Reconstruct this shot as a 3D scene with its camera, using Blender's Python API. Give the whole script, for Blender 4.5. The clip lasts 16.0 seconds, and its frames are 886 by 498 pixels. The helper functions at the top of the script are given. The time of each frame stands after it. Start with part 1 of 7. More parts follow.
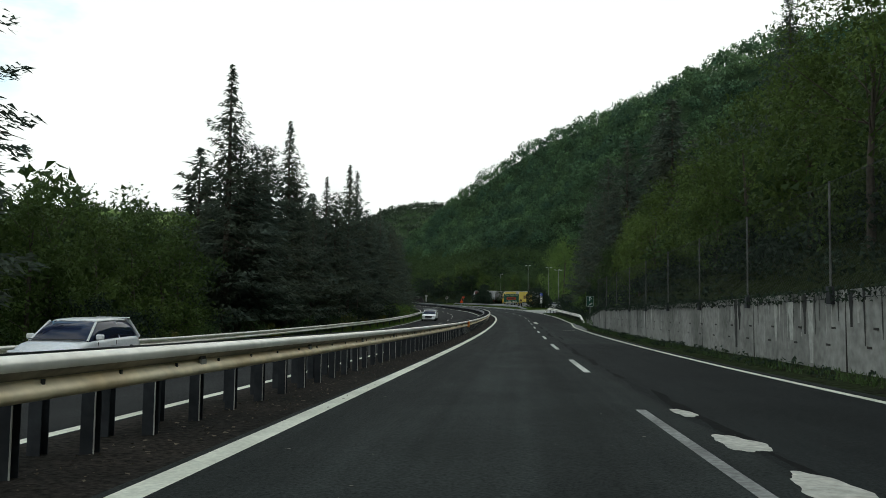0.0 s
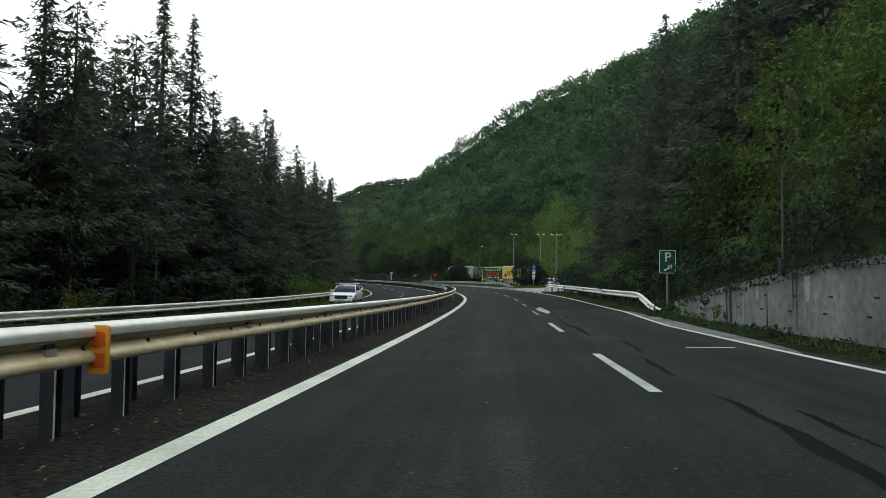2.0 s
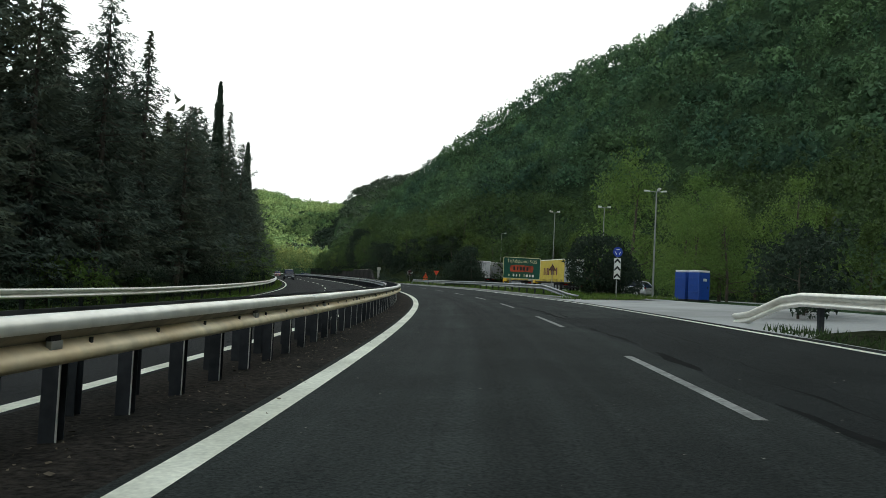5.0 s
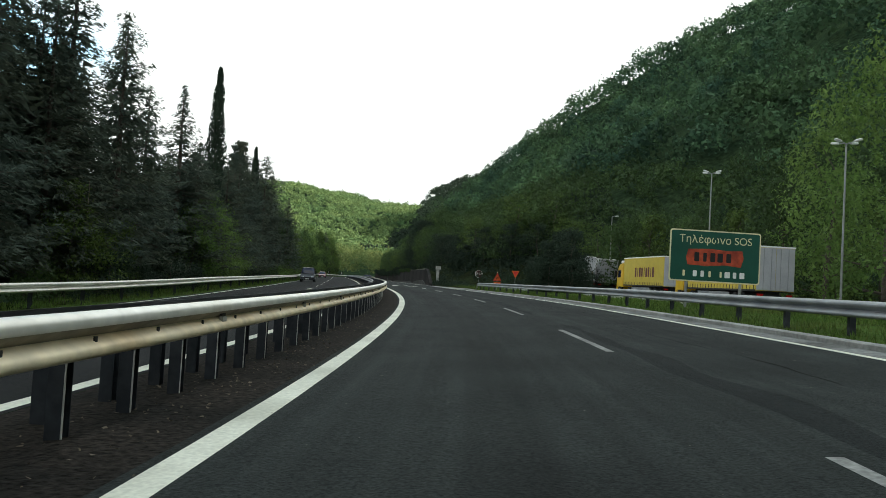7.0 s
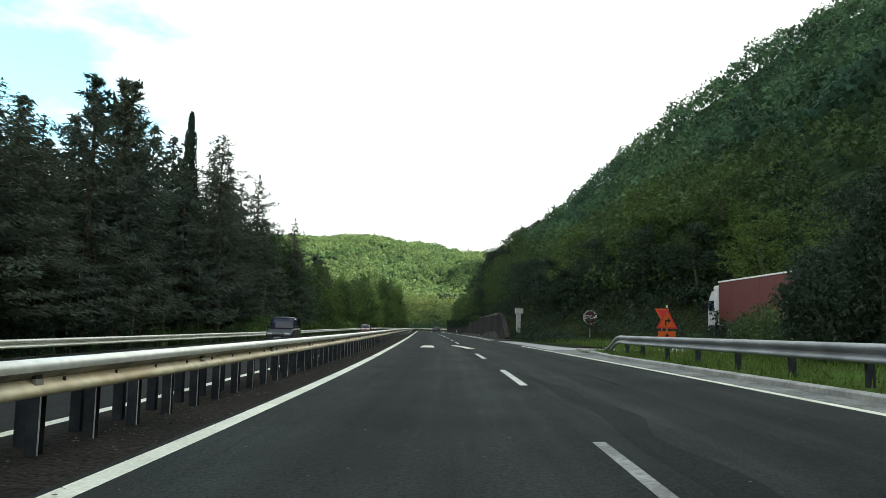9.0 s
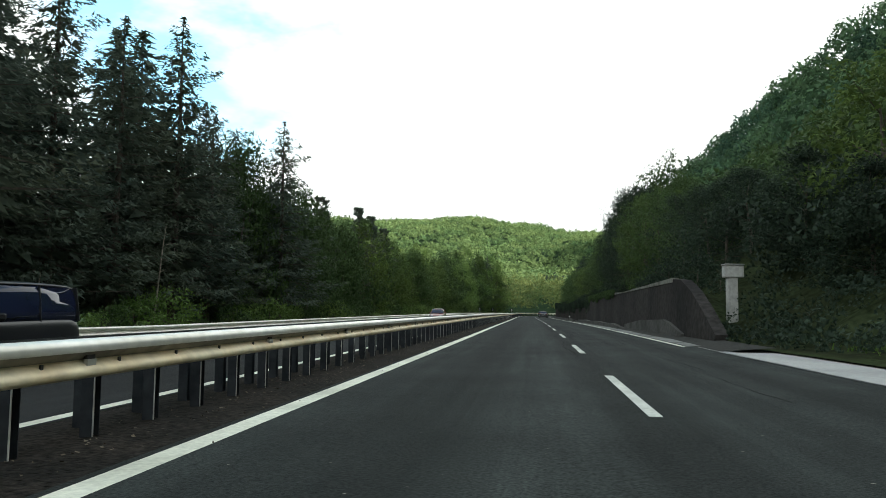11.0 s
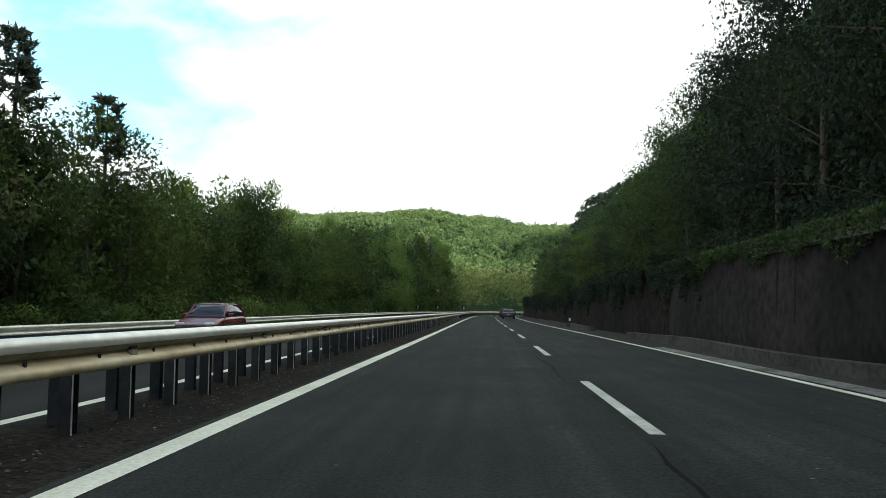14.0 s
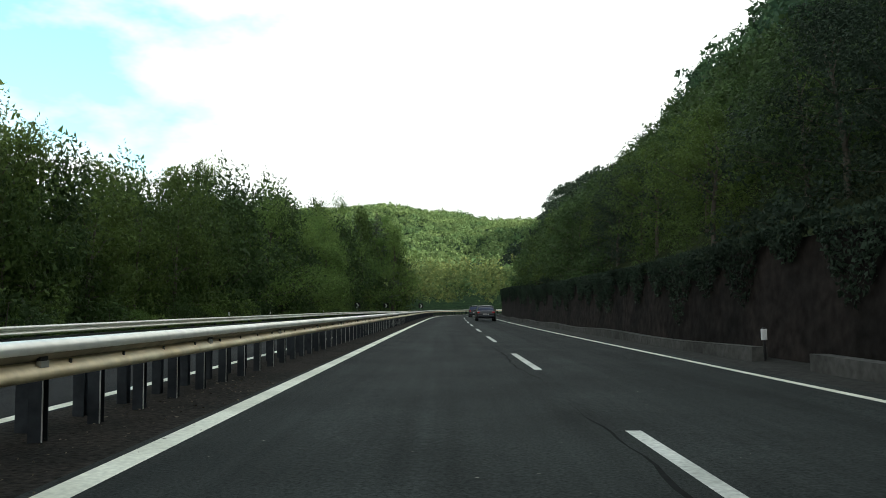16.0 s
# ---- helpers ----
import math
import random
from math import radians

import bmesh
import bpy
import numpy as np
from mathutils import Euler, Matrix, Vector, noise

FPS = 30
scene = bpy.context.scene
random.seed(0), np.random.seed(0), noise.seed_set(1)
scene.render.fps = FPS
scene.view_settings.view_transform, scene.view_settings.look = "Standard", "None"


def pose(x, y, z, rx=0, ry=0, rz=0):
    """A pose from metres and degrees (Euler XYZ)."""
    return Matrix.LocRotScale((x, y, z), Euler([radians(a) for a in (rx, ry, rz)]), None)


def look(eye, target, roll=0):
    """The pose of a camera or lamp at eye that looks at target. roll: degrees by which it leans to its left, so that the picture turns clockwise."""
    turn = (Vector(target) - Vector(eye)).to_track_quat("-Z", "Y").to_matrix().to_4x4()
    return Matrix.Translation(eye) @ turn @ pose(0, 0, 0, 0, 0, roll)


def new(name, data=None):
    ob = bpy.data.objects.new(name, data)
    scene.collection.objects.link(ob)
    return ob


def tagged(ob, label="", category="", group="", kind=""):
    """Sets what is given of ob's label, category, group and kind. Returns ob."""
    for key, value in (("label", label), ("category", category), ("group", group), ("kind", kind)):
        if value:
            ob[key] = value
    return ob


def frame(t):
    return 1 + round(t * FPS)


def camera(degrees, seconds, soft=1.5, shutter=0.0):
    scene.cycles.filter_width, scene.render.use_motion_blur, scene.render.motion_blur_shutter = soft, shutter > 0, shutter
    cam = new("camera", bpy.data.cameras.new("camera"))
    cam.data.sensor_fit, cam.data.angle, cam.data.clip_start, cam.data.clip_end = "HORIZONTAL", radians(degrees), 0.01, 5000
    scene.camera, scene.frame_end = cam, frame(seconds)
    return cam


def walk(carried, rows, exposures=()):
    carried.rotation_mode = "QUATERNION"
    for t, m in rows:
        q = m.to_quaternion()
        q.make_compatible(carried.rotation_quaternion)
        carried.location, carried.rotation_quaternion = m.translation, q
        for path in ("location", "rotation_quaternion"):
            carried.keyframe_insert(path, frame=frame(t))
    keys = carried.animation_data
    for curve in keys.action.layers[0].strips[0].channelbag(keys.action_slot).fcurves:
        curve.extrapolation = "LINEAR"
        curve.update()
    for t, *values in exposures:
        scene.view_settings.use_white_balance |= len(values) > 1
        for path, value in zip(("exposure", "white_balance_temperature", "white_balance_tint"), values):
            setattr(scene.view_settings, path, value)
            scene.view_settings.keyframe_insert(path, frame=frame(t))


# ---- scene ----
# ---- camera and its drive ----
cam = camera(59.62, 16.0, soft=0.3, shutter=0.0)
ROWS = [
    (0.0, 2.30, -0.18, 1.088, 93.53, -0.85, 0.60),
    (0.5, 3.17, 11.07, 0.726, 93.52, -0.91, 0.61),
    (1.0, 4.12, 22.21, 0.410, 93.07, -0.81, -0.07),
    (1.5, 5.05, 33.20, 0.142, 92.64, -0.79, -0.67),
    (2.0, 5.90, 43.91, -0.084, 92.20, -0.92, -0.71),
    (2.5, 6.70, 54.48, -0.272, 92.21, -0.47, -0.49),
    (3.0, 7.50, 65.00, -0.420, 92.09, -1.10, -0.40),
    (3.5, 8.29, 75.45, -0.524, 92.23, -1.44, -0.34),
    (4.0, 9.03, 85.81, -0.590, 92.25, -1.78, -0.23),
    (4.5, 9.66, 96.01, -0.616, 92.32, -2.30, 0.07),
    (5.0, 10.15, 106.21, -0.614, 92.36, -2.87, 0.99),
    (5.5, 10.39, 116.57, -0.608, 92.37, -3.31, 2.51),
    (6.0, 10.38, 127.21, -0.599, 92.33, -3.47, 4.08),
    (6.5, 10.11, 137.78, -0.589, 92.20, -3.43, 5.44),
    (7.0, 9.53, 148.86, -0.583, 92.32, -3.34, 7.11),
    (7.5, 8.60, 160.85, -0.562, 92.86, -3.08, 8.34),
    (8.0, 7.19, 172.83, -0.534, 95.19, -2.29, 10.74),
    (8.5, 5.67, 183.93, -0.501, 95.88, -1.90, 12.23),
    (9.0, 3.88, 194.50, -0.478, 95.83, -1.21, 13.35),
    (9.5, 1.58, 204.84, -0.468, 95.21, -2.39, 17.16),
    (10.0, -0.78, 215.20, -0.458, 95.03, -2.17, 19.24),
    (10.5, -3.30, 225.43, -0.450, 94.80, -1.51, 20.59),
    (11.0, -5.89, 235.56, -0.443, 94.58, -0.68, 21.25),
    (11.5, -8.49, 245.57, -0.437, 94.45, 0.02, 21.28),
    (12.0, -11.10, 255.48, -0.430, 94.45, 0.29, 20.71),
    (12.5, -13.70, 265.30, -0.420, 94.77, 0.04, 19.03),
    (13.0, -16.34, 275.14, -0.413, 94.94, 0.15, 19.03),
    (13.5, -19.00, 284.96, -0.411, 95.03, 0.34, 18.87),
    (14.0, -21.64, 294.80, -0.416, 94.50, -0.30, 18.13),
    (14.5, -24.28, 304.68, -0.426, 94.39, -0.49, 18.31),
    (15.0, -27.00, 314.59, -0.438, 94.40, 0.08, 17.46),
    (15.5, -29.71, 324.54, -0.454, 94.38, 0.59, 16.23),
    (16.0, -32.39, 334.55, -0.474, 94.40, 0.69, 15.38),
]
walk(cam, [(t, pose(x, y, z, rx, ry, rz)) for t, x, y, z, rx, ry, rz in ROWS], exposures=[(0.0, 0.0, 6500, 4), (1.5, 0.35, 6500, 4), (3.0, 0.45, 6500, 4), (3.6, 0.22, 6500, 4), (6.0, 0.3, 6500, 4), (7.0, 0.4, 6500, 4), (8.0, 0.65, 6500, 4), (9.5, 0.62, 6500, 4), (12.0, 0.48, 6500, 4), (13.5, 0.34, 6500, 4), (16.0, 0.36, 6500, 4)])

# ---- sky, sun ----
SUN_ELEV, SUN_AZ = radians(19), radians(124)      # height, and turn from straight ahead (+y) towards the right (+x)
world = bpy.data.worlds.new("sky")
scene.world = world
world.use_nodes = True
wn, wl = world.node_tree.nodes, world.node_tree.links
wn.clear()
w_out = wn.new("ShaderNodeOutputWorld")
w_bg = wn.new("ShaderNodeBackground")
w_sky = wn.new("ShaderNodeTexSky")
w_sky.sky_type, w_sky.sun_disc = "NISHITA", False
w_sky.sun_elevation, w_sky.sun_rotation = SUN_ELEV, SUN_AZ
w_scale = wn.new("ShaderNodeVectorMath")
w_scale.operation = "MULTIPLY"
w_scale.inputs[1].default_value = (0.15, 0.25, 0.25)
w_tc = wn.new("ShaderNodeTexCoord")
w_map = wn.new("ShaderNodeMapping")
w_map.inputs["Scale"].default_value = (1.0, 1.0, 2.2)
w_map.inputs["Location"].default_value = (0.35, 0.2, 0.0)
w_noise = wn.new("ShaderNodeTexNoise")
w_noise.inputs["Scale"].default_value = 3.2
w_noise.inputs["Detail"].default_value = 6
w_noise.inputs["Roughness"].default_value = 0.55
# thin cloud nearly everywhere, opening to blue on the left
w_dot = wn.new("ShaderNodeVectorMath")
w_dot.operation = "DOT_PRODUCT"
w_dot.inputs[1].default_value = (-0.565, 0.724, 0.395)
w_open = wn.new("ShaderNodeMapRange")
w_open.interpolation_type = "SMOOTHSTEP"
w_open.inputs["From Min"].default_value, w_open.inputs["From Max"].default_value = 0.955, 0.992
w_open.inputs["To Max"].default_value = 0.42
# cloud thinned in the unseen sky overhead, to dim the light on the road
w_sep = wn.new("ShaderNodeSeparateXYZ")
w_high = wn.new("ShaderNodeMapRange")
w_high.interpolation_type = "SMOOTHSTEP"
w_high.inputs["From Min"].default_value, w_high.inputs["From Max"].default_value = 0.42, 0.85
w_high.inputs["To Max"].default_value = 0.34
w_add = wn.new("ShaderNodeMath")
w_add.operation = "ADD"
w_sub = wn.new("ShaderNodeMath")
w_sub.operation = "SUBTRACT"
w_ramp = wn.new("ShaderNodeMapRange")
w_ramp.inputs["From Min"].default_value, w_ramp.inputs["From Max"].default_value = 0.10, 0.26
w_ramp.inputs["To Min"].default_value = 0.14
w_mix = wn.new("ShaderNodeMix")
w_mix.data_type = "RGBA"
w_mix.inputs["B"].default_value = (1.04, 1.06, 1.06, 1)
wl.new(w_sky.outputs["Color"], w_scale.inputs[0])
wl.new(w_tc.outputs["Generated"], w_map.inputs["Vector"])
wl.new(w_map.outputs["Vector"], w_noise.inputs["Vector"])
wl.new(w_tc.outputs["Generated"], w_dot.inputs[0])
wl.new(w_dot.outputs["Value"], w_open.inputs["Value"])
wl.new(w_noise.outputs["Fac"], w_sub.inputs[0])
wl.new(w_tc.outputs["Generated"], w_sep.inputs[0])
wl.new(w_sep.outputs["Z"], w_high.inputs["Value"])
wl.new(w_open.outputs["Result"], w_add.inputs[0])
wl.new(w_high.outputs["Result"], w_add.inputs[1])
wl.new(w_add.outputs[0], w_sub.inputs[1])
wl.new(w_sub.outputs[0], w_ramp.inputs["Value"])
wl.new(w_ramp.outputs["Result"], w_mix.inputs["Factor"])
wl.new(w_scale.outputs["Vector"], w_mix.inputs["A"])
wl.new(w_mix.outputs["Result"], w_bg.inputs["Color"])
w_bg.inputs["Strength"].default_value = 1.0
wl.new(w_bg.outputs["Background"], w_out.inputs["Surface"])
sun = new("sun", bpy.data.lights.new("sun", "SUN"))
sun.data.energy, sun.data.angle, sun.data.color = 4.5, radians(0.6), (1.0, 0.93, 0.82)
sun_way = Vector((math.sin(SUN_AZ) * math.cos(SUN_ELEV), math.cos(SUN_AZ) * math.cos(SUN_ELEV), math.sin(SUN_ELEV)))
sun.matrix_world = look(sun_way * 800, (0, 0, 0))

# ---- materials ----
def material(name, base, rough=0.8, metal=0.0, vary=0.25, grain=8.0, patch=0.4, bump=0.2, tint=None, rand="", spec=0.3, through_light=0.0, bump_scale=None):
    """A surface with fine grain and broad patches; tint: the colour of its patches; rand: 'object' or 'island' for a shift from piece to piece."""
    m = bpy.data.materials.new(name)
    m.use_nodes = True
    n, l = m.node_tree.nodes, m.node_tree.links
    b = n["Principled BSDF"]
    b.inputs["Roughness"].default_value = rough
    b.inputs["Metallic"].default_value = metal
    b.inputs["Specular IOR Level"].default_value = spec
    geo = n.new("ShaderNodeNewGeometry")
    fine, broad = n.new("ShaderNodeTexNoise"), n.new("ShaderNodeTexNoise")
    for tex, sc in ((fine, grain), (broad, patch)):
        tex.inputs["Scale"].default_value = sc
        tex.inputs["Detail"].default_value = 5
        l.new(geo.outputs["Position"], tex.inputs["Vector"])
    mix = n.new("ShaderNodeMix")
    mix.data_type = "RGBA"
    t2 = tint or tuple(c * 0.6 for c in base)
    mix.inputs["A"].default_value, mix.inputs["B"].default_value = (*base, 1), (*t2, 1)
    rng = n.new("ShaderNodeMapRange")
    rng.inputs["From Min"].default_value, rng.inputs["From Max"].default_value = 0.38, 0.68
    l.new(broad.outputs["Fac"], rng.inputs["Value"])
    l.new(rng.outputs["Result"], mix.inputs["Factor"])
    hsv = n.new("ShaderNodeHueSaturation")
    val = n.new("ShaderNodeMapRange")
    val.inputs["From Min"].default_value, val.inputs["From Max"].default_value = 0.25, 0.75
    val.inputs["To Min"].default_value, val.inputs["To Max"].default_value = 1 - vary, 1 + vary
    l.new(fine.outputs["Fac"], val.inputs["Value"])
    last = val.outputs["Result"]
    if rand:
        src = n.new("ShaderNodeObjectInfo").outputs["Random"] if rand == "object" else geo.outputs["Random Per Island"]
        r2 = n.new("ShaderNodeMapRange")
        r2.inputs["To Min"].default_value, r2.inputs["To Max"].default_value = 0.78, 1.22
        l.new(src, r2.inputs["Value"])
        mul = n.new("ShaderNodeMath")
        mul.operation = "MULTIPLY"
        l.new(last, mul.inputs[0])
        l.new(r2.outputs["Result"], mul.inputs[1])
        last = mul.outputs[0]
    l.new(last, hsv.inputs["Value"])
    l.new(mix.outputs["Result"], hsv.inputs["Color"])
    l.new(hsv.outputs["Color"], b.inputs["Base Color"])
    if bump:
        bp = n.new("ShaderNodeBump")
        bp.inputs["Strength"].default_value = bump
        bp.inputs["Distance"].default_value = 0.02
        src = fine
        if bump_scale:
            src = n.new("ShaderNodeTexNoise")
            src.inputs["Scale"].default_value = bump_scale
            src.inputs["Detail"].default_value = 4
            l.new(geo.outputs["Position"], src.inputs["Vector"])
        l.new(src.outputs["Fac"], bp.inputs["Height"])
        l.new(bp.outputs["Normal"], b.inputs["Normal"])
    if through_light:
        tr = n.new("ShaderNodeBsdfTranslucent")
        sh = n.new("ShaderNodeMixShader")
        sh.inputs["Fac"].default_value = through_light
        l.new(hsv.outputs["Color"], tr.inputs["Color"])
        l.new(b.outputs["BSDF"], sh.inputs[1])
        l.new(tr.outputs["BSDF"], sh.inputs[2])
        l.new(sh.outputs["Shader"], n["Material Output"].inputs["Surface"])
    return m


# pale strip that stands for light caught along a post's edge
M_LIT_POST_EDGE = material("lit_post_edge", (0.6, 0.6, 0.56), 0.5, 0.2, vary=0.3, grain=9, patch=2, bump=0.05)


def asphalt(name, light, dark, streak=0.3):
    """Worn asphalt: stone grain, and long streaks of wear and oil along the lanes (the sheet's map holds metres across and along)."""
    m = material(name, light, 0.9, vary=0.7, grain=38, patch=0.5, bump=0.5, tint=dark, bump_scale=70, spec=0.1)
    n, l = m.node_tree.nodes, m.node_tree.links
    uv = n.new("ShaderNodeUVMap")
    uv.uv_map = "lanes"
    last = None
    for scale, lo, hi in (((0.75, 0.006, 0), 1 - streak, 1 + streak), ((5.0, 0.09, 0), 1 - streak * 0.45, 1 + streak * 0.45), ((1.4, 0.5, 0), 1 - streak * 0.4, 1 + streak * 0.4)):
        mp = n.new("ShaderNodeMapping")
        mp.inputs["Scale"].default_value = scale
        tex = n.new("ShaderNodeTexNoise")
        tex.inputs["Scale"].default_value = 1.0
        tex.inputs["Detail"].default_value = 4
        rng = n.new("ShaderNodeMapRange")
        rng.inputs["From Min"].default_value, rng.inputs["From Max"].default_value = 0.3, 0.7
        rng.inputs["To Min"].default_value, rng.inputs["To Max"].default_value = lo, hi
        l.new(uv.outputs["UV"], mp.inputs["Vector"])
        l.new(mp.outputs["Vector"], tex.inputs["Vector"])
        l.new(tex.outputs["Fac"], rng.inputs["Value"])
        if last is None:
            last = rng.outputs["Result"]
        else:
            mul = n.new("ShaderNodeMath")
            mul.operation = "MULTIPLY"
            l.new(last, mul.inputs[0])
            l.new(rng.outputs["Result"], mul.inputs[1])
            last = mul.outputs[0]
    b = n["Principled BSDF"]
    old = b.inputs["Base Color"].links[0].from_socket
    sc = n.new("ShaderNodeVectorMath")
    sc.operation = "SCALE"
    l.new(old, sc.inputs[0])
    l.new(last, sc.inputs["Scale"])
    l.new(sc.outputs["Vector"], b.inputs["Base Color"])
    return m


M_ASPHALT = asphalt("asphalt", (0.0252, 0.0297, 0.0277), (0.018, 0.0212, 0.0198), 0.42)
M_ASPHALT_OLD = asphalt("old_asphalt", (0.021, 0.022, 0.0217), (0.016, 0.0168, 0.0166), 0.25)
M_ASPHALT_NEW = asphalt("newer_asphalt", (0.0145, 0.0172, 0.0168), (0.0105, 0.0125, 0.0122), 0.3)
M_TAR = material("tar_seal", (0.0135, 0.014, 0.0138), 0.95, vary=0.3, grain=12, bump=0.1, spec=0.04)
M_PAINT = material("road_paint", (0.75, 0.75, 0.63), 0.7, vary=0.18, grain=24, patch=0.9, bump=0.15, tint=(0.55, 0.55, 0.45), spec=0.2)
M_PAINT_DASH = material("lane_paint", (0.55, 0.56, 0.51), 0.7, vary=0.3, grain=20, patch=1.1, bump=0.15, tint=(0.36, 0.37, 0.33), spec=0.2)
M_PAINT_OLD = material("worn_road_paint", (0.24, 0.245, 0.23), 0.75, vary=0.45, grain=18, patch=1.5, bump=0.15, tint=(0.13, 0.13, 0.125))
M_CHIP = material("pale_patch", (0.5, 0.49, 0.43), 0.85, vary=0.3, grain=16, patch=1.6, bump=0.2, tint=(0.33, 0.32, 0.28), spec=0.15)
M_GRIT = material("median_grit", (0.026, 0.022, 0.018), 0.95, vary=0.95, grain=18, patch=0.9, bump=0.8, tint=(0.014, 0.013, 0.011), bump_scale=26, spec=0.06)
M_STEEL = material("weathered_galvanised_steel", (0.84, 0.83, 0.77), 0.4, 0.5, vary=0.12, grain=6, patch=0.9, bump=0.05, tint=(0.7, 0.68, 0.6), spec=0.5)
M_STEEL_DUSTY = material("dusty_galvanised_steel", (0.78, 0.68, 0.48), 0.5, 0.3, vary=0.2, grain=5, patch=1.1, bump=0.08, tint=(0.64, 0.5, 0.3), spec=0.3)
M_STEEL_SHADED = material("shade_dark_galvanised_steel", (0.2, 0.185, 0.155), 0.7, 0.1, vary=0.35, grain=5, patch=0.8, bump=0.08, tint=(0.32, 0.28, 0.21), spec=0.2)
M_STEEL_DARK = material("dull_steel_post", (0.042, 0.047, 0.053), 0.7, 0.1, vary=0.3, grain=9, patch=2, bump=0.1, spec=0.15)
M_STEEL_GREY = material("grey_galvanised_steel", (0.3, 0.31, 0.32), 0.5, 0.5, vary=0.12, grain=8, patch=1, bump=0.05)
M_CONCRETE = material("stained_concrete", (0.26, 0.265, 0.25), 0.9, vary=0.3, grain=5, patch=0.45, bump=0.3, tint=(0.13, 0.135, 0.125), spec=0.15)
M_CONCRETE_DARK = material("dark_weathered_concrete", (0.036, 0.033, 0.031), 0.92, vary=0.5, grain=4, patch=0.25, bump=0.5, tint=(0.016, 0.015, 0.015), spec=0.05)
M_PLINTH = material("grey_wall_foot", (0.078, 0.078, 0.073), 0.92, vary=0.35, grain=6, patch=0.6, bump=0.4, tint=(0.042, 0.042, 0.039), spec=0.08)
M_ROCK = material("dark_rough_wall", (0.024, 0.02, 0.018), 0.95, vary=0.6, grain=3.5, patch=0.5, bump=0.8, tint=(0.012, 0.011, 0.01), spec=0.04)
M_GUTTER_PALE = material("pale_gutter_concrete", (0.21, 0.215, 0.205), 0.9, vary=0.45, grain=9, patch=0.8, bump=0.3, tint=(0.1, 0.1, 0.093), spec=0.1)
M_BARK_PALE = material("pale_bare_bark", (0.24, 0.21, 0.17), 0.95, vary=0.4, grain=9, patch=1.5, bump=0.5)
M_KERB = material("kerb_concrete", (0.33, 0.33, 0.31), 0.9, vary=0.25, grain=10, patch=1, bump=0.25)
M_LOT = material("pale_lot_concrete", (0.36, 0.36, 0.35), 0.9, vary=0.15, grain=12, patch=0.3, bump=0.2, tint=(0.26, 0.26, 0.25))
M_GROUND = material("forest_floor", (0.034, 0.055, 0.027), 0.95, vary=0.7, grain=1.6, patch=0.25, bump=0.6, tint=(0.02, 0.035, 0.02), spec=0.0)
M_BANK = material("dark_bank_soil", (0.03, 0.04, 0.019), 0.95, vary=0.6, grain=4, patch=0.6, bump=0.6, tint=(0.02, 0.024, 0.013), spec=0.0)
M_WEEDY = material("weedy_edge", (0.032, 0.042, 0.02), 0.95, vary=0.6, grain=9, patch=0.8, bump=0.6, tint=(0.022, 0.022, 0.016), spec=0.0)
M_KERB_DARK = material("dirty_kerb_concrete", (0.17, 0.17, 0.15), 0.9, vary=0.35, grain=8, patch=0.8, bump=0.3, tint=(0.06, 0.062, 0.05), spec=0.1)
M_GUTTER = material("dusty_gutter", (0.034, 0.034, 0.031), 0.92, vary=0.4, grain=7, patch=0.6, bump=0.4, tint=(0.03, 0.03, 0.027), spec=0.08)
M_VERGE = material("grassy_verge", (0.06, 0.1, 0.025), 0.95, vary=0.5, grain=9, patch=0.6, bump=0.6, tint=(0.045, 0.06, 0.02), spec=0.0)
M_GRASS = material("grass", (0.085, 0.15, 0.032), 0.85, vary=0.35, grain=2, patch=0.4, bump=0, tint=(0.1, 0.125, 0.035), rand="island", through_light=0.35, spec=0.1)
M_BARK = material("bark", (0.1, 0.085, 0.07), 0.95, vary=0.4, grain=9, patch=1.5, bump=0.6)
M_NEEDLE = material("conifer_needles", (0.083, 0.11, 0.088), 0.8, vary=0.3, grain=1.2, patch=0.25, bump=0, tint=(0.09, 0.105, 0.07), rand="island", through_light=0.35, spec=0.1)
M_CYPRESS = material("cypress_foliage", (0.045, 0.068, 0.046), 0.75, vary=0.25, grain=1.5, patch=0.3, bump=0, rand="island", through_light=0.15, spec=0.1)
M_LEAF = material("broad_leaves", (0.062, 0.103, 0.034), 0.65, vary=0.35, grain=0.8, patch=0.12, bump=0, tint=(0.042, 0.07, 0.027), rand="island", through_light=0.35, spec=0.15)
M_LEAF_LIGHT = material("light_leaves", (0.155, 0.23, 0.062), 0.6, vary=0.35, grain=0.8, patch=0.15, bump=0, tint=(0.1, 0.175, 0.046), rand="island", through_light=0.45, spec=0.15)
M_LEAF_MID = material("olive_leaves", (0.098, 0.145, 0.036), 0.65, vary=0.35, grain=0.8, patch=0.14, bump=0, tint=(0.05, 0.085, 0.026), rand="island", through_light=0.35, spec=0.15)
# dark evergreen leaves; on the right slope and spur they also stand for shade
M_LEAF_DARK = material("dark_and_shaded_leaves", (0.036, 0.056, 0.037), 0.7, vary=0.3, grain=1, patch=0.2, bump=0, rand="island", through_light=0.25, spec=0.1)
M_WOODS = material("hillside_woods", (0.086, 0.148, 0.068), 0.75, vary=0.65, grain=0.16, patch=0.06, bump=0, tint=(0.038, 0.08, 0.054), rand="island", through_light=0.3, spec=0.1)
M_WOODS_MIXED = material("mixed_valley_woods", (0.2, 0.225, 0.075), 0.75, vary=0.5, grain=0.16, patch=0.12, bump=0, tint=(0.07, 0.13, 0.05), rand="island", through_light=0.35, spec=0.1)
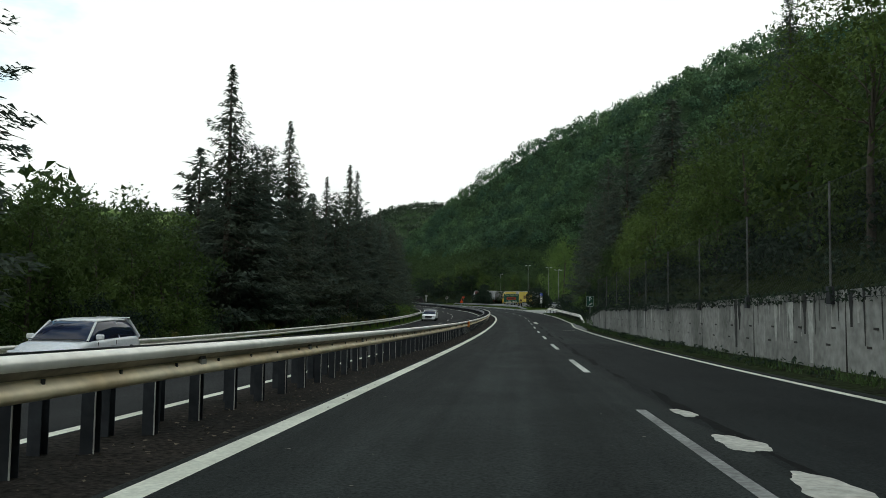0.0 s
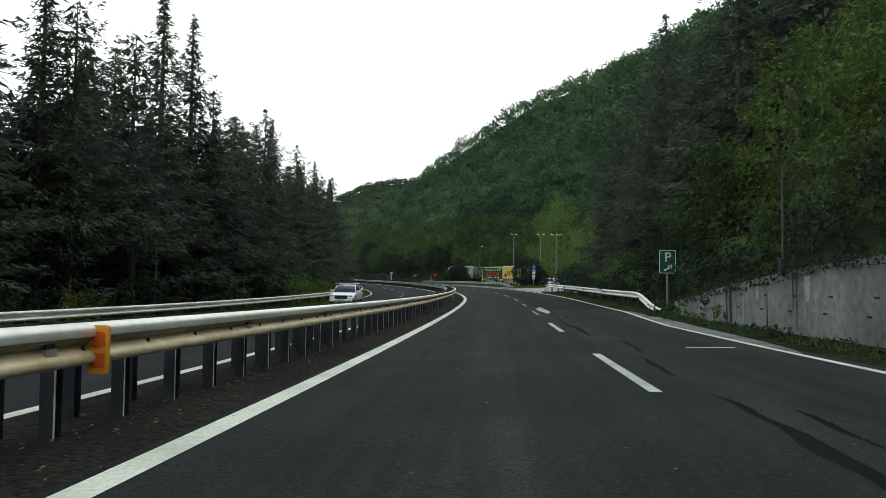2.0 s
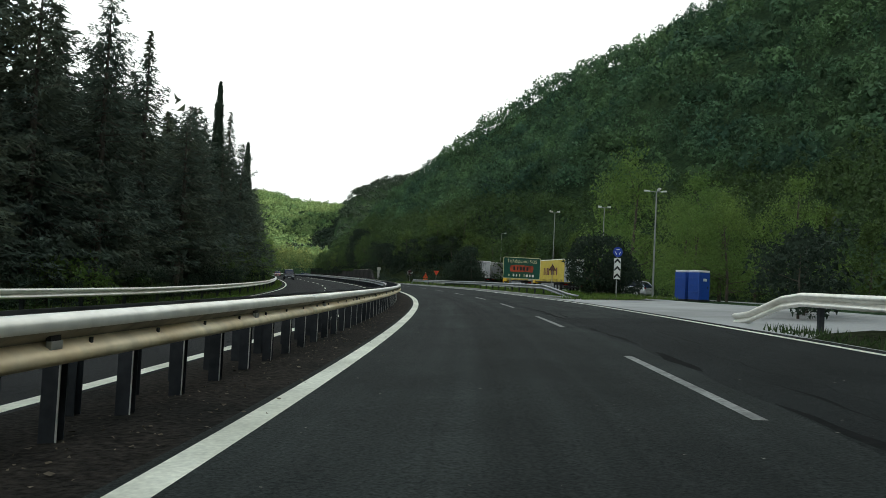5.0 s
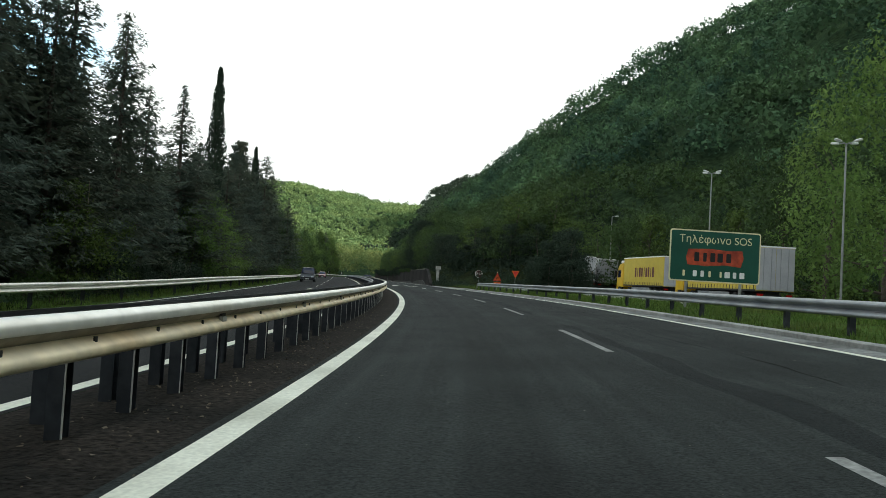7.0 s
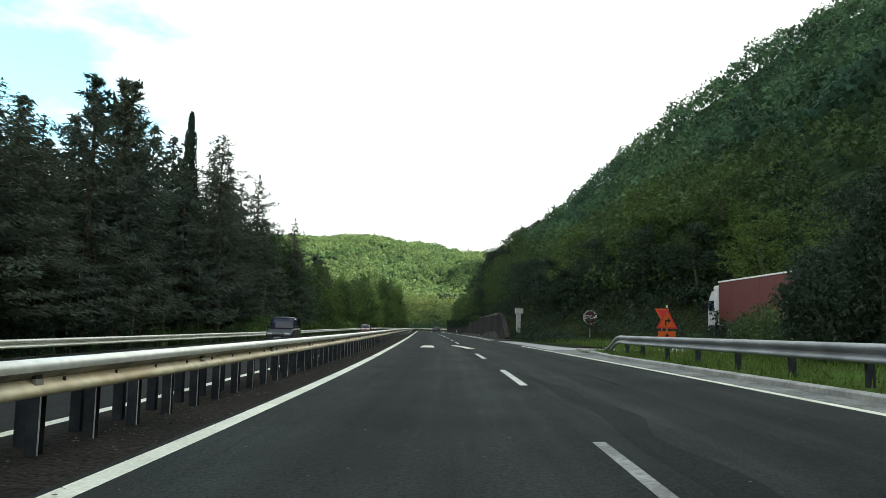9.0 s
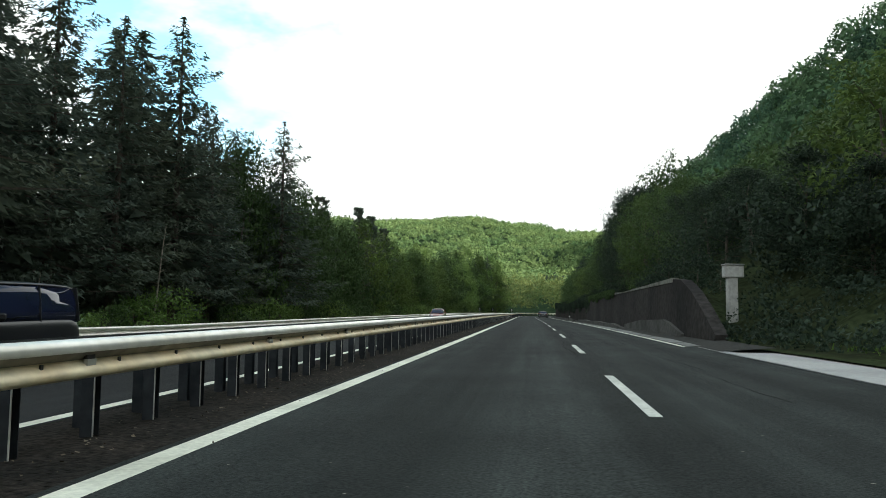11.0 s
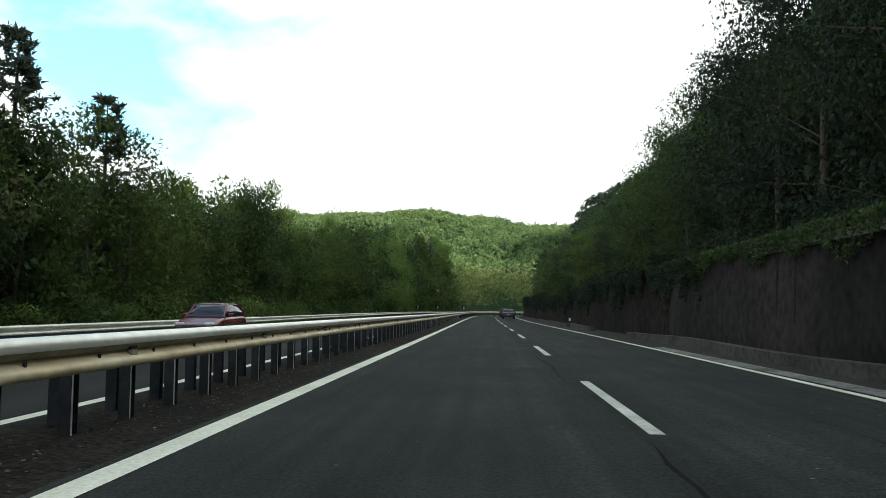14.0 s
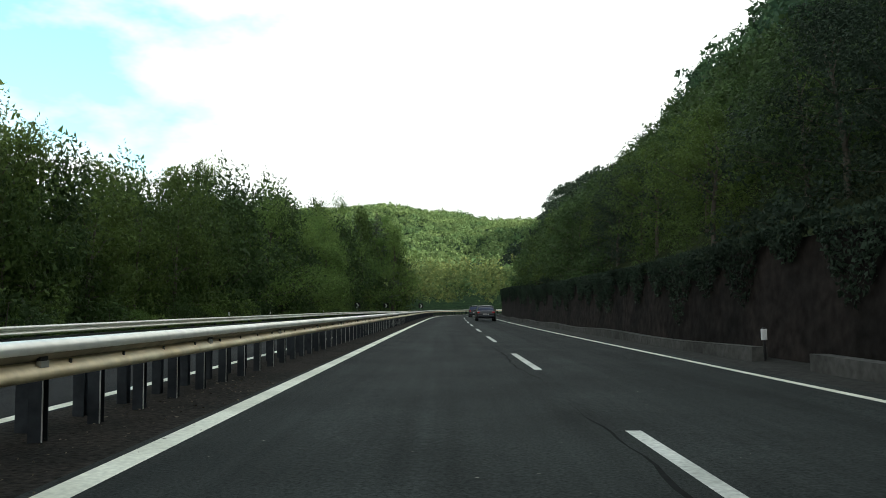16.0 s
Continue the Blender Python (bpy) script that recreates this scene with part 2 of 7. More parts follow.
# the far ridge's sun and haze are mixed into this paler base
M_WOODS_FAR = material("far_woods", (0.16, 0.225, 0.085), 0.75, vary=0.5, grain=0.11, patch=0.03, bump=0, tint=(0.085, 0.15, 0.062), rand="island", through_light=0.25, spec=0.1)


def plain(name, colour, rough=0.5, metal=0.0, spec=0.4, vary=0.08):
    return material(name, colour, rough, metal, vary=vary, grain=14, patch=1.5, bump=0.0, tint=tuple(c * 0.88 for c in colour), spec=spec)

# ---- the road's line: heading (degrees to the left of +y), bank and climb along it ----
S_STEP = 2.0
HEADING = [-4.0, -4.4, -4.9, -5.0, -4.8, -4.7, -3.8, -0.45, 2.25, 6.25, 9.45, 12.45, 14.05, 14.45, 14.45, 14.85, 14.85, 14.85, 15.15, 15.15, 14.95,
           14.75, 14.55, 13.75, 7.75, -6.25, -20.25, -32.25, -40.25, -44.25, -46.25, -47.25, -48.25, -48.25]     # every 20 m from -20 m
BANK = [1.07, 0.82, 1.08, 1.86, 2.99, 2.56, 1.26, 0.15, -0.16, -0.52, -0.95, -1.05, -0.88, -0.63, -0.38, -0.17, 0.01, 0.18]  # every 40 m
CLIMB = [-4.06, -2.74, -1.48, -0.02, 0.02, 0.27, 0.21, 0.18, -0.05, -0.17, -0.07, 0.02, -0.08, -0.23, -0.38, -0.51, -0.61, -0.7]      # per cent, every 40 m
S_LINE = np.arange(-20, 640.1, S_STEP)
_h = np.radians(np.interp(S_LINE, np.arange(-20, 641, 20.0), HEADING))
_h = np.convolve(np.pad(_h, 4, "edge"), np.ones(9) / 9, "valid")
_b = np.radians(np.interp(S_LINE, np.arange(-20, 661, 40.0), BANK))
_x, _y = np.cumsum(-np.sin(_h)) * S_STEP, np.cumsum(np.cos(_h)) * S_STEP
_z = np.cumsum(np.interp(S_LINE, np.arange(-20, 661, 40.0), CLIMB) / 100) * S_STEP
_i0 = int(np.argmin(abs(S_LINE)))
_x, _y, _z = _x - _x[_i0], _y - _y[_i0], _z - _z[_i0]
# the road goes straight on behind the first eye
_back = np.arange(-120, -20, S_STEP)
S_LINE = np.concatenate([_back, S_LINE])
_k = _back - (-20.0)
_x = np.concatenate([_x[0] - math.sin(_h[0]) * _k, _x])
_y = np.concatenate([_y[0] + math.cos(_h[0]) * _k, _y])
_z = np.concatenate([_z[0] - 0.0406 * _k, _z])
_h = np.concatenate([np.full(len(_k), _h[0]), _h])
_b = np.concatenate([np.full(len(_k), _b[0]), _b])
S_BEGIN, S_END = -110.0, 636.0


def left_fall(s):
    """How steeply the other carriageway falls away from the median."""
    return np.interp(s, [-20, 30, 66, 115, 200, 265, 340, 460], [0.045, 0.045, 0.025, 0.0, 0.0, 0.04, 0.03, 0.02])


def at(s, u, up=0.0):
    """Places over the road: s metres along it, u metres to the right of the inner white line, up metres over the surface."""
    s, u, up = np.broadcast_arrays(np.asarray(s, float), np.asarray(u, float), np.asarray(up, float))
    x, y, z, h, b = (np.interp(s, S_LINE, a) for a in (_x, _y, _z, _h, _b))
    up = up - left_fall(s) * np.maximum(-u - 1.4, 0) * (u > -40)
    # the bank belongs to the carriageways alone
    tilt = np.clip(u, -14, 14)
    nx, ny = np.cos(h), np.sin(h)
    side = u * np.cos(b) - up * np.sin(b)
    return np.stack([x + nx * side, y + ny * side, z + tilt * np.sin(b) + up * np.cos(b)], -1)


def heading(s):
    return float(np.interp(s, S_LINE, _h))


def stand(s, u, up=0.0, turn=0.0):
    """The pose of a thing that stands upright over the road; its +y looks along the road, turned to the left by some degrees."""
    p = at(s, u, up)
    return pose(p[0], p[1], p[2], 0, 0, math.degrees(heading(s)) + turn)


def mesh_of(name, verts, faces, mat, smooth=False):
    me = bpy.data.meshes.new(name)
    me.from_pydata([tuple(map(float, v)) for v in verts], [], [tuple(map(int, f)) for f in faces])
    if mat:
        me.materials.append(mat)
    if smooth:
        me.polygons.foreach_set("use_smooth", [True] * len(me.polygons))
    me.update()
    return me


def quick_mesh(name, verts, loops, size, mat, smooth=False):
    """A large mesh of faces with `size` corners each, from arrays."""
    me = bpy.data.meshes.new(name)
    nf = len(loops) // size
    me.vertices.add(len(verts))
    me.vertices.foreach_set("co", np.asarray(verts, np.float32).ravel())
    me.loops.add(len(loops))
    me.loops.foreach_set("vertex_index", np.asarray(loops, np.int32))
    me.polygons.add(nf)
    me.polygons.foreach_set("loop_start", np.arange(nf, dtype=np.int32) * size)
    me.polygons.foreach_set("loop_total", np.full(nf, size, np.int32))
    if smooth:
        me.polygons.foreach_set("use_smooth", np.ones(nf, bool))
    me.materials.append(mat)
    me.update(calc_edges=True)
    return me


def child(name, mesh, parent, label="", at_pose=None):
    ob = new(name, mesh)
    ob.parent = parent
    if at_pose is not None:
        ob.matrix_basis = at_pose
    return tagged(ob, label) if label else ob


def part(name, bm, mat, parent, label="", smooth=False, at_pose=None):
    me = bpy.data.meshes.new(name)
    bm.to_mesh(me)
    bm.free()
    me.materials.append(mat)
    if smooth:
        me.polygons.foreach_set("use_smooth", [True] * len(me.polygons))
    return child(name, me, parent, label, at_pose)


def box_bm(x, y, z, cx=0, cy=0, cz=0, bevel=0.0, turn=None, seg=1):
    bm = bmesh.new()
    bmesh.ops.create_cube(bm, size=1.0)
    bmesh.ops.scale(bm, vec=(x, y, z), verts=bm.verts)
    if bevel:
        bmesh.ops.bevel(bm, geom=bm.edges[:], offset=bevel, segments=seg, affect="EDGES")
    if turn is not None:
        bmesh.ops.transform(bm, matrix=turn, verts=bm.verts)
    bmesh.ops.translate(bm, vec=(cx, cy, cz), verts=bm.verts)
    return bm


def tube_bm(r, length, cx=0, cy=0, cz=0, axis="z", sides=10, r2=None):
    bm = bmesh.new()
    bmesh.ops.create_cone(bm, cap_ends=True, segments=sides, radius1=r, radius2=r if r2 is None else r2, depth=length)
    if axis == "x":
        bmesh.ops.rotate(bm, matrix=Matrix.Rotation(radians(90), 3, "Y"), verts=bm.verts)
    if axis == "y":
        bmesh.ops.rotate(bm, matrix=Matrix.Rotation(radians(-90), 3, "X"), verts=bm.verts)
    bmesh.ops.translate(bm, vec=(cx, cy, cz), verts=bm.verts)
    return bm


def sweep(name, s0, s1, outline, mat, step=2.0, closed=False, parent=None, smooth=False, wobble=0.0, lanes=False):
    """A strip or bar along the road. outline: (u, up) corners, numbers or functions of s."""
    n = max(2, int(round((s1 - s0) / step)) + 1)
    ss = np.linspace(s0, s1, n)
    cols, flat = [], []
    for u, up in outline:
        uu = u(ss) if callable(u) else np.full(n, float(u))
        pp = up(ss) if callable(up) else np.full(n, float(up))
        if wobble:
            uu = uu + np.interp(ss, ss[::3], np.random.RandomState(int(abs(s0 * 7) + len(cols)) % 9999).uniform(-wobble, wobble, len(ss[::3])))
        cols.append(at(ss, uu, pp))
        flat.append(np.stack([uu, ss], 1))
    k = len(cols)
    verts = np.stack(cols, 1).reshape(-1, 3)
    faces = []
    for i in range(n - 1):
        for j in range(k if closed else k - 1):
            a, b = i * k + j, i * k + (j + 1) % k
            faces.append((a, b, b + k, a + k))
    if closed:
        faces += [tuple(range(k))[::-1], tuple((n - 1) * k + j for j in range(k))]
    me = mesh_of(name, verts, faces, mat, smooth)
    if lanes:
        flat = np.stack(flat, 1).reshape(-1, 2)
        me.uv_layers.new(name="lanes").data.foreach_set("uv", flat[[v for f in faces for v in f]].ravel())
    ob = new(name, me)
    ob.parent = parent
    return ob


# ---- large structure: road sheets, markings ----
U_DASH, U_RIGHT = 3.885, lambda s: np.interp(s, [68, 80, 105, 122, 140, 200, 250], [7.26, 7.95, 8.0, 7.8, 7.55, 7.55, 7.27])
LANE_IN = -0.22
road = tagged(sweep("road", S_BEGIN, S_END, [(LANE_IN, 0), (U_DASH, 0.0), (lambda s: U_RIGHT(s) + 0.35, 0)], M_ASPHALT, 2.0, lanes=True),
              "dark asphalt carriageway with two lanes and worn joints", "road", kind="structure")
tagged(sweep("road", S_BEGIN, S_END, [(-10.75, 0), (-6, 0), (-1.95, 0)], M_ASPHALT_OLD, 2.0, lanes=True),
                  "grey asphalt carriageway beyond the median barrier", "road", kind="structure")
median = tagged(sweep("median_strip", S_BEGIN, S_END, [(-1.95, 0.0), (-1.6, 0.015), (-1.2, -0.005), (-0.8, 0.02), (-0.45, 0.0), (LANE_IN + 0.07, -0.006)], M_GRIT, 1.0, wobble=0.03),
                "dark gritty median strip under the barrier", "median", kind="structure")

for n0, n1 in ((-30, 34), (84, 129)):
    ragged = lambda s: 4.3 + 0.07 * np.sin(s / 2.3) + 0.04 * np.sin(s * 1.9)
    tagged(sweep("resurfaced_lane", n0, n1, [(ragged, 0.0012), (lambda s: U_RIGHT(s) + 0.35, 0.0012)], M_ASPHALT_NEW, 0.7, lanes=True), "darker newer asphalt over the outer lane", "road patch", kind="structure")


def marking(name, s0, s1, u, w, mat, label, step=1.0, up=0.004):
    uf = u if callable(u) else (lambda s, u=u: np.full(np.shape(s), float(u)))
    ob = sweep(name, s0, s1, [(lambda s: uf(s) - w / 2, up), (lambda s: uf(s) + w / 2, up)], mat, step)
    return tagged(ob, label, "road marking", kind="structure")


marking("edge_line", S_BEGIN, S_END, -0.01, 0.235, M_PAINT, "thick white solid line along the median side", 2.0)
marking("edge_line", S_BEGIN, 240.0, U_RIGHT, 0.15, M_PAINT, "white solid line along the outer edge", 2.0)
marking("edge_line", 262.0, S_END, U_RIGHT, 0.15, M_PAINT, "white solid line along the outer edge", 2.0)
marking("edge_line", S_BEGIN, S_END, -2.12, 0.2, M_PAINT, "white solid line of the other carriageway beside the median", 2.0)
marking("edge_line", S_BEGIN, S_END, -10.35, 0.16, M_PAINT, "white solid line along the other carriageway's far edge", 2.0)
for k in range(-8, 50):
    d0 = 4.6 + 12.02 * k - 0.0
    worn = d0 < 14 or 76 < d0 < 205
    marking("lane_dash", d0, d0 + 5.09, U_DASH - 0.02, 0.12 if worn else 0.14, M_PAINT_OLD if worn else M_PAINT_DASH, "faded white lane dash" if worn else "white lane dash", 1.3)
for k in range(-8, 45):
    d0 = 2.0 + 12.0 * k
    marking("lane_dash", d0, d0 + 4.5, -6.25, 0.13, M_PAINT, "white lane dash of the other carriageway", 1.5)

# ---- the land ----
def smooth01(x, a, b):
    t = np.clip((x - a) / (b - a), 0, 1)
    return t * t * (3 - 2 * t)


def nearest(x, y):
    """Nearest place on the road's line: s, u and the line's height."""
    x, y = np.ravel(x), np.ravel(y)
    s, u, z = np.empty(len(x)), np.empty(len(x)), np.empty(len(x))
    for i in range(0, len(x), 4000):
        dx, dy = x[i:i + 4000, None] - _x[None], y[i:i + 4000, None] - _y[None]
        j = np.argmin(dx * dx + dy * dy, 1)
        r = np.arange(len(j))
        s[i:i + 4000], z[i:i + 4000] = S_LINE[j], _z[j]
        ex, ey = dx[r, j], dy[r, j]
        side = ex * np.cos(_h[j]) + ey * np.sin(_h[j])
        u[i:i + 4000] = np.sign(side) * np.hypot(ex, ey)
    return s, u, z


def foot(s):
    """Where the right hillside begins."""
    return np.interp(s, [-60, 100, 122, 150, 215, 245, 262, 700], [10.0, 10.0, 22.0, 40.0, 38.0, 24.0, 10.5, 10.5])


def base_rise(s):
    """The hillside's height at its foot, held by the walls."""
    return np.interp(s, [-60, 60, 80, 100, 264, 278, 700], [1.6, 1.6, 0.4, 0.0, 0.0, 2.3, 2.6])


def hillside(s, d):
    """The right hillside over its foot, d metres in from it: gentler below, steeper in the middle, rounded on top."""
    k = np.interp(s, [-60, 60, 120, 200, 300, 360, 424, 460, 520, 640], HILL_K)
    cap = np.interp(s, [-60, 60, 120, 200, 300, 360, 424, 460, 520, 640], HILL_TOP)
    low = k * np.clip(d, 0, 45)
    z = low + 0.83 * np.clip(d - 45, 0, 60) + 0.62 * np.clip(d - 105, 0, 80)
    over = np.maximum(z - 0.75 * cap, 0)
    return np.minimum(z, 0.75 * cap) + 0.25 * cap * (1 - np.exp(-over / (0.25 * cap)))


HILL_K = [0.75, 0.75, 0.75, 0.7, 0.62, 0.7, 0.94, 0.96, 0.88, 0.8]
HILL_TOP = [120, 122, 120, 112, 112, 116, 116, 92, 70, 60]
FAR_X = [-1400, -900, -630, -535, -430, -345, -277, -225, -190, -100, 60, 300]
FAR_Z = [110, 124, 131, 130, 130, 124, 116, 106, 102, 98, 95, 95]
LEFT_TOP = 42.0


def land(x, y, rough=True):
    shape = np.shape(x)
    s, u, z0 = nearest(x, y)
    x, y = np.ravel(x), np.ravel(y)
    d = u - foot(s)
    hill = base_rise(s) * smooth01(d, -0.5, 1.0) + hillside(s, np.maximum(d, 0))
    left = -0.45 - 2.2 * smooth01(-u, 16, 34) + LEFT_TOP * smooth01(-u, 190, 560)
    left += smooth01(s, 390, 450) * (8 * smooth01(-u, 13, 60) + 10 * smooth01(-u, 60, 200))
    b = np.interp(s, S_LINE, _b)
    mid = np.clip(u, -14, 14) * np.sin(b) - left_fall(s) * np.maximum(-u - 1.4, 0) * (u > -14) - 0.16
    # the long ridge across the valley, and a darker spur in front of it that runs out from the right
    far = np.interp(x, FAR_X, FAR_Z) * smooth01(y, 640, 1335) - 3.0
    spur = np.interp(x, [-135, -112, -85, -45, 0, 60, 300], [0, 94, 104, 111, 118, 128, 150]) * smooth01(y, 760, 1000)
    far = np.maximum(far, spur - 3.0)
    h = z0 + mid + np.where(u > 0, hill, left * smooth01(-u, 11.5, 14.5))
    k = smooth01(far, 0, 30) * (u < 0)
    h = np.where(u > 0, h, np.maximum(h, h * (1 - k) + (far + 3) * k))
    if rough:
        amp = smooth01(abs(u), 25, 90)
        h = h + amp * (4 * np.sin(x / 37 + 1.3 * np.sin(y / 61)) * np.cos(y / 43) + 2.0 * np.sin(x / 17 + y / 23))
    return h.reshape(shape), s.reshape(shape), u.reshape(shape)


def spread(a, b, core0, core1, fine, grow=1.35):
    mid = list(np.arange(core0, core1 + 0.01, fine))
    lo, hi, st = [], [], fine
    v = core0
    while v > a:
        st *= grow
        v -= st
        lo.append(v)
    st, v = fine, core1
    while v < b:
        st *= grow
        v += st
        hi.append(v)
    return np.array(lo[::-1] + mid + hi)


gx = np.concatenate([spread(-2600, -900, -900, -900, 60.0), np.arange(-884, -136, 14.0), spread(-130, 2600, -130, 190, 4.0)])
gy = np.concatenate([spread(-2000, 640, -70, 640, 4.0), np.arange(652, 1420, 13.0), spread(1440, 3000, 1440, 1440, 40.0)])
GX, GY = np.meshgrid(gx, gy)
GZ, _gs, _gu = land(GX, GY)
# near the road the finer verges and banks lie over the coarse land
GZ = GZ - 1.6 * (1 - smooth01(_gu, 13, 19)) * (_gu > -3) * (_gu < 19) - 0.25 * (abs(_gu) < 15)
GZ = np.where((_gu > 3) & (_gu < 16), np.minimum(GZ, np.interp(_gs, S_LINE, _z) - 0.5 + 0.6 * np.maximum(_gu - 13, 0)), GZ)
nx_, ny_ = len(gx), len(gy)
ii = (np.arange(ny_ - 1)[:, None] * nx_ + np.arange(nx_ - 1)[None]).ravel()
ground = tagged(new("ground", quick_mesh("ground", np.stack([GX, GY, GZ], -1).reshape(-1, 3), np.stack([ii, ii + 1, ii + nx_ + 1, ii + nx_], -1).ravel(), 4, M_GROUND, True)),
                "dark wooded ground that rises steeply beside the road", "ground", kind="structure")

# banks between the walls and the woods
def bank(s0, s1, u0, up0):
    n = int((s1 - s0) / 2) + 1
    ss, us = np.linspace(s0, s1, n), np.array([0.0, 0.6, 1.5, 3.0, 5.0, 7.5, 10.5, 13.5])
    rng = np.random.RandomState(int(abs(s0)) + 3)
    rows = []
    for j, du in enumerate(us):
        p = at(ss, u0 + du, 0.0)
        h, _, _ = land(p[:, 0], p[:, 1])
        z0 = at(ss, u0, 0.0)[:, 2] + up0(ss)
        k = smooth01(np.full(n, du), 0, 4.0)
        p[:, 2] = z0 * (1 - k) + h * k + rng.uniform(-0.12, 0.12, n) * min(1, du)
        rows.append(p)
    k = len(us)
    v = np.stack(rows, 1).reshape(-1, 3)
    i = (np.arange(n - 1)[:, None] * k + np.arange(k - 1)[None]).ravel()
    return tagged(new("bank", quick_mesh("bank", v, np.stack([i, i + 1, i + k + 1, i + k], -1).ravel(), 4, M_BANK, True)), "steep earth bank under trees beside the road", "bank", kind="structure")


bank(S_BEGIN, 112, 9.2, lambda s: np.interp(s, [-20, 45, 60, 68, 74, 80, 112], [1.6, 1.66, 1.6, 1.05, 0.5, 0.0, -0.1]))
bank(244, 470, 9.25, lambda s: np.interp(s, [244, 256, 264, 268, 270.5, 273, 292, 300, 340, 365, 400, 420, 466], [-0.4, -0.25, -0.1, 0.3, 1.4, 2.5, 2.35, 2.5, 2.45, 2.2, 2.5, 3.1, 3.5]))
# verges
tagged(sweep("verge", S_BEGIN, S_END, [(-16, -0.5), (-13.5, -0.2), (-12, -0.06), (-10.75, -0.01)], M_VERGE, 2.0, wobble=0.12), "grassy verge along the other carriageway", "verge", kind="structure")
tagged(sweep("verge", S_BEGIN, 122, [(lambda s: U_RIGHT(s) + 0.35, -0.01), (8.3, -0.02), (8.75, 0.08), (9.6, 0.15), (10.6, 0.1)], M_WEEDY, 1.5, wobble=0.08), "weedy verge beside the outer lane", "verge", kind="structure")
tagged(sweep("verge", 150, 229, [(8.35, 0.0), (9.0, 0.06), (11, 0.08), (14.5, -0.02)], M_VERGE, 1.5, wobble=0.08), "grass island between the road and the parking area", "verge", kind="structure")
tagged(sweep("verge", 259, S_END, [(lambda s: U_RIGHT(s) + 0.35, -0.005), (8.0, 0.03), (8.6, 0.08), (9.2, 0.12)], M_GUTTER, 1.5, wobble=0.04), "dusty concrete gutter along the wall's foot", "gutter", kind="structure")
tagged(sweep("parking_area", 112, 262, [(lambda s: U_RIGHT(s) + 0.35, -0.015), (9.2, -0.02), (14, -0.12), (lambda s: np.interp(s, [230, 262], [19.5, 16]), lambda s: np.interp(s, [195, 215, 235, 262], [-0.18, 0.1, 0.45, 0.3])), (lambda s: np.interp(s, [112, 122, 150, 215, 245, 262], [19.6, 22.5, 39, 37.5, 29.5, 19]), lambda s: np.interp(s, [195, 215, 235, 262], [-0.2, 0.12, 0.5, 0.5]))], M_LOT, 2.0), "pale concrete parking area beside the road", "parking area", kind="structure")
tagged(sweep("verge", 238, 264, [(lambda s: np.interp(s, [238, 264], [9.8, 9.0]), 0.02), (12, 0.05), (17, 0.1), (23, 0.1)], M_WEEDY, 1.5, wobble=0.15), "rough dark verge beyond the junction's apron", "verge", kind="structure")

tagged(sweep("shoulder", 58, 81, [(lambda s: U_RIGHT(s) + 0.09, 0.003), (lambda s: U_RIGHT(s) + 0.12 + 0.65 * np.clip(np.sin((s - 58) / 23 * math.pi), 0, 1) ** 0.6, 0.003)], M_GUTTER_PALE, 1.0, wobble=0.04), "pale gravelly shoulder beside the outer line", "shoulder", kind="structure")
tagged(sweep("gutter", 262, 322, [(lambda s: U_RIGHT(s) + 0.1, 0.012), (lambda s: np.interp(s, [262, 275, 290, 320, 345, 466], [7.8, 8.3, 7.95, 7.7, 7.85, 7.7]), 0.03)], M_GUTTER_PALE, 1.5, wobble=0.05), "pale dusty concrete gutter beside the outer line", "gutter", kind="structure")
# ---- retaining walls ----
def wall_bar(name, s0, s1, u, thick, top, base=-0.6, lean=0.0, mat=M_CONCRETE, label="", step=2.0):
    topf = top if callable(top) else (lambda s: np.full(np.shape(s), float(top)))
    ob = sweep(name, s0, s1, [(u, base), (u + lean, topf), (u + lean + thick, topf), (u + thick, base)], mat, step, closed=True)
    return tagged(ob, label, "wall", kind="structure")


wall_bar("wall_1", S_BEGIN, 74, 8.85, 0.4, lambda s: np.interp(s, [-20, 45, 60, 68, 74], [1.68, 1.74, 1.7, 1.15, 0.6]), label="stained grey concrete retaining wall with weep holes", step=4.0)
top_2 = lambda s: np.interp(s, [265, 268, 270.5, 272.5, 292, 300, 340, 365, 400, 420, 466], [0.3, 1.6, 2.4, 2.6, 2.45, 2.6, 2.55, 2.3, 2.6, 3.2, 3.6])
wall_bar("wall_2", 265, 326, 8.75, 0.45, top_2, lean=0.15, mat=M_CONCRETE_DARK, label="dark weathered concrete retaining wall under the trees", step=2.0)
wall_bar("wall_3", 326, 466, 8.77, 0.45, top_2, lean=0.15, mat=M_ROCK, label="dark rough retaining wall overhung by creeper", step=2.0)


for k0, k1, km in ((288, 331, M_PLINTH), (341.9, 352.2, M_PLINTH), (354.6, 466, M_PLINTH)):
    wall_bar("kerb", k0, k1, 8.2, 0.3, lambda s: np.minimum(0.27 + 0.07 * np.sin(s / 5.0) ** 2, 0.02 + 0.04 * np.abs(s - 286)), mat=km, label="low pale concrete upstand along the wall's foot", step=1.5)
wall_bar("plinth", 270, 289.5, 8.62, 0.2, lambda s: np.interp(s, [270, 274, 282, 289.5], [0.2, 0.75, 0.65, 0.3]), lean=0.04, mat=M_PLINTH, label="paler rough concrete foot of the dark wall", step=1.5)
wall_bar("coping", 273, 318, 8.86, 0.3, lambda s: np.interp(s, [273, 292, 300, 318], [2.6, 2.45, 2.6, 2.58]) + 0.045, base=2.44, mat=M_KERB_DARK, label="thin pale coping on the dark wall", step=2.0)
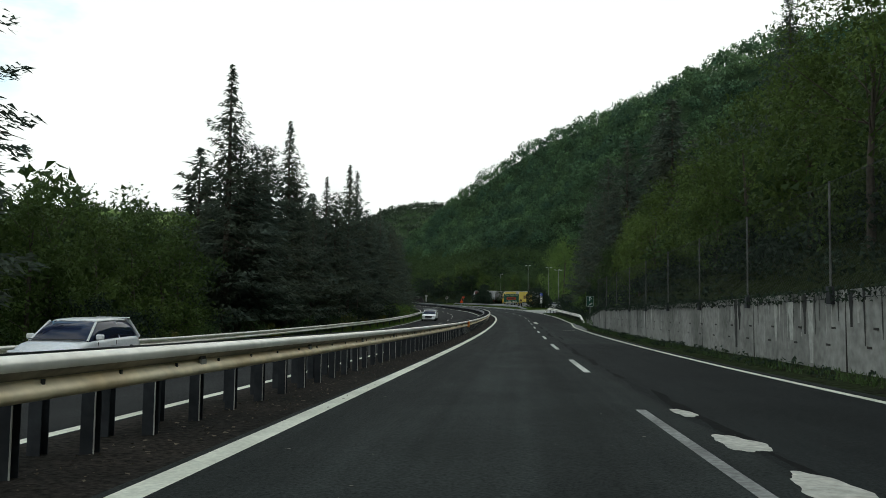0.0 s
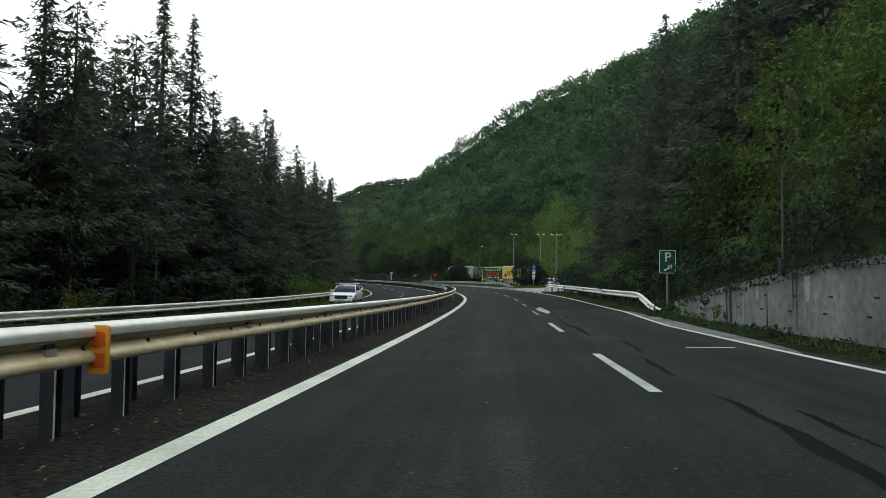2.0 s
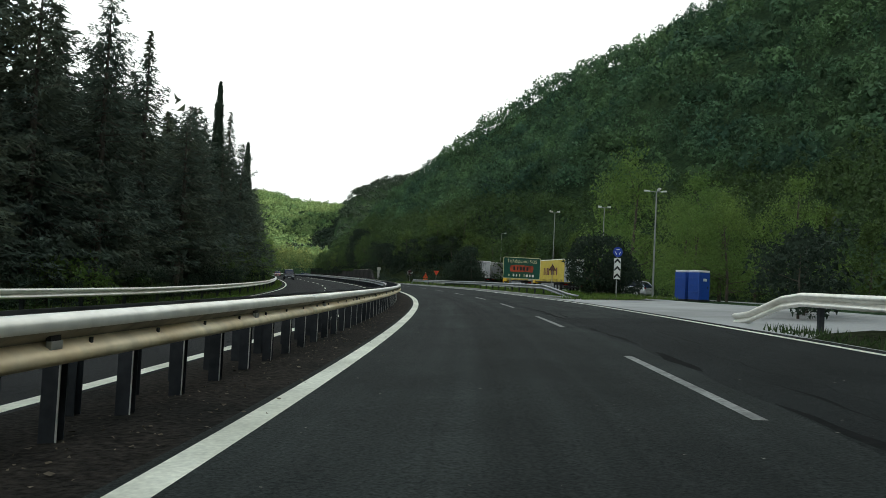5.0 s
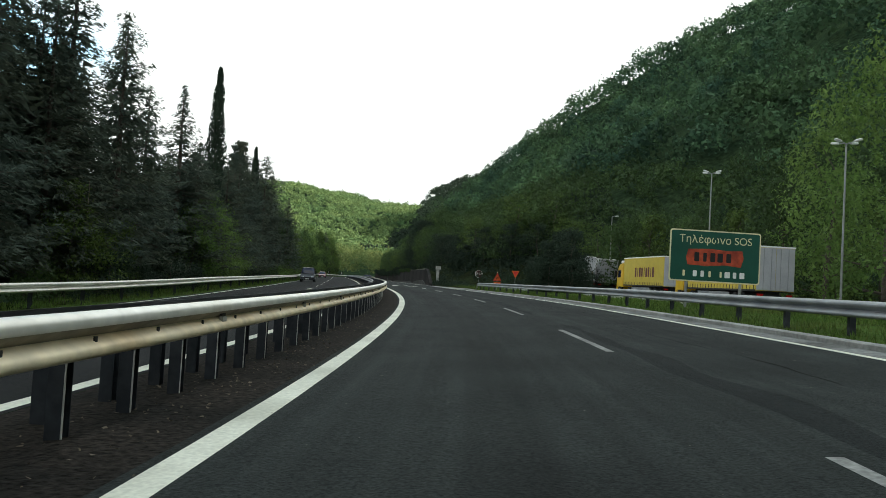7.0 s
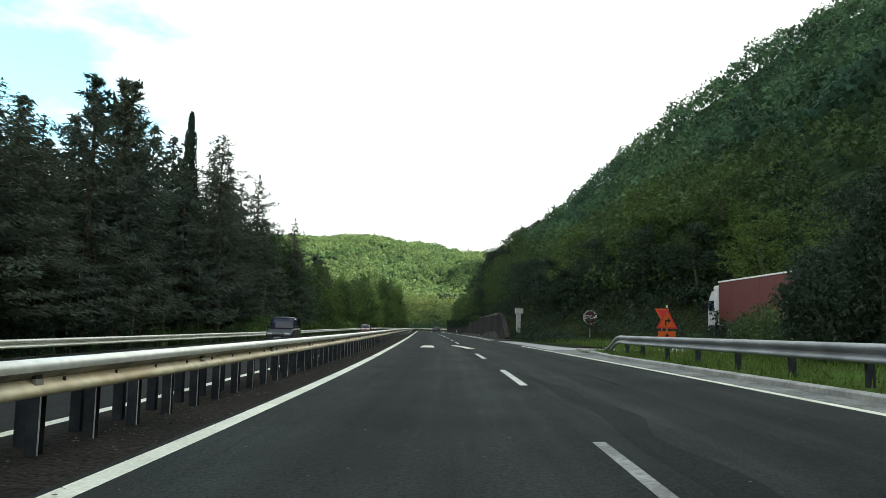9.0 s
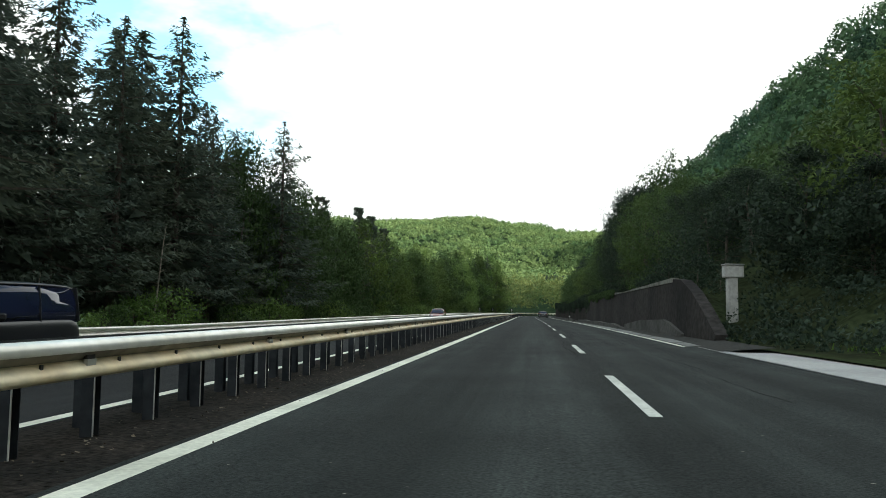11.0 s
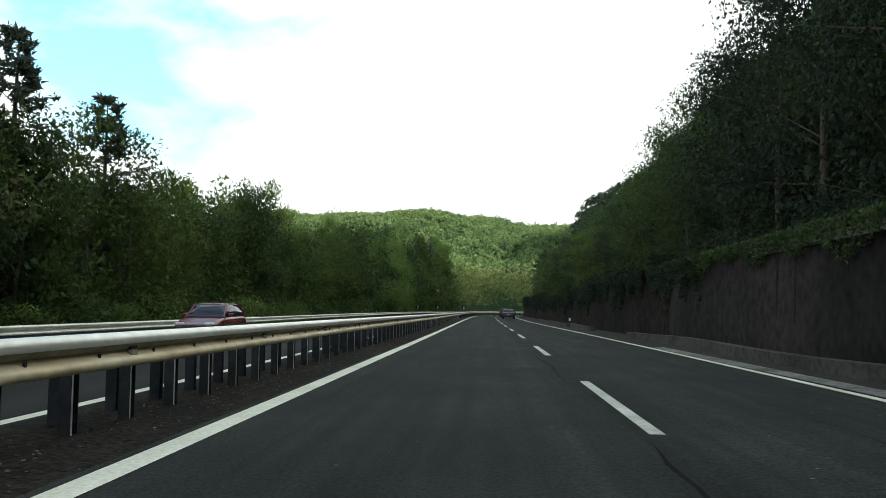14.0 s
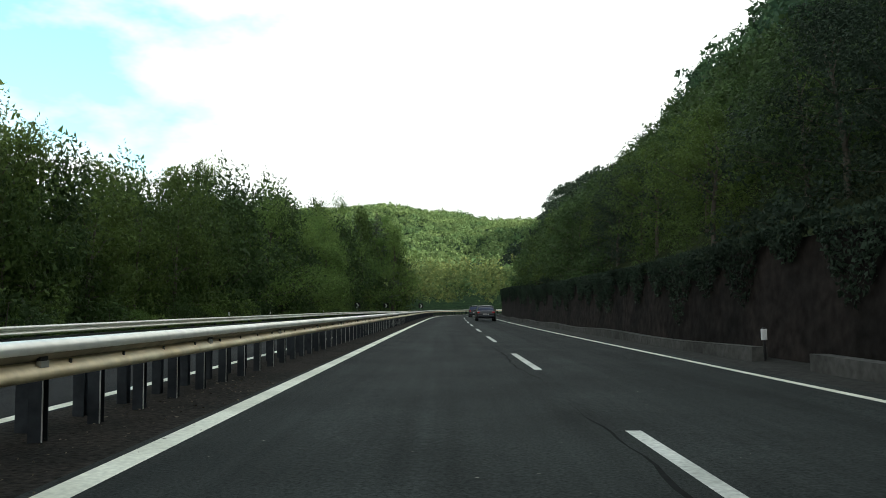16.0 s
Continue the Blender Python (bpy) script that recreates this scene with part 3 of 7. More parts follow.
kerb_u = lambda s: np.interp(s, [150, 158, 222, 232], [8.7, 8.15, 8.15, 9.0])
tagged(sweep("kerb", 150, 232, [(kerb_u, -0.3), (kerb_u, 0.09), (lambda s: kerb_u(s) + 0.03, 0.11), (lambda s: kerb_u(s) + 0.2, 0.11), (lambda s: kerb_u(s) + 0.2, -0.3)], M_KERB, 2.0, closed=True), "low concrete kerb along the grass island", "kerb", kind="structure")
tagged(sweep("gutter", 150, 232, [(lambda s: U_RIGHT(s) + 0.1, 0.004), (kerb_u, 0.008)], M_GUTTER_PALE, 2.0), "pale concrete gutter beside the kerb", "gutter", kind="structure")

# ---- steel barriers ----
M_TAB = plain("tab_grey", (0.35, 0.34, 0.3), 0.5, 0.2)
M_HOLE = plain("dark_slot", (0.02, 0.018, 0.015), 0.8)


def beam_outline(u, top, side=1):
    """The W of a barrier's rail: side 1 looks to the right."""
    w = [(0.0, 0.0), (0.03, -0.003), (0.062, -0.012), (0.085, -0.03), (0.096, -0.055), (0.098, -0.08), (0.09, -0.102), (0.06, -0.124), (0.025, -0.143), (0.004, -0.157), (0.0, -0.165), (0.012, -0.178), (0.05, -0.202), (0.082, -0.227), (0.096, -0.25), (0.096, -0.274), (0.08, -0.294), (0.045, -0.308), (0.012, -0.312)]
    front = [(u + side * a, top + b) for a, b in w]
    back = [(u + side * (a - 0.006), top + b) for a, b in w[::-1]]
    return front + back


def barrier(s0, s1, u, top, side, mat, label, post_every, post_u, dips=(0, 0), post_mat=None, first=0.0, laps=False, dusty=None):
    """A steel barrier: one rail, posts with spacers; dips: metres over which it goes down into the ground at either end; dusty: the dirt on its lower fold."""
    root = tagged(new("guardrail"), label, "guardrail")
    uf = u if callable(u) else (lambda s: np.full(np.shape(s), float(u)))
    mid = (s0 + s1) / 2
    root.matrix_basis = Matrix.Translation(Vector(at(mid, uf(np.array(mid)), 0)))
    back = root.matrix_basis.inverted()

    def low(s):
        s = np.asarray(s, float)
        a = smooth01(s, s0, s0 + dips[0]) if dips[0] else np.ones(np.shape(s))
        b = 1 - smooth01(s, s1 - dips[1], s1) if dips[1] else np.ones(np.shape(s))
        return -(1 - np.minimum(a, b)) * (top - 0.2)
    outline = beam_outline(0.0, top, side)
    out = [((lambda s, du=du: uf(s) + du), (lambda s, z=z: z + low(s))) for du, z in outline]
    rail = sweep("rail", s0, s1, out, mat, 2.0 if not any(dips) else 1.0, closed=True, smooth=True)
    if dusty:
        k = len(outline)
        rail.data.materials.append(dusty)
        # the recess under the upper fold is coloured dark for its shade
        rail.data.materials.append(M_STEEL_SHADED)
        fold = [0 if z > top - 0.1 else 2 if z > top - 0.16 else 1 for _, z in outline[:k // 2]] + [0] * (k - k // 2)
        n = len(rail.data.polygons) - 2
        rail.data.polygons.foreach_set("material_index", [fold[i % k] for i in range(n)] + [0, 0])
    rail.parent = root
    rail.matrix_parent_inverse = back
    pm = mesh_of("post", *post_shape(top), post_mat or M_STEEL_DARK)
    lm = mesh_of("lit_edge", *block(0.01, 0.01, top + 0.2), M_LIT_POST_EDGE)
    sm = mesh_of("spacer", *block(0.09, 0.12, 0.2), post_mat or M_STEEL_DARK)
    bm = mesh_of("bolt", *block(0.016, 0.03, 0.045), M_HOLE)
    for i, s in enumerate(np.arange(s0 + (dips[0] or first), s1 - dips[1] + 0.01, post_every)):
        p = new("post", pm)
        p.parent = root
        drop = float(low(s))
        ps = float(uf(np.array(s)))
        m = stand(s, ps + post_u, drop)
        p.matrix_parent_inverse = back
        p.matrix_basis = m
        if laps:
            e = new("lit_edge", lm)
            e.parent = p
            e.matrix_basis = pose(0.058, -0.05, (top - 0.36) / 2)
            o = new("bolt", bm)
            o.parent = root
            o.matrix_parent_inverse = back
            o.matrix_basis = stand(s, ps + side * 0.045, top - 0.19)
        q = new("spacer", sm)
        q.parent = root
        q.matrix_parent_inverse = back
        q.matrix_basis = stand(s, ps + post_u * 0.45, top - 0.16 + drop)
    if laps:
        tm = mesh_of("reflector_tab", *block(0.035, 0.12, 0.05), M_TAB)
        fm = mesh_of("tab_foot", *block(0.03, 0.11, 0.035), M_HOLE)
        for i, s in enumerate(np.arange(s0 + 1.1, s1, 4.16)):
            for nm, me, du, up in (("reflector_tab", tm, 0.05, top - 0.185), ("tab_foot", fm, 0.045, top - 0.145)):
                o = new(nm, me)
                o.parent = root
                o.matrix_parent_inverse = back
                o.matrix_basis = stand(s, float(uf(np.array(s))) + side * du, up)
    return root


def block(x, y, z):
    v = [(sx * x / 2, sy * y / 2, sz * z / 2) for sz in (-1, 1) for sx, sy in ((-1, -1), (1, -1), (1, 1), (-1, 1))]
    return v, [(3, 2, 1, 0), (4, 5, 6, 7), (0, 1, 5, 4), (1, 2, 6, 5), (2, 3, 7, 6), (3, 0, 4, 7)]


def post_shape(top):
    """A rolled channel post, open to one side."""
    o = [(-0.055, -0.055), (0.055, -0.055), (0.055, -0.047), (-0.047, -0.047), (-0.047, 0.047), (0.055, 0.047), (0.055, 0.055), (-0.055, 0.055)]
    z0, z1 = -0.3, top - 0.06
    v = [(x, y, z0) for x, y in o] + [(x, y, z1) for x, y in o]
    n = len(o)
    f = [(i, (i + 1) % n, n + (i + 1) % n, n + i) for i in range(n)] + [tuple(range(n))[::-1], tuple(range(n, 2 * n))]
    return v, f


for g0, g1, back_first in ((-60, 60, 0.4), (60, 118.24, 0.4), (118.24, 200, 1.0), (200, 340, 1.0), (340, 398.24, 1.0), (398.24, 560, 1.0)):
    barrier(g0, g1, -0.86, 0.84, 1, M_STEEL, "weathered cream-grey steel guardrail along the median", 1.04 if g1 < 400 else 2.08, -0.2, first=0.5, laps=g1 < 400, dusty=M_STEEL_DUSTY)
    barrier(g0, g1, -1.58, 0.82, -1, M_STEEL_GREY, "dull steel guardrail facing the other carriageway", 1.04 if g1 < 400 else 2.08, 0.14, first=back_first)
for g0, g1 in ((-60, 240), (240, 520)):
    barrier(g0, g1, -11.6, 0.8, 1, M_STEEL, "pale steel guardrail along the far verge", 4.0, -0.15, first=2.0)
side_guard = barrier(77.5, 128, 9.1, 0.85, -1, M_STEEL, "pale steel guardrail with its end turned down", 4.0, 0.15, dips=(6, 4))
barrier(150.5, 229, lambda s: np.interp(s, [150.5, 157, 222, 229], [9.5, 8.95, 8.95, 9.8]), 0.76, -1, M_STEEL_GREY, "grey steel guardrail between road and parking area", 2.7, 0.15, dips=(8, 5))

# ---- plants ----
def kite(c, d, n, length, width):
    """Corners of three-cornered leaf sprays: centre, direction, normal arrays."""
    d = d / np.maximum(np.linalg.norm(d, axis=1, keepdims=True), 1e-6)
    w = np.cross(d, n)
    w /= np.maximum(np.linalg.norm(w, axis=1, keepdims=True), 1e-6)
    L, W = np.asarray(length).reshape(-1, 1), np.asarray(width).reshape(-1, 1)
    return np.stack([c + d * L * 0.55, c - d * L * 0.4 + w * W * 0.5, c - d * L * 0.5 - w * W * 0.5], 1)


def leaf_mesh(name, quads, mat):
    v = quads.reshape(-1, 3)
    return quick_mesh(name, v, np.arange(len(v)), quads.shape[1], mat)


def limb(verts, faces, a, b, r0, r1, sides=5):
    a, b = Vector(a), Vector(b)
    q = (b - a).to_track_quat("Z", "Y")
    i = len(verts)
    for p, r in ((a, r0), (b, r1)):
        for k in range(sides):
            t = 2 * math.pi * k / sides
            verts.append(tuple(p + q @ Vector((r * math.cos(t), r * math.sin(t), 0))))
    for k in range(sides):
        faces.append((i + k, i + (k + 1) % sides, i + sides + (k + 1) % sides, i + sides + k))


def conifer(seed, h, r, bare=0.1, dense=1.0, taper=0.85, droop=0.25, half=1.0, thick=1.0):
    """Trunk, whorls of branches and small sprays of needles that hang along them, round a dark core of old growth."""
    rng = np.random.RandomState(seed)
    tv, tf, bv, bf = [], [], [], []
    bend = rng.uniform(-0.25, 0.25, 2)
    ring = [(0, 0, -0.6, 0.017 * h), (bend[0] * 0.5, bend[1] * 0.5, h * 0.3, 0.013 * h), (bend[0], bend[1], h * 0.6, 0.008 * h), (bend[0] * 0.7, bend[1] * 0.7, h * 0.995, 0.012)]
    for x, y, z, q in ring:
        tv += [(x + q * math.cos(k * 0.785), y + q * math.sin(k * 0.785), z) for k in range(8)]
    tf = [(i * 8 + k, i * 8 + (k + 1) % 8, i * 8 + 8 + (k + 1) % 8, i * 8 + 8 + k) for i in range(3) for k in range(8)]
    C, D, N, L, W = [], [], [], [], []
    z = bare * h
    while z < h * 0.985:
        t = z / h
        reach = r * min(1.0, (1 - t) * 1.3) ** taper * (0.6 + 0.4 * min(1, t * 5)) * rng.uniform(0.8, 1.15) + 0.12
        k = rng.randint(6, 9) if t < 0.8 else 5
        a0 = rng.uniform(0, 6.28)
        w = min(1, t / 0.6)
        base = np.array([bend[0] * w, bend[1] * w, z])
        for j in range(k):
            if rng.rand() > 0.96 * dense:
                continue
            a = a0 + j * 6.283 / k + rng.uniform(-0.45, 0.45)
            ln = reach * rng.uniform(0.45, 1.2)
            slope = rng.uniform(-droop * 1.6, droop * 0.4) if t < 0.72 else rng.uniform(-0.1, 0.5)
            out = np.array([math.cos(a), math.sin(a), 0])
            side = np.array([-math.sin(a), math.cos(a), 0])
            if j % 4 == 0:
                limb(bv, bf, base, base + out * ln * 0.9 + np.array([0, 0, slope * ln * 0.8]), 0.012 + 0.012 * ln, 0.006, 3)
            m = max(4, int(ln * 23 * half * thick))
            f = rng.uniform(0.15, 1, m) ** 0.65
            wide = (0.08 + 0.34 * ln * np.sqrt(np.maximum(1.08 - f, 0))) * 0.8
            off = rng.uniform(-1, 1, m) * wide
            c = base + out * (ln * f)[:, None] + side * off[:, None] + np.stack([np.zeros(m), np.zeros(m), slope * ln * f * (1 - 0.35 * f) + 0.1 * ln * f * f + rng.normal(0, 0.09, m) - 0.12 * abs(off)], 1)
            d = out * 0.9 + side * (np.sign(off) * rng.uniform(0.1, 0.9, m))[:, None] + np.stack([np.zeros(m), np.zeros(m), rng.normal(-0.3, 0.35, m)], 1)
            nn = np.stack([rng.normal(0, 0.6, m), rng.normal(0, 0.6, m), np.ones(m)], 1)
            C.append(c), D.append(d), N.append(nn)
            q = rng.uniform(0.17, 0.38, m) / half ** 0.6 * (0.7 + 0.3 * (1 - t))
            L.append(q), W.append(q * rng.uniform(0.32, 0.46, m))
        m = 7
        a = rng.uniform(0, 6.283, m)
        rad = reach * rng.uniform(0.1, 0.5, m)
        C.append(base + np.stack([rad * np.cos(a), rad * np.sin(a), rng.uniform(-0.2, 0.2, m)], 1))
        D.append(np.stack([np.cos(a), np.sin(a), rng.normal(-0.4, 0.4, m)], 1))
        N.append(rng.normal(0, 1, (m, 3)))
        q = (0.2 + 0.17 * reach) * rng.uniform(0.7, 1.3, m)
        L.append(q), W.append(q * 0.6)
        z += rng.uniform(0.22, 0.4)
    q = kite(np.concatenate(C), np.concatenate(D), np.concatenate(N), np.concatenate(L), np.concatenate(W))
    return mesh_of("trunk", tv, tf, M_BARK, True), leaf_mesh("crown", q, M_NEEDLE), mesh_of("branchwork", bv, bf, M_BARK)


def pine(seed, h, r, bare=0.3):
    """An open pine: few upswept branches that carry round tufts of long needles."""
    rng = np.random.RandomState(seed)
    tv, tf, bv, bf = [], [], [], []
    lean = rng.uniform(-0.3, 0.3, 2)
    limb(tv, tf, (0, 0, -0.6), (lean[0], lean[1], 0.55 * h), 0.016 * h, 0.01 * h, 8)
    limb(tv, tf, (lean[0], lean[1], 0.55 * h), (lean[0] * 1.3, lean[1] * 1.3, 0.98 * h), 0.01 * h, 0.02, 8)
    C, D, N, L = [], [], [], []

    def tuft(c, size, n):
        v = rng.normal(0, 1, (n, 3))
        v /= np.linalg.norm(v, axis=1, keepdims=True)
        v[:, 2] = v[:, 2] * 0.75 + 0.15
        C.append(c + v * size * rng.uniform(0.2, 0.85, (n, 1)))
        D.append(v + rng.normal(0, 0.35, (n, 3)))
        N.append(rng.normal(0, 1, (n, 3)))
        L.append(size * rng.uniform(0.45, 0.8, n))
    z = bare * h
    while z < 0.97 * h:
        t = z / h
        w = min(1, t / 0.55)
        base = np.array([lean[0] * w, lean[1] * w, z])
        reach = r * min(1.0, 1.9 * (1 - t) + 0.12) * min(1.0, 0.45 + 1.6 * (t - bare)) * rng.uniform(0.7, 1.15)
        for k in range(rng.randint(2, 5)):
            a = rng.uniform(0, 6.283)
            ln = reach * rng.uniform(0.55, 1.1)
            rise = rng.uniform(0.1, 0.5) + 0.5 * t * t
            way = np.array([math.cos(a), math.sin(a), rise])
            limb(bv, bf, base, base + way * ln * np.array([1, 1, 0.8]), 0.016 + 0.01 * ln, 0.008, 4)
            for f in (0.5, 0.72, 0.9, 1.02):
                side = rng.normal(0, 0.14, 3) * ln
                tuft(base + way * ln * f * np.array([1, 1, 0.75 + 0.25 * f]) + side, rng.uniform(0.26, 0.46), 26)
        z += rng.uniform(0.3, 0.6)
    tuft(np.array([lean[0] * 1.3, lean[1] * 1.3, 0.97 * h]), 0.4, 40)
    L = np.concatenate(L)
    q = kite(np.concatenate(C), np.concatenate(D), np.concatenate(N), L, L * 0.42)
    return mesh_of("trunk", tv, tf, M_BARK, True), leaf_mesh("crown", q, M_NEEDLE), mesh_of("branchwork", bv, bf, M_BARK)


def cypress(seed, h, r):
    rng = np.random.RandomState(seed)
    tv, tf = [], []
    limb(tv, tf, (0, 0, -0.5), (0, 0, h * 0.93), 0.16, 0.02, 7)
    n = int(h * 480)
    t = rng.uniform(0.05, 1, n)
    prof = r * np.minimum(1, (t * 5) ** 0.7) * np.minimum(1, (1.02 - t) * 2.6) ** 0.7
    lump = 1 + 0.12 * np.sin(t * 40 + 3 * np.sin(t * 13))
    a = rng.uniform(0, 6.283, n)
    rad = prof * lump * np.sqrt(rng.uniform(0.1, 1, n)) * (1 + 0.1 * np.sin(3 * a + t * 25))
    c = np.stack([rad * np.cos(a), rad * np.sin(a), t * h], 1)
    d = np.stack([0.4 * np.cos(a), 0.4 * np.sin(a), np.ones(n)], 1) + rng.normal(0, 0.25, (n, 3))
    nn = np.stack([np.cos(a), np.sin(a), np.full(n, 0.3)], 1) + rng.normal(0, 0.4, (n, 3))
    s = rng.uniform(0.16, 0.34, n)
    return mesh_of("trunk", tv, tf, M_BARK, True), leaf_mesh("crown", kite(c, d, nn, s, s * 0.5), M_CYPRESS)


def broadleaf(seed, h, r, mat, low=0.12, clumps=30, per=85, leaf=0.3, core=14, sprigs=26):
    """A trunk that forks into limbs; clumps of narrow leaves over a denser inside, and leafy twigs that stick out of the outline."""
    rng = np.random.RandomState(seed)
    tv, tf, bv, bf = [], [], [], []
    fork = h * rng.uniform(0.22, 0.32)
    lean = rng.uniform(-0.05, 0.05, 2) * h
    limb(tv, tf, (0, 0, -0.6), (0, 0, fork), 0.017 * h, 0.013 * h, 8)
    limb(tv, tf, (0, 0, fork), (lean[0], lean[1], 0.72 * h), 0.013 * h, 0.004 * h, 8)
    C, D, N, L, W = [], [], [], [], []

    def leaves(c, d, n, size, wide):
        C.append(c), D.append(d), N.append(n), L.append(size), W.append(size * wide)
    ends = []
    for k in range(clumps):
        a = rng.uniform(0, 6.283)
        t = rng.uniform(low, 1.0)
        prof = math.sin(math.pi * min(1, 0.2 + 0.8 * ((t - low) / (1 - low)) ** 0.9)) ** 0.55
        rad = r * prof * math.sqrt(rng.uniform(0.12, 1)) * rng.uniform(0.75, 1.12)
        ends.append((rad * math.cos(a), rad * math.sin(a), h * t * rng.uniform(0.93, 1.03)))
    for i, e in enumerate(ends):
        e = np.array(e)
        if i % 4 == 0:
            z = min(e[2] * rng.uniform(0.5, 0.85), 0.7 * h)
            k = max(0.0, (z - fork) / (0.72 * h - fork))
            limb(bv, bf, (lean[0] * k, lean[1] * k, z), tuple(e), 0.004 * h, 0.01, 4)
        size = r * rng.uniform(0.2, 0.36)
        v = rng.normal(0, 1, (per, 3))
        v /= np.linalg.norm(v, axis=1, keepdims=True)
        p = v * (rng.uniform(0.35, 1.0, (per, 1)) ** 0.6) * np.array([1, 1, 0.75]) * size
        leaves(e + p, v * 0.8 + rng.normal(0, 0.6, (per, 3)) - np.array([0, 0, 0.35]), v * 0.5 + rng.normal(0, 0.5, (per, 3)) + np.array([0, 0, 0.7]), leaf * rng.uniform(0.6, 1.35, per), 0.56)
        p = rng.normal(0, 0.42, (core, 3)) * size
        leaves(e * np.array([0.93, 0.93, 0.97]) + p, rng.normal(0, 1, (core, 3)), rng.normal(0, 0.7, (core, 3)) + np.array([0, 0, 0.5]), leaf * rng.uniform(1.15, 1.7, core), 0.7)
    ends = np.array(ends)
    m = 160 + sprigs * 14
    v = rng.normal(0, 1, (m, 3))
    v /= np.linalg.norm(v, axis=1, keepdims=True)
    t = (v[:, 2] + 1) / 2
    c = v * (rng.uniform(0.3, 1, (m, 1)) ** 0.5) * np.array([0.66 * r, 0.66 * r, 0.42 * h * (1 - low)]) + np.array([0, 0, h * (0.5 + 0.42 * low) * 0.94])
    leaves(c, rng.normal(0, 1, (m, 3)), rng.normal(0, 1, (m, 3)), leaf * rng.uniform(1.1, 1.8, m), 0.7)
    for k in range(sprigs):
        e = ends[rng.randint(len(ends))]
        way = np.array([e[0] / r, e[1] / r, 0.35 + 0.9 * (e[2] / h)]) + rng.normal(0, 0.35, 3)
        way /= np.linalg.norm(way)
        n = 11
        f = np.linspace(0.1, 1, n)
        ln = r * rng.uniform(0.22, 0.4)
        side = np.cross(way, rng.normal(0, 1, 3))
        side /= max(np.linalg.norm(side), 1e-6)
        flip = np.where(np.arange(n) % 2, 1.0, -1.0)[:, None]
        c = e + way * (ln * f)[:, None] + side * flip * leaf * 0.3 - np.array([0, 0, 0.12]) * (ln * f * f)[:, None]
        leaves(c, way + side * flip * 1.2, rng.normal(0, 0.4, (n, 3)) + np.array([0, 0, 1.0]), min(leaf, 0.24) * rng.uniform(0.6, 0.9, n), 0.42)
    q = kite(np.concatenate(C), np.concatenate(D), np.concatenate(N), np.concatenate(L), np.concatenate(W))
    return mesh_of("trunk", tv, tf, M_BARK, True), leaf_mesh("crown", q, mat), mesh_of("branchwork", bv, bf, M_BARK)


def plant(kind, meshes, s, u, scale=1.0, label="", category="tree", group="", turn=0.0, xy=None, sink=0.0, squeeze=1.0):
    root = tagged(new(kind), label, category, group)
    if xy is None:
        p = at(s, u, 0)
        x, y = float(p[0]), float(p[1])
    else:
        x, y = xy
    z = float(land(np.array([x]), np.array([y]))[0][0])
    if abs(u) < 16:
        z = max(z, float(at(s, u, -0.35)[2]))
    root.matrix_basis = pose(x, y, z - sink, 0, 0, turn) @ Matrix.Diagonal((scale * squeeze, scale * squeeze, scale, 1))
    for nm, me in zip(("trunk", "crown", "branchwork"), meshes):
        o = new(nm, me)
        o.parent = root
        if nm == "branchwork":
            tagged(o, kind="stuff")
    return root


M_FLOWER = material("yellow_blossom_leaves", (0.2, 0.18, 0.025), 0.6, vary=0.4, grain=3, patch=0.9, bump=0, tint=(0.06, 0.085, 0.025), rand="island", through_light=0.25)


def round_bush(seed, h, r, mat, n=7000, leaf=0.085):
    rng = np.random.RandomState(seed)
    tv, tf, bv, bf = [], [], [], []
    limb(tv, tf, (0, 0, -0.3), (0, 0, h * 0.5), 0.07, 0.05, 7)
    v = rng.normal(0, 1, (n, 3))
    v /= np.linalg.norm(v, axis=1, keepdims=True)
    lump = 0.9 + 0.1 * np.sin(v[:, 0] * 6 + 1) * np.cos(v[:, 1] * 5) + 0.06 * np.sin(v[:, 2] * 11)
    c = v * (lump * rng.uniform(0.72, 1.0, n))[:, None] * np.array([r, r, h * 0.5]) + np.array([0, 0, h * 0.5])
    for k in range(6):
        limb(bv, bf, (0, 0, h * 0.2), tuple(c[k]), 0.04, 0.01, 4)
    L = leaf * rng.uniform(0.6, 1.5, n)
    return mesh_of("trunk", tv, tf, M_BARK, True), leaf_mesh("crown", kite(c, rng.normal(0, 1, (n, 3)), v + rng.normal(0, 0.4, (n, 3)), L, L * 0.6), mat), mesh_of("branchwork", bv, bf, M_BARK)


DARK_BUSH = round_bush(66, 2.3, 1.35, M_LEAF_DARK)
FIRS = [conifer(11, 14, 3.6, 0.14, 1.0, 0.75), conifer(12, 14, 3.2, 0.12, 1.0, 0.7), conifer(13, 14, 4.1, 0.18, 0.95, 0.7), conifer(14, 14, 3.0, 0.14, 0.9, 0.85), conifer(15, 14, 3.9, 0.26, 0.8, 0.55, 0.08)]
FIRS_BACK = [conifer(16, 14, 3.8, 0.1, 1.0, 0.65, half=0.22), conifer(17, 14, 3.4, 0.08, 1.0, 0.6, half=0.22)]
SPIRE = conifer(18, 14, 2.7, 0.1, 0.95, 1.0, 0.3)
PINES = [pine(19, 12, 2.3), pine(20, 12, 2.0, 0.2)]
CYPS = [cypress(21, 15, 0.95), cypress(22, 15, 0.75)]
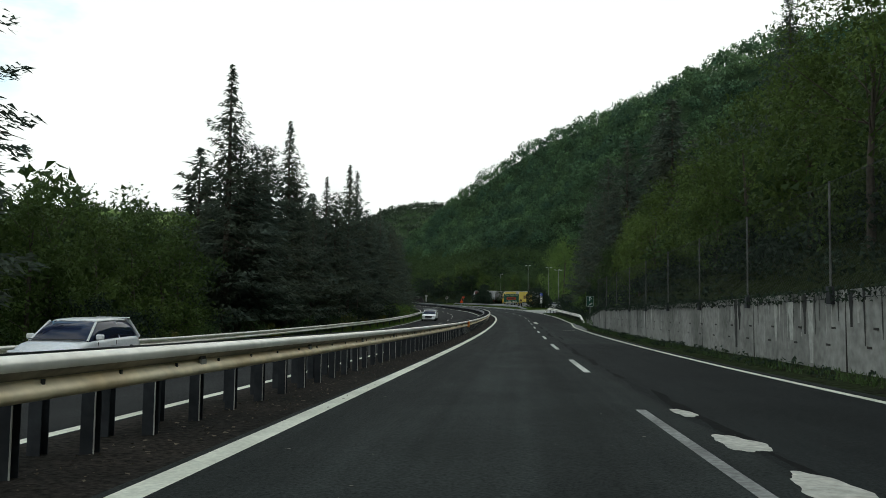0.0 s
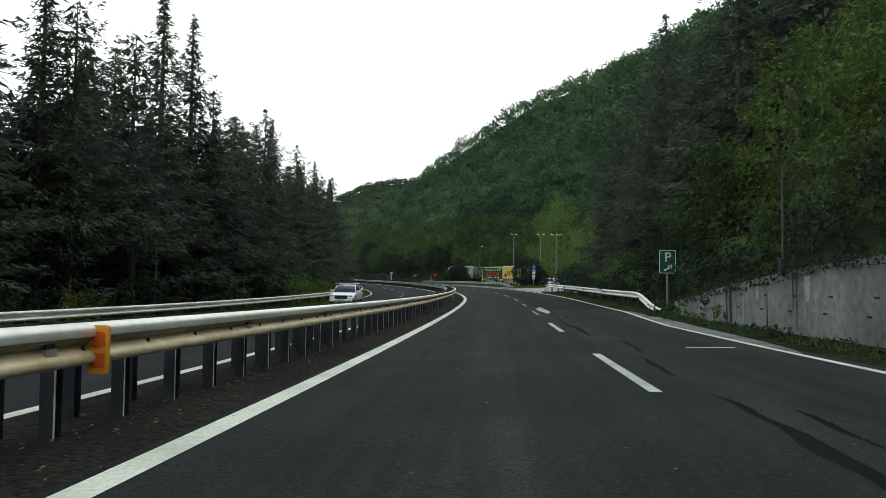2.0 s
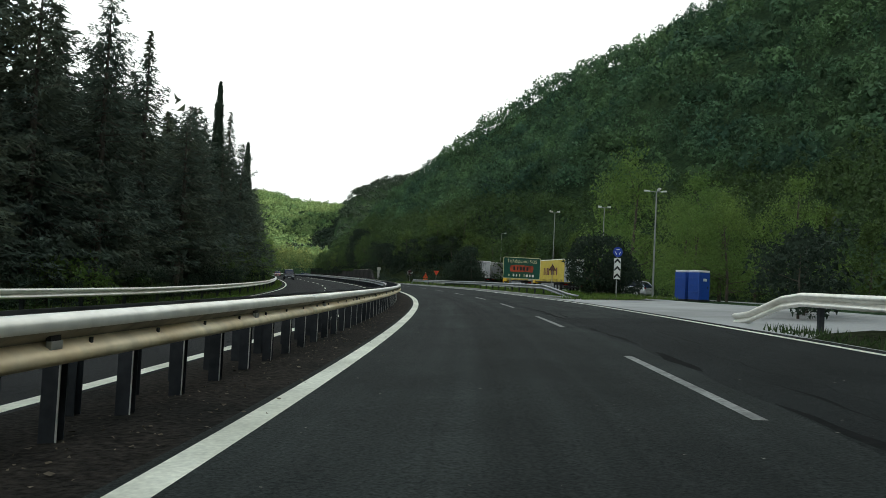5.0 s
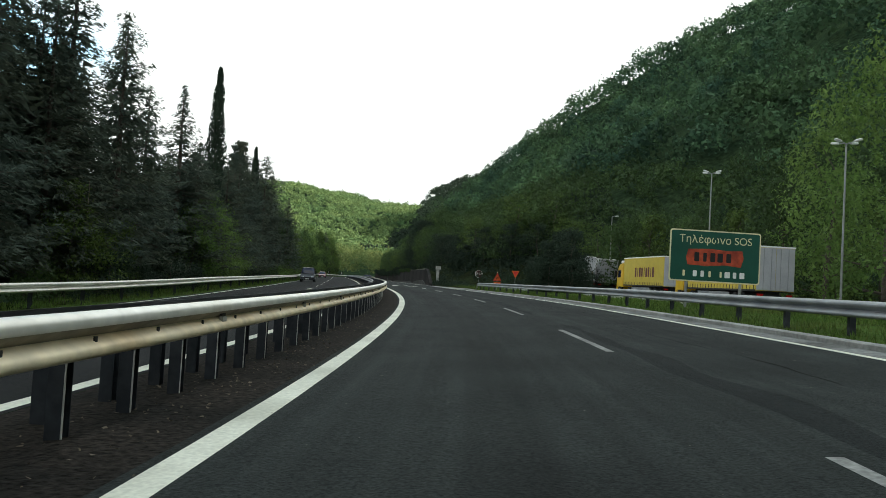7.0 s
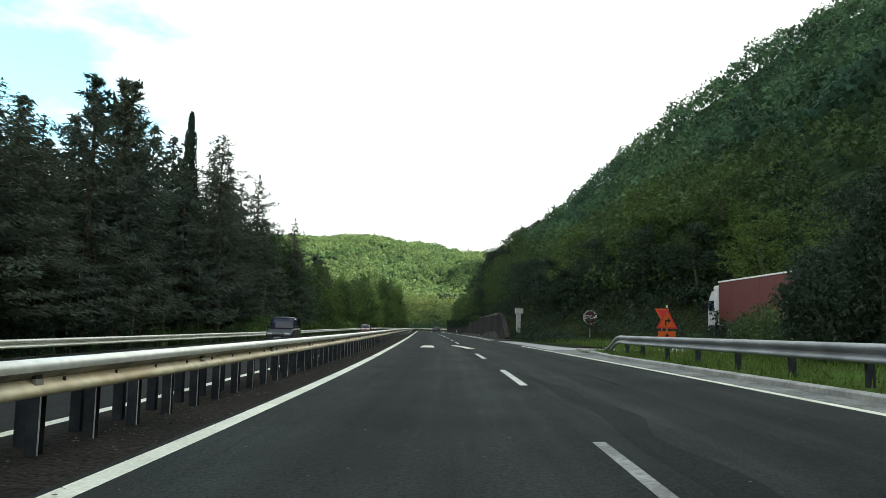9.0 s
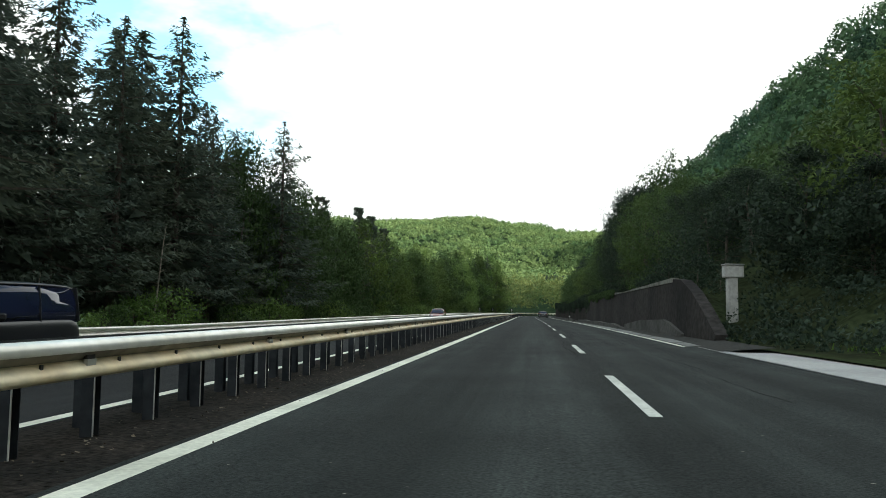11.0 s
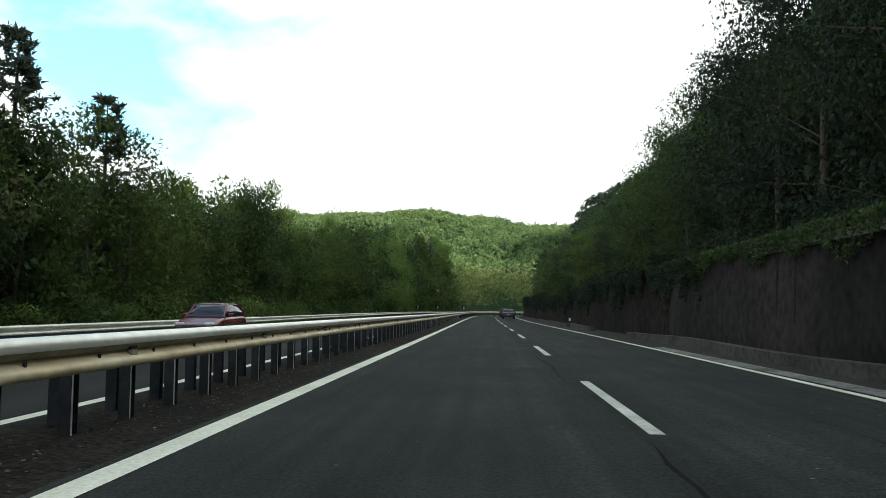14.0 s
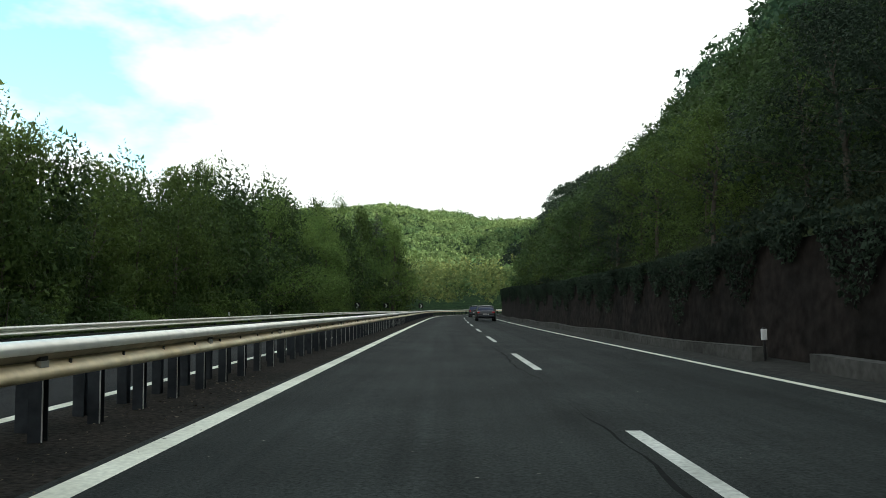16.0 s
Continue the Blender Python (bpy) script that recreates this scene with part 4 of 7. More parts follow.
LEAFY = [broadleaf(31, 9, 3.6, M_LEAF, 0.03, 56, 88, 0.22), broadleaf(32, 9, 3.2, M_LEAF, 0.03, 56, 88, 0.21), broadleaf(33, 9, 4.2, M_LEAF, 0.04, 58, 88, 0.23), broadleaf(34, 9, 3.5, M_LEAF_MID, 0.03, 54, 88, 0.22)]
MID = [broadleaf(43, 10, 3.8, M_LEAF_MID, 0.03, 56, 88, 0.21), broadleaf(44, 10, 3.3, M_LEAF_MID, 0.03, 54, 88, 0.21)]
LIGHT = [broadleaf(41, 10, 4.0, M_LEAF_LIGHT, 0.08, 60, 120, 0.16, 18), broadleaf(42, 10, 3.4, M_LEAF_LIGHT, 0.06, 58, 120, 0.155, 18)]
BACK = [broadleaf(35, 9, 3.8, M_LEAF, 0.04, 44, 48, 0.28, 10, 16), broadleaf(36, 9, 3.4, M_LEAF_MID, 0.03, 42, 48, 0.27, 10, 16)]
SHRUBS = [broadleaf(51, 2.4, 1.6, M_LEAF, 0.03, 16, 48, 0.12, 12, 10), broadleaf(52, 2.2, 1.8, M_LEAF_LIGHT, 0.03, 16, 48, 0.12, 12, 10), broadleaf(53, 2.6, 1.5, M_LEAF_DARK, 0.03, 16, 48, 0.12, 12, 10)]
NEAR = [broadleaf(37, 9, 3.5, M_LEAF, 0.03, 62, 135, 0.14, 22, 16), broadleaf(38, 9, 3.2, M_LEAF_MID, 0.03, 60, 135, 0.14, 22, 16), broadleaf(39, 9, 3.4, M_LEAF_DARK, 0.03, 62, 135, 0.14, 22, 16)]
FLOWERY = [broadleaf(54, 1.8, 1.3, M_FLOWER, 0.05, 14, 44, 0.12, 6, 8)]
DARKS = [broadleaf(61, 9, 3.4, M_LEAF_DARK, 0.03, 56, 110, 0.2, 20)]
prng = np.random.RandomState(5)

# conifer wood along the far verge: the height of its edge over the road, along s
EDGE_S = [20, 32, 36, 44, 47, 56, 62, 70, 74, 78, 84, 92, 97, 101, 108, 114, 122, 130, 142, 153, 163, 170, 187, 191, 196, 200, 203, 209, 213, 218, 228, 235, 240, 243, 249, 253, 263, 271, 277, 284, 290, 296, 313, 320, 335, 338, 343, 350, 357, 367, 373, 382, 393, 410, 420, 429, 457, 475, 485]
EDGE_H = [6.5, 7.9, 7.2, 8.8, 12, 12.5, 12.6, 12, 13.5, 12.8, 14.5, 13.7, 12.7, 14.3, 15.3, 14.6, 12.5, 15, 15.4, 15.6, 13.6, 14.4, 17, 15.4, 15, 13.3, 9, 10.5, 11, 10.9, 10.6, 13, 15.5, 13, 15.4, 16.7, 16, 15.6, 16.5, 14, 12, 11, 10.2, 11, 10.5, 8.6, 10, 9.8, 11.5, 12.4, 11.4, 10, 11.3, 12.7, 13.4, 12.8, 16.5, 17.5, 15.5]
edge = lambda s: float(np.interp(s, EDGE_S, EDGE_H))
for s in np.arange(51, 288, 4.0):
    for row, u0 in enumerate((-16.4, -20.2, -25.0)):
        if row == 2 and prng.rand() < 0.75:
            continue
        ss, uu = s + prng.uniform(-1.6, 1.6), u0 + prng.uniform(-1.2, 1.2)
        k = prng.randint(len(FIRS))
        h = (edge(ss) + 0.7) * (1, 1.03, 1.08)[row] * prng.choice([0.8, 0.9, 0.96, 1.0, 1.02])
        plant("conifer", (FIRS_BACK[k % 2] if row else FIRS[k]), ss, uu, h / 14, "dark green conifer in the wood beside the road", "conifer", "conifers of the roadside wood", prng.uniform(0, 360), squeeze=max(0.9, 14 / h))
for s, u, h in ((222.5, -16.5, 20.4), (177.5, -16.5, 19.0), (252.5, -16.4, 17.6)):
    plant("cypress", CYPS[prng.randint(2)], s, u, h / 15, "tall slim dark cypress among conifers", "cypress", "cypresses", prng.uniform(0, 360), squeeze=0.76)
# leafy trees along the far verge
for s in list(np.arange(16, 48, 3.6)) + list(np.arange(286, 486, 3.3)):
    for row, u0 in enumerate((-16.6, -20.5)):
        ss, uu = s + prng.uniform(-1.7, 1.7), u0 + prng.uniform(-1.5, 1.3)
        h = (edge(ss) + 0.1) * (1, 1.05)[row] * (prng.uniform(0.86, 1.03) if ss < 395 else prng.uniform(0.68, 1.08))
        k = prng.randint(len(LEAFY))
        plant("broadleaf_tree", (LIGHT[k % 2] if ss > 402 and prng.rand() < 0.45 else BACK[k % 2] if row or ss > 395 else MID[k % 2] if k > 0 and (ss > 314 or ss < 48) else LEAFY[k % 3]), ss, uu, h / (10 if k > 0 and not row and (314 < ss <= 395 or ss < 48) else 9), "leafy green tree in the roadside wood", "tree", "leafy trees beyond the verge", prng.uniform(0, 360), squeeze=min(1.0, 8.5 / h) if ss < 395 else min(1.0, 11.5 / h))
for s, u, h in ((287.5, -14.4, 14.4), (475, -17, 19), (470.5, -19, 16)):
    plant("conifer", FIRS[0], s, u, h / 14, "tall dark conifer among leafy trees", "conifer", "", 31 * h, squeeze=0.95)
for s, u, h in ((319.8, -16.5, 12.9), (327.6, -16.7, 12.9), (335.2, -16.6, 12.2), (305.8, -16.8, 12.0), (241.3, -16.5, 16.7), (236.5, -16.2, 15.2)):
    plant("pine", PINES[int(s) % 2], s, u, h / 12, "open-crowned pine with a bare trunk", "pine", "pines beyond the verge", 50 * h)
# leafy trees on the slope over the walls
for s in np.arange(-4, 80, 4.6):
    ss, uu = s + prng.uniform(-2, 2), 12.8 + prng.uniform(-1.0, 1.5)
    light = 30 < ss < 78
    plant("broadleaf_tree", (MID if light else NEAR if ss < 34 else LEAFY)[prng.randint(2)], ss, uu, (prng.uniform(5.0, 8.0) if light else prng.uniform(6.5, 9.5)) / 9.5, "olive green leafy tree above the wall" if light else "leafy tree on the steep slope above the wall", "tree", "trees on the slope", prng.uniform(0, 360))
for s in np.arange(82, 124, 4.2):
    for u0 in (13.6, 19.0):
        plant("conifer", (FIRS if u0 < 15 else FIRS_BACK)[prng.randint(2)], s + prng.uniform(-1.5, 1.5), u0 + prng.uniform(-1, 1.5), prng.uniform(11, 18) / 14, "tall dark conifer at the slope's foot", "conifer", "dark conifers on the slope", prng.uniform(0, 360))
for s, u, h in ((48.4, -16.5, 18.3), (61.6, -16.5, 17.8), (74.1, -16.4, 15.3), (85.8, -16.5, 18.6), (90.0, -16.6, 18.7), (108, -16.4, 15.9), (131, -16.4, 16), (153.4, -16.4, 16.5), (187, -16.5, 18.2)):
    plant("conifer", SPIRE, s, u, h / 14, "tall dark conifer spire at the wood's edge", "conifer", "tall conifers of the wood's edge", 53 * s)
plant("conifer", SPIRE, 207.6, -16.4, 15.4 / 14, "dense dark fir that stands clear of the wood", "conifer", "", 40, squeeze=1.25)
for s, u, h in ((184, -14.9, 5.2), (189.5, -15.0, 4.6), (207, -14.9, 6.0), (212, -14.7, 7.4), (216.5, -14.9, 6.6), (220, -14.6, 5.4), (172, -14.8, 4.2)):
    plant("broadleaf_tree", (LIGHT if s > 205 else MID)[int(s) % 2], s, u, h / 10, "light green young leafy tree before the conifers", "tree", "young trees at the wood's edge", 61 * s, squeeze=1.1)
for s, u, h in ((60, 23, 15), (65, 24.5, 13), (20.6, -15.4, 17.5)):
    plant("conifer", FIRS[3], s, u, h / 14, "dark conifer that stands over leafy trees", "conifer", "", 77 * h)
for s, u, h in ((50.2, -16.4, 13.9), (53.3, -16.3, 13.9), (56.2, -16.6, 14.7)):
    plant("conifer", FIRS[int(s) % 3], s, u, h / 14, "dense dark conifer at the wood's edge", "conifer", "conifers of the roadside wood", 77 * h)
SLOPE_TOP = lambda s: float(np.interp(s, [262, 275, 288, 293, 299, 308, 318, 324, 331, 342, 350, 360, 370, 400, 470], [6.6, 7.8, 8.8, 9.2, 10.3, 12.2, 15.2, 15.4, 13.2, 12.2, 10.2, 8.9, 8.9, 9.4, 9.6]))
for s in np.arange(264, 470, 4.2):
    for row, u0 in enumerate((12.9, 16.4)):
        ss, uu = s + prng.uniform(-1.6, 1.6), u0 + prng.uniform(-0.6, 0.9)
        k = prng.randint(4)
        near = 268 < ss < 392
        h = (1.2 * SLOPE_TOP(ss) - 6.0) * prng.uniform(0.74, 0.97) if row else (SLOPE_TOP(ss) - 3.0) * prng.uniform(0.85, 1.03)
        if row == 0 and ss < 274:
            continue
        # near trees mostly take dark leaves: the hillside's shade as colour
        plant("broadleaf_tree", (LEAFY[k] if near else BACK[k % 2]) if row else NEAR[(0, 2, 2, 1)[k]] if near else BACK[k % 2], ss, uu, h / 9, "leafy tree on the steep slope above the wall", "tree", "trees on the slope", prng.uniform(0, 360), sink=0.5, squeeze=min(1.15, max(0.74, 8.2 / h)))
# trees round the parking area
for s in np.arange(128, 243, 5.5):
    uu = float(foot(s)) + prng.uniform(-1.5, 1.5)
    plant("broadleaf_tree", BACK[prng.randint(2)], s, uu, prng.uniform(7, 11) / 9.5, "green leafy tree at the parking area's edge", "tree", "trees round the parking area", prng.uniform(0, 360))
for s, u, h in ((196, 31, 18), (206, 33.5, 15), (186, 33.5, 14), (214, 34.5, 14), (171, 25.5, 8.5), (177, 27.5, 9.5), (168, 27.0, 9), (172, 28.5, 10), (165, 31, 10.5), (178, 30.5, 11), (226, 32.5, 11.5), (236, 30.5, 10)):
    plant("broadleaf_tree", (LIGHT if s < 210 else LEAFY)[prng.randint(2)], s, u, h / 10, "light green leafy tree beside the parked trucks" if s < 210 else "dull green leafy tree behind the parked trucks", "tree", "trees round the parking area", prng.uniform(0, 360), squeeze=0.95)
for s, u, h in ((214.6, 13.7, 4.6), (213.2, 15.4, 5.6), (215.6, 14.8, 5.4), (217.0, 16.0, 5.8), (220.5, 16.4, 6.0)):
    plant("broadleaf_tree", DARKS[0], s, u, h / 9, "dark leafy tree between the road and parked trucks", "tree", "dark trees on the island", prng.uniform(0, 360))
for s, u, h in ((265, 14.2, 4.4), (271, 14.0, 5.2), (263, 16.5, 5.5), (258, 19.5, 6.0), (254, 22.5, 6.0), (249, 25.5, 6.5), (262, 21, 7.5), (268, 16, 7), (256, 25, 8), (244, 28, 7)):
    plant("broadleaf_tree", (DARKS[0] if h < 6.2 else MID[1]), s, u, h / 9, "low leafy tree in the dark thicket behind the stop sign", "tree", "trees behind the junction", 71 * s, sink=0.3, squeeze=1.25)
def bare_stem(s, u, h, seed):
    rng = np.random.RandomState(seed)
    root = tagged(new("bare_tree"), "thin pale bare trunk at the dark wood's edge", "tree", "bare trunks")
    p = at(s, u, 0)
    root.matrix_basis = pose(p[0], p[1], float(at(s, u, -0.5)[2]), rng.uniform(-3, 3), rng.uniform(-4, 4), rng.uniform(0, 360))
    v, f = [], []
    a = np.zeros(3)
    for k in range(5):
        b = a + np.array([rng.uniform(-0.06, 0.06), rng.uniform(-0.06, 0.06), h / 5])
        limb(v, f, a, b, 0.06 * (1 - 0.14 * k), 0.06 * (1 - 0.14 * (k + 1)), 6)
        a = b
    child("trunk", mesh_of("trunk", v, f, M_BARK_PALE, True), root)
    for k in range(6):
        z = h * rng.uniform(0.35, 0.95)
        t = rng.uniform(0, 6.283)
        v, f = [], []
        limb(v, f, (0, 0, z), (0.5 * math.cos(t), 0.5 * math.sin(t), z + rng.uniform(-0.1, 0.3)), 0.014, 0.006, 4)
        child("branch", mesh_of("branch", v, f, M_BARK_PALE), root)


for i, s in enumerate((74, 81, 86, 89.5, 96, 104, 111, 178, 185.5, 192, 226, 231, 234.5, 239, 243, 246, 251, 257, 263, 270)):
    bare_stem(s, -14.9 + 0.5 * math.sin(i * 2.4), 4.5 + 1.6 * math.sin(i * 1.7), 300 + i)
# shrubs under the wood and at the walls
for s in np.arange(16, 262, 3.4):
    kind = prng.rand()
    m, lb = (FLOWERY[0], "low shrub with yellow blossom on the verge") if kind < 0.22 and s < 130 else (SHRUBS[0], "low green shrub on the verge") if kind < 0.55 else (SHRUBS[2], "low dark shrub at the wood's edge")
    plant("shrub", m, s + prng.uniform(-1.5, 1.5), -13.9 + prng.uniform(-0.6, 0.5), prng.uniform(0.5, 1.1), lb, "shrub", "shrubs along the verge", prng.uniform(0, 360))
for s in np.arange(262, 466, 3.0):
    plant("shrub", SHRUBS[prng.randint(2)], s + prng.uniform(-1.2, 1.2), -13.8 + prng.uniform(-0.6, 0.5), prng.uniform(0.6, 1.25), "low green shrub on the verge", "shrub", "shrubs along the verge", prng.uniform(0, 360))
for s in np.arange(274, 462, 4.0):
    plant("shrub", SHRUBS[(0, 2, 2)[prng.randint(3)]], s + prng.uniform(-1.2, 1.2), 10.7 + prng.uniform(-0.2, 0.5), prng.uniform(0.6, 1.1), "shrub that hangs over the wall's top", "shrub", "shrubs over the wall", prng.uniform(0, 360))
for s in np.arange(70, 122, 3.0):
    plant("shrub", SHRUBS[prng.randint(3)], s + prng.uniform(-1.2, 1.2), 11.2 + prng.uniform(-0.5, 0.8), prng.uniform(0.6, 1.2), "low shrub at the slope's foot", "shrub", "shrubs at the slope's foot", prng.uniform(0, 360))
for s, u, k, lb in ((217.0, 14.1, 1.85, "dense dark bush between the road and the parked trucks"), (212.2, 15.1, 1.65, "dense dark bush between the road and the parked trucks"), (219.6, 15.6, 1.9, "dense dark bush between the road and the parked trucks"), (160.5, 13.5, 2.26, "large rounded dark evergreen bush on the grass island"), (160.0, 14.9, 1.5, "rounded dark evergreen bush on the grass island")):
    plant("bush", DARK_BUSH, s, u, k, lb, "bush", "", 40 * k, sink=0.3, squeeze=0.91)


def woods(name, x, y, mat, per, size, seed, label, height=(5, 9), card=1.2, sink=0.0):
    """A wood far off: many rounded crowns, each a lumpy heap of leafy sprays, in one mesh."""
    rng = np.random.RandomState(seed)
    z = land(x, y)[0] - sink
    n = len(x)
    r = size * rng.uniform(0.55, 1.3, n)
    h = rng.uniform(*height, n) * (0.7 + 0.3 * r / size)
    v = rng.normal(0, 1, (n, per, 3))
    v /= np.linalg.norm(v, axis=2, keepdims=True)
    v[..., 2] = abs(v[..., 2]) * 1.15 - 0.15
    lump = 0.82 + 0.2 * np.sin(v[..., 0] * 5 + rng.uniform(0, 6, (n, 1))) * np.cos(v[..., 1] * 4 + rng.uniform(0, 6, (n, 1)))
    p = v * lump[..., None] * rng.uniform(0.8, 1.05, (n, per, 1))
    c = np.stack([x[:, None] + p[..., 0] * r[:, None], y[:, None] + p[..., 1] * r[:, None], z[:, None] + h[:, None] * 0.4 + p[..., 2] * h[:, None] * 0.55], -1).reshape(-1, 3)
    nn = v.reshape(-1, 3) + rng.normal(0, 0.28, (n * per, 3))
    d = rng.normal(0, 1, (n * per, 3))
    s = np.repeat(card * r / size, per) * rng.uniform(0.6, 1.3, n * per)
    q = kite(c, d, nn, s, s * 0.75)
    return tagged(new(name, leaf_mesh(name, q, mat)), label, "woods", kind="stuff")


def scatter(x0, x1, y0, y1, gap, keep, seed):
    rng = np.random.RandomState(seed)
    X, Y = np.meshgrid(np.arange(x0, x1, gap), np.arange(y0, y1, gap))
    X = X.ravel() + rng.uniform(-0.45, 0.45, X.size) * gap
    Y = Y.ravel() + rng.uniform(-0.45, 0.45, Y.size) * gap
    s, u, _ = nearest(X, Y)
    k = keep(s, u, X, Y)
    return X[k], Y[k]


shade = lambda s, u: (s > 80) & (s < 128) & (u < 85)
hx, hy = scatter(-60, 260, -40, 640, 5.9, lambda s, u, x, y: (u > foot(s) + 55) & (u < 190) & (s < 560) & ~shade(s, u), 71)
woods("hillside_wood", hx, hy, M_WOODS, 120, 4.1, 72, "dense green leafy woods on the steep hillside", (6, 12), 1.0)
hx, hy = scatter(-60, 260, -40, 640, 4.6, lambda s, u, x, y: (u > foot(s) + 22) & (u <= foot(s) + 55) & (s < 560) & ~shade(s, u), 68)
woods("hillside_wood", hx, hy, M_WOODS, 170, 3.5, 67, "dense green leafy woods on the lower hillside", (5, 9.5), 0.75)
# this stretch's shade is given by needle colour in place of leaf green
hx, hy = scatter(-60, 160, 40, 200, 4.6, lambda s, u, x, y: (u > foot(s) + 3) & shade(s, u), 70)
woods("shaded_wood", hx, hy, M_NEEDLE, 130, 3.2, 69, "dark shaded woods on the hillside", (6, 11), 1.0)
# past 262 m the thicket turns to dark leaves for the slope's shade
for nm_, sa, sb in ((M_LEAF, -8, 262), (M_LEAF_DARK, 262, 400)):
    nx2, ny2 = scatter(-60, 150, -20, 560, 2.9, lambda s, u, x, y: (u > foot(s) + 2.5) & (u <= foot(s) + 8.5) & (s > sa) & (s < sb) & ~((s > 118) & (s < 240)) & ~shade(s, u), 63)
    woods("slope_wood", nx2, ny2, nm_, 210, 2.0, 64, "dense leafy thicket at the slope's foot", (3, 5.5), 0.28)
nx2, ny2 = scatter(-60, 150, -20, 560, 3.1, lambda s, u, x, y: (u > foot(s) + 8.5) & (u <= foot(s) + 25) & (s < 480) & ~shade(s, u), 79)
woods("slope_wood", nx2, ny2, M_LEAF, 230, 2.7, 80, "dense leafy thicket on the slope above the road", (3.5, 7), 0.42)
far_spur = lambda x, y: (x > -140) & (y > 760)
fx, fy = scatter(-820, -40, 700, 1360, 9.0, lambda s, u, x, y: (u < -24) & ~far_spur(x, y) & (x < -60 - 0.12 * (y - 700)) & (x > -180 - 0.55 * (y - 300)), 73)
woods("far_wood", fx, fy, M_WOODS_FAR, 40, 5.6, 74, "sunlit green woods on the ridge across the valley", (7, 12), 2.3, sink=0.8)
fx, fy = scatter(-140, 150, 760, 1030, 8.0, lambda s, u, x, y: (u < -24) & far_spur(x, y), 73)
# dark leaf colour here puts the spur's shaded flank into the woods
woods("spur_wood", fx, fy, M_LEAF_DARK, 60, 5.0, 74, "woods on the spur behind the bend, darkened for shade", (7, 12), 1.8, sink=0.8)
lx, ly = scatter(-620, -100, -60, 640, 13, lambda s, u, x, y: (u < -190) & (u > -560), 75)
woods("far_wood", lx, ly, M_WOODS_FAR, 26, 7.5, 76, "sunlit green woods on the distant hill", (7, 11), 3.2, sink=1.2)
bx, by = scatter(-260, 60, 400, 720, 6.0, lambda s, u, x, y: (u < -14.5) & (u > -190) & (y < 700) & (s > 452), 77)
woods("valley_wood", bx, by, M_WOODS_MIXED, 80, 3.7, 78, "mixed green and olive woods beyond the bend", (8, 14), 0.8)
cx_, cy_ = scatter(-110, 20, 10, 300, 4.0, lambda s, u, x, y: (u < -22.5) & (u > -46) & (s > 46) & (s < 288), 81)
woods("conifer_wood", cx_, cy_, M_NEEDLE, 150, 2.5, 82, "dark depth of the conifer wood behind its edge", (7, 12), 0.7)
for n0, n1, lo, hi, sd in ((52, 84, 9.5, 13, 85), (84, 128, 11, 15, 86), (128, 198, 13, 17.5, 87), (206, 234, 8.5, 11.5, 88), (234, 286, 13.5, 17, 89)):
    cx_, cy_ = scatter(-110, 20, 10, 300, 3.2, lambda s, u, x, y: (u < -18.6) & (u > -27) & (s > n0) & (s < n1), sd)
    woods("conifer_wood", cx_, cy_, M_NEEDLE, 170, 2.3, sd + 1, "dark dense depth of the conifer wood", (lo, hi), 0.6)
ex_, ey_ = scatter(-150, 20, 0, 480, 3.6, lambda s, u, x, y: (u < -19.0) & (u > -48) & (((s > 284) & (s < 465)) | ((s > 8) & (s < 46))), 83)
woods("leafy_wood", ex_, ey_, M_LEAF, 170, 2.8, 84, "green depth of the leafy wood behind its edge", (8, 11.5), 0.6)

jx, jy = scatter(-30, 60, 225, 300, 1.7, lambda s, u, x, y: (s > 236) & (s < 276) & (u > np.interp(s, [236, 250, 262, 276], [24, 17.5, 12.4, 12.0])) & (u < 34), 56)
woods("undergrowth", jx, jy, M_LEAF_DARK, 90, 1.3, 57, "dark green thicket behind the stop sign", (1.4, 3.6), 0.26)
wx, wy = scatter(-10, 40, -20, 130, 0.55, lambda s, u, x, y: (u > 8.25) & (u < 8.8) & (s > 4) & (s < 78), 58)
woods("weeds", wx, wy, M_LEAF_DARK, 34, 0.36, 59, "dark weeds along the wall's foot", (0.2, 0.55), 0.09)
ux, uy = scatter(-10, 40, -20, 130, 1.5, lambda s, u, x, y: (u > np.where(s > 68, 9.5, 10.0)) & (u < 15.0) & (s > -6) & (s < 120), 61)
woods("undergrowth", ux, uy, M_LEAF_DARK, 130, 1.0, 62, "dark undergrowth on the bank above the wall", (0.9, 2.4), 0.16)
wx, wy = scatter(-10, 40, 50, 120, 0.6, lambda s, u, x, y: (u > np.interp(s, [66, 70, 74, 76, 88], [8.6, 8.4, 8.4, 9.3, 9.4])) & (u < np.interp(s, [66, 72, 74, 88], [8.8, 8.85, 11, 11])) & (s > 66) & (s < 90), 47)
woods("weeds", wx, wy, M_LEAF, 40, 0.5, 48, "tall dull green weeds round the wall's end", (0.45, 1.0), 0.11)
wx, wy = scatter(-30, 60, 225, 300, 0.8, lambda s, u, x, y: (s > 250) & (s < 272) & (u > np.interp(s, [250, 256, 265, 272], [12, 10.2, 9.2, 9.6])) & (u < 13.5), 49)
woods("weeds", wx, wy, M_LEAF_DARK, 44, 0.62, 50, "dark tangle of weeds at the second wall's start", (0.6, 1.5), 0.14)
for s, u, k in ((226.5, 16.0, 0.95), (228.4, 16.6, 1.1), (230.4, 17.2, 1.0), (225.0, 17.2, 1.2)):
    plant("shrub", SHRUBS[int(s) % 2], s, u, k, "green shrub before the red truck", "shrub", "shrubs before the trucks", 47 * s)
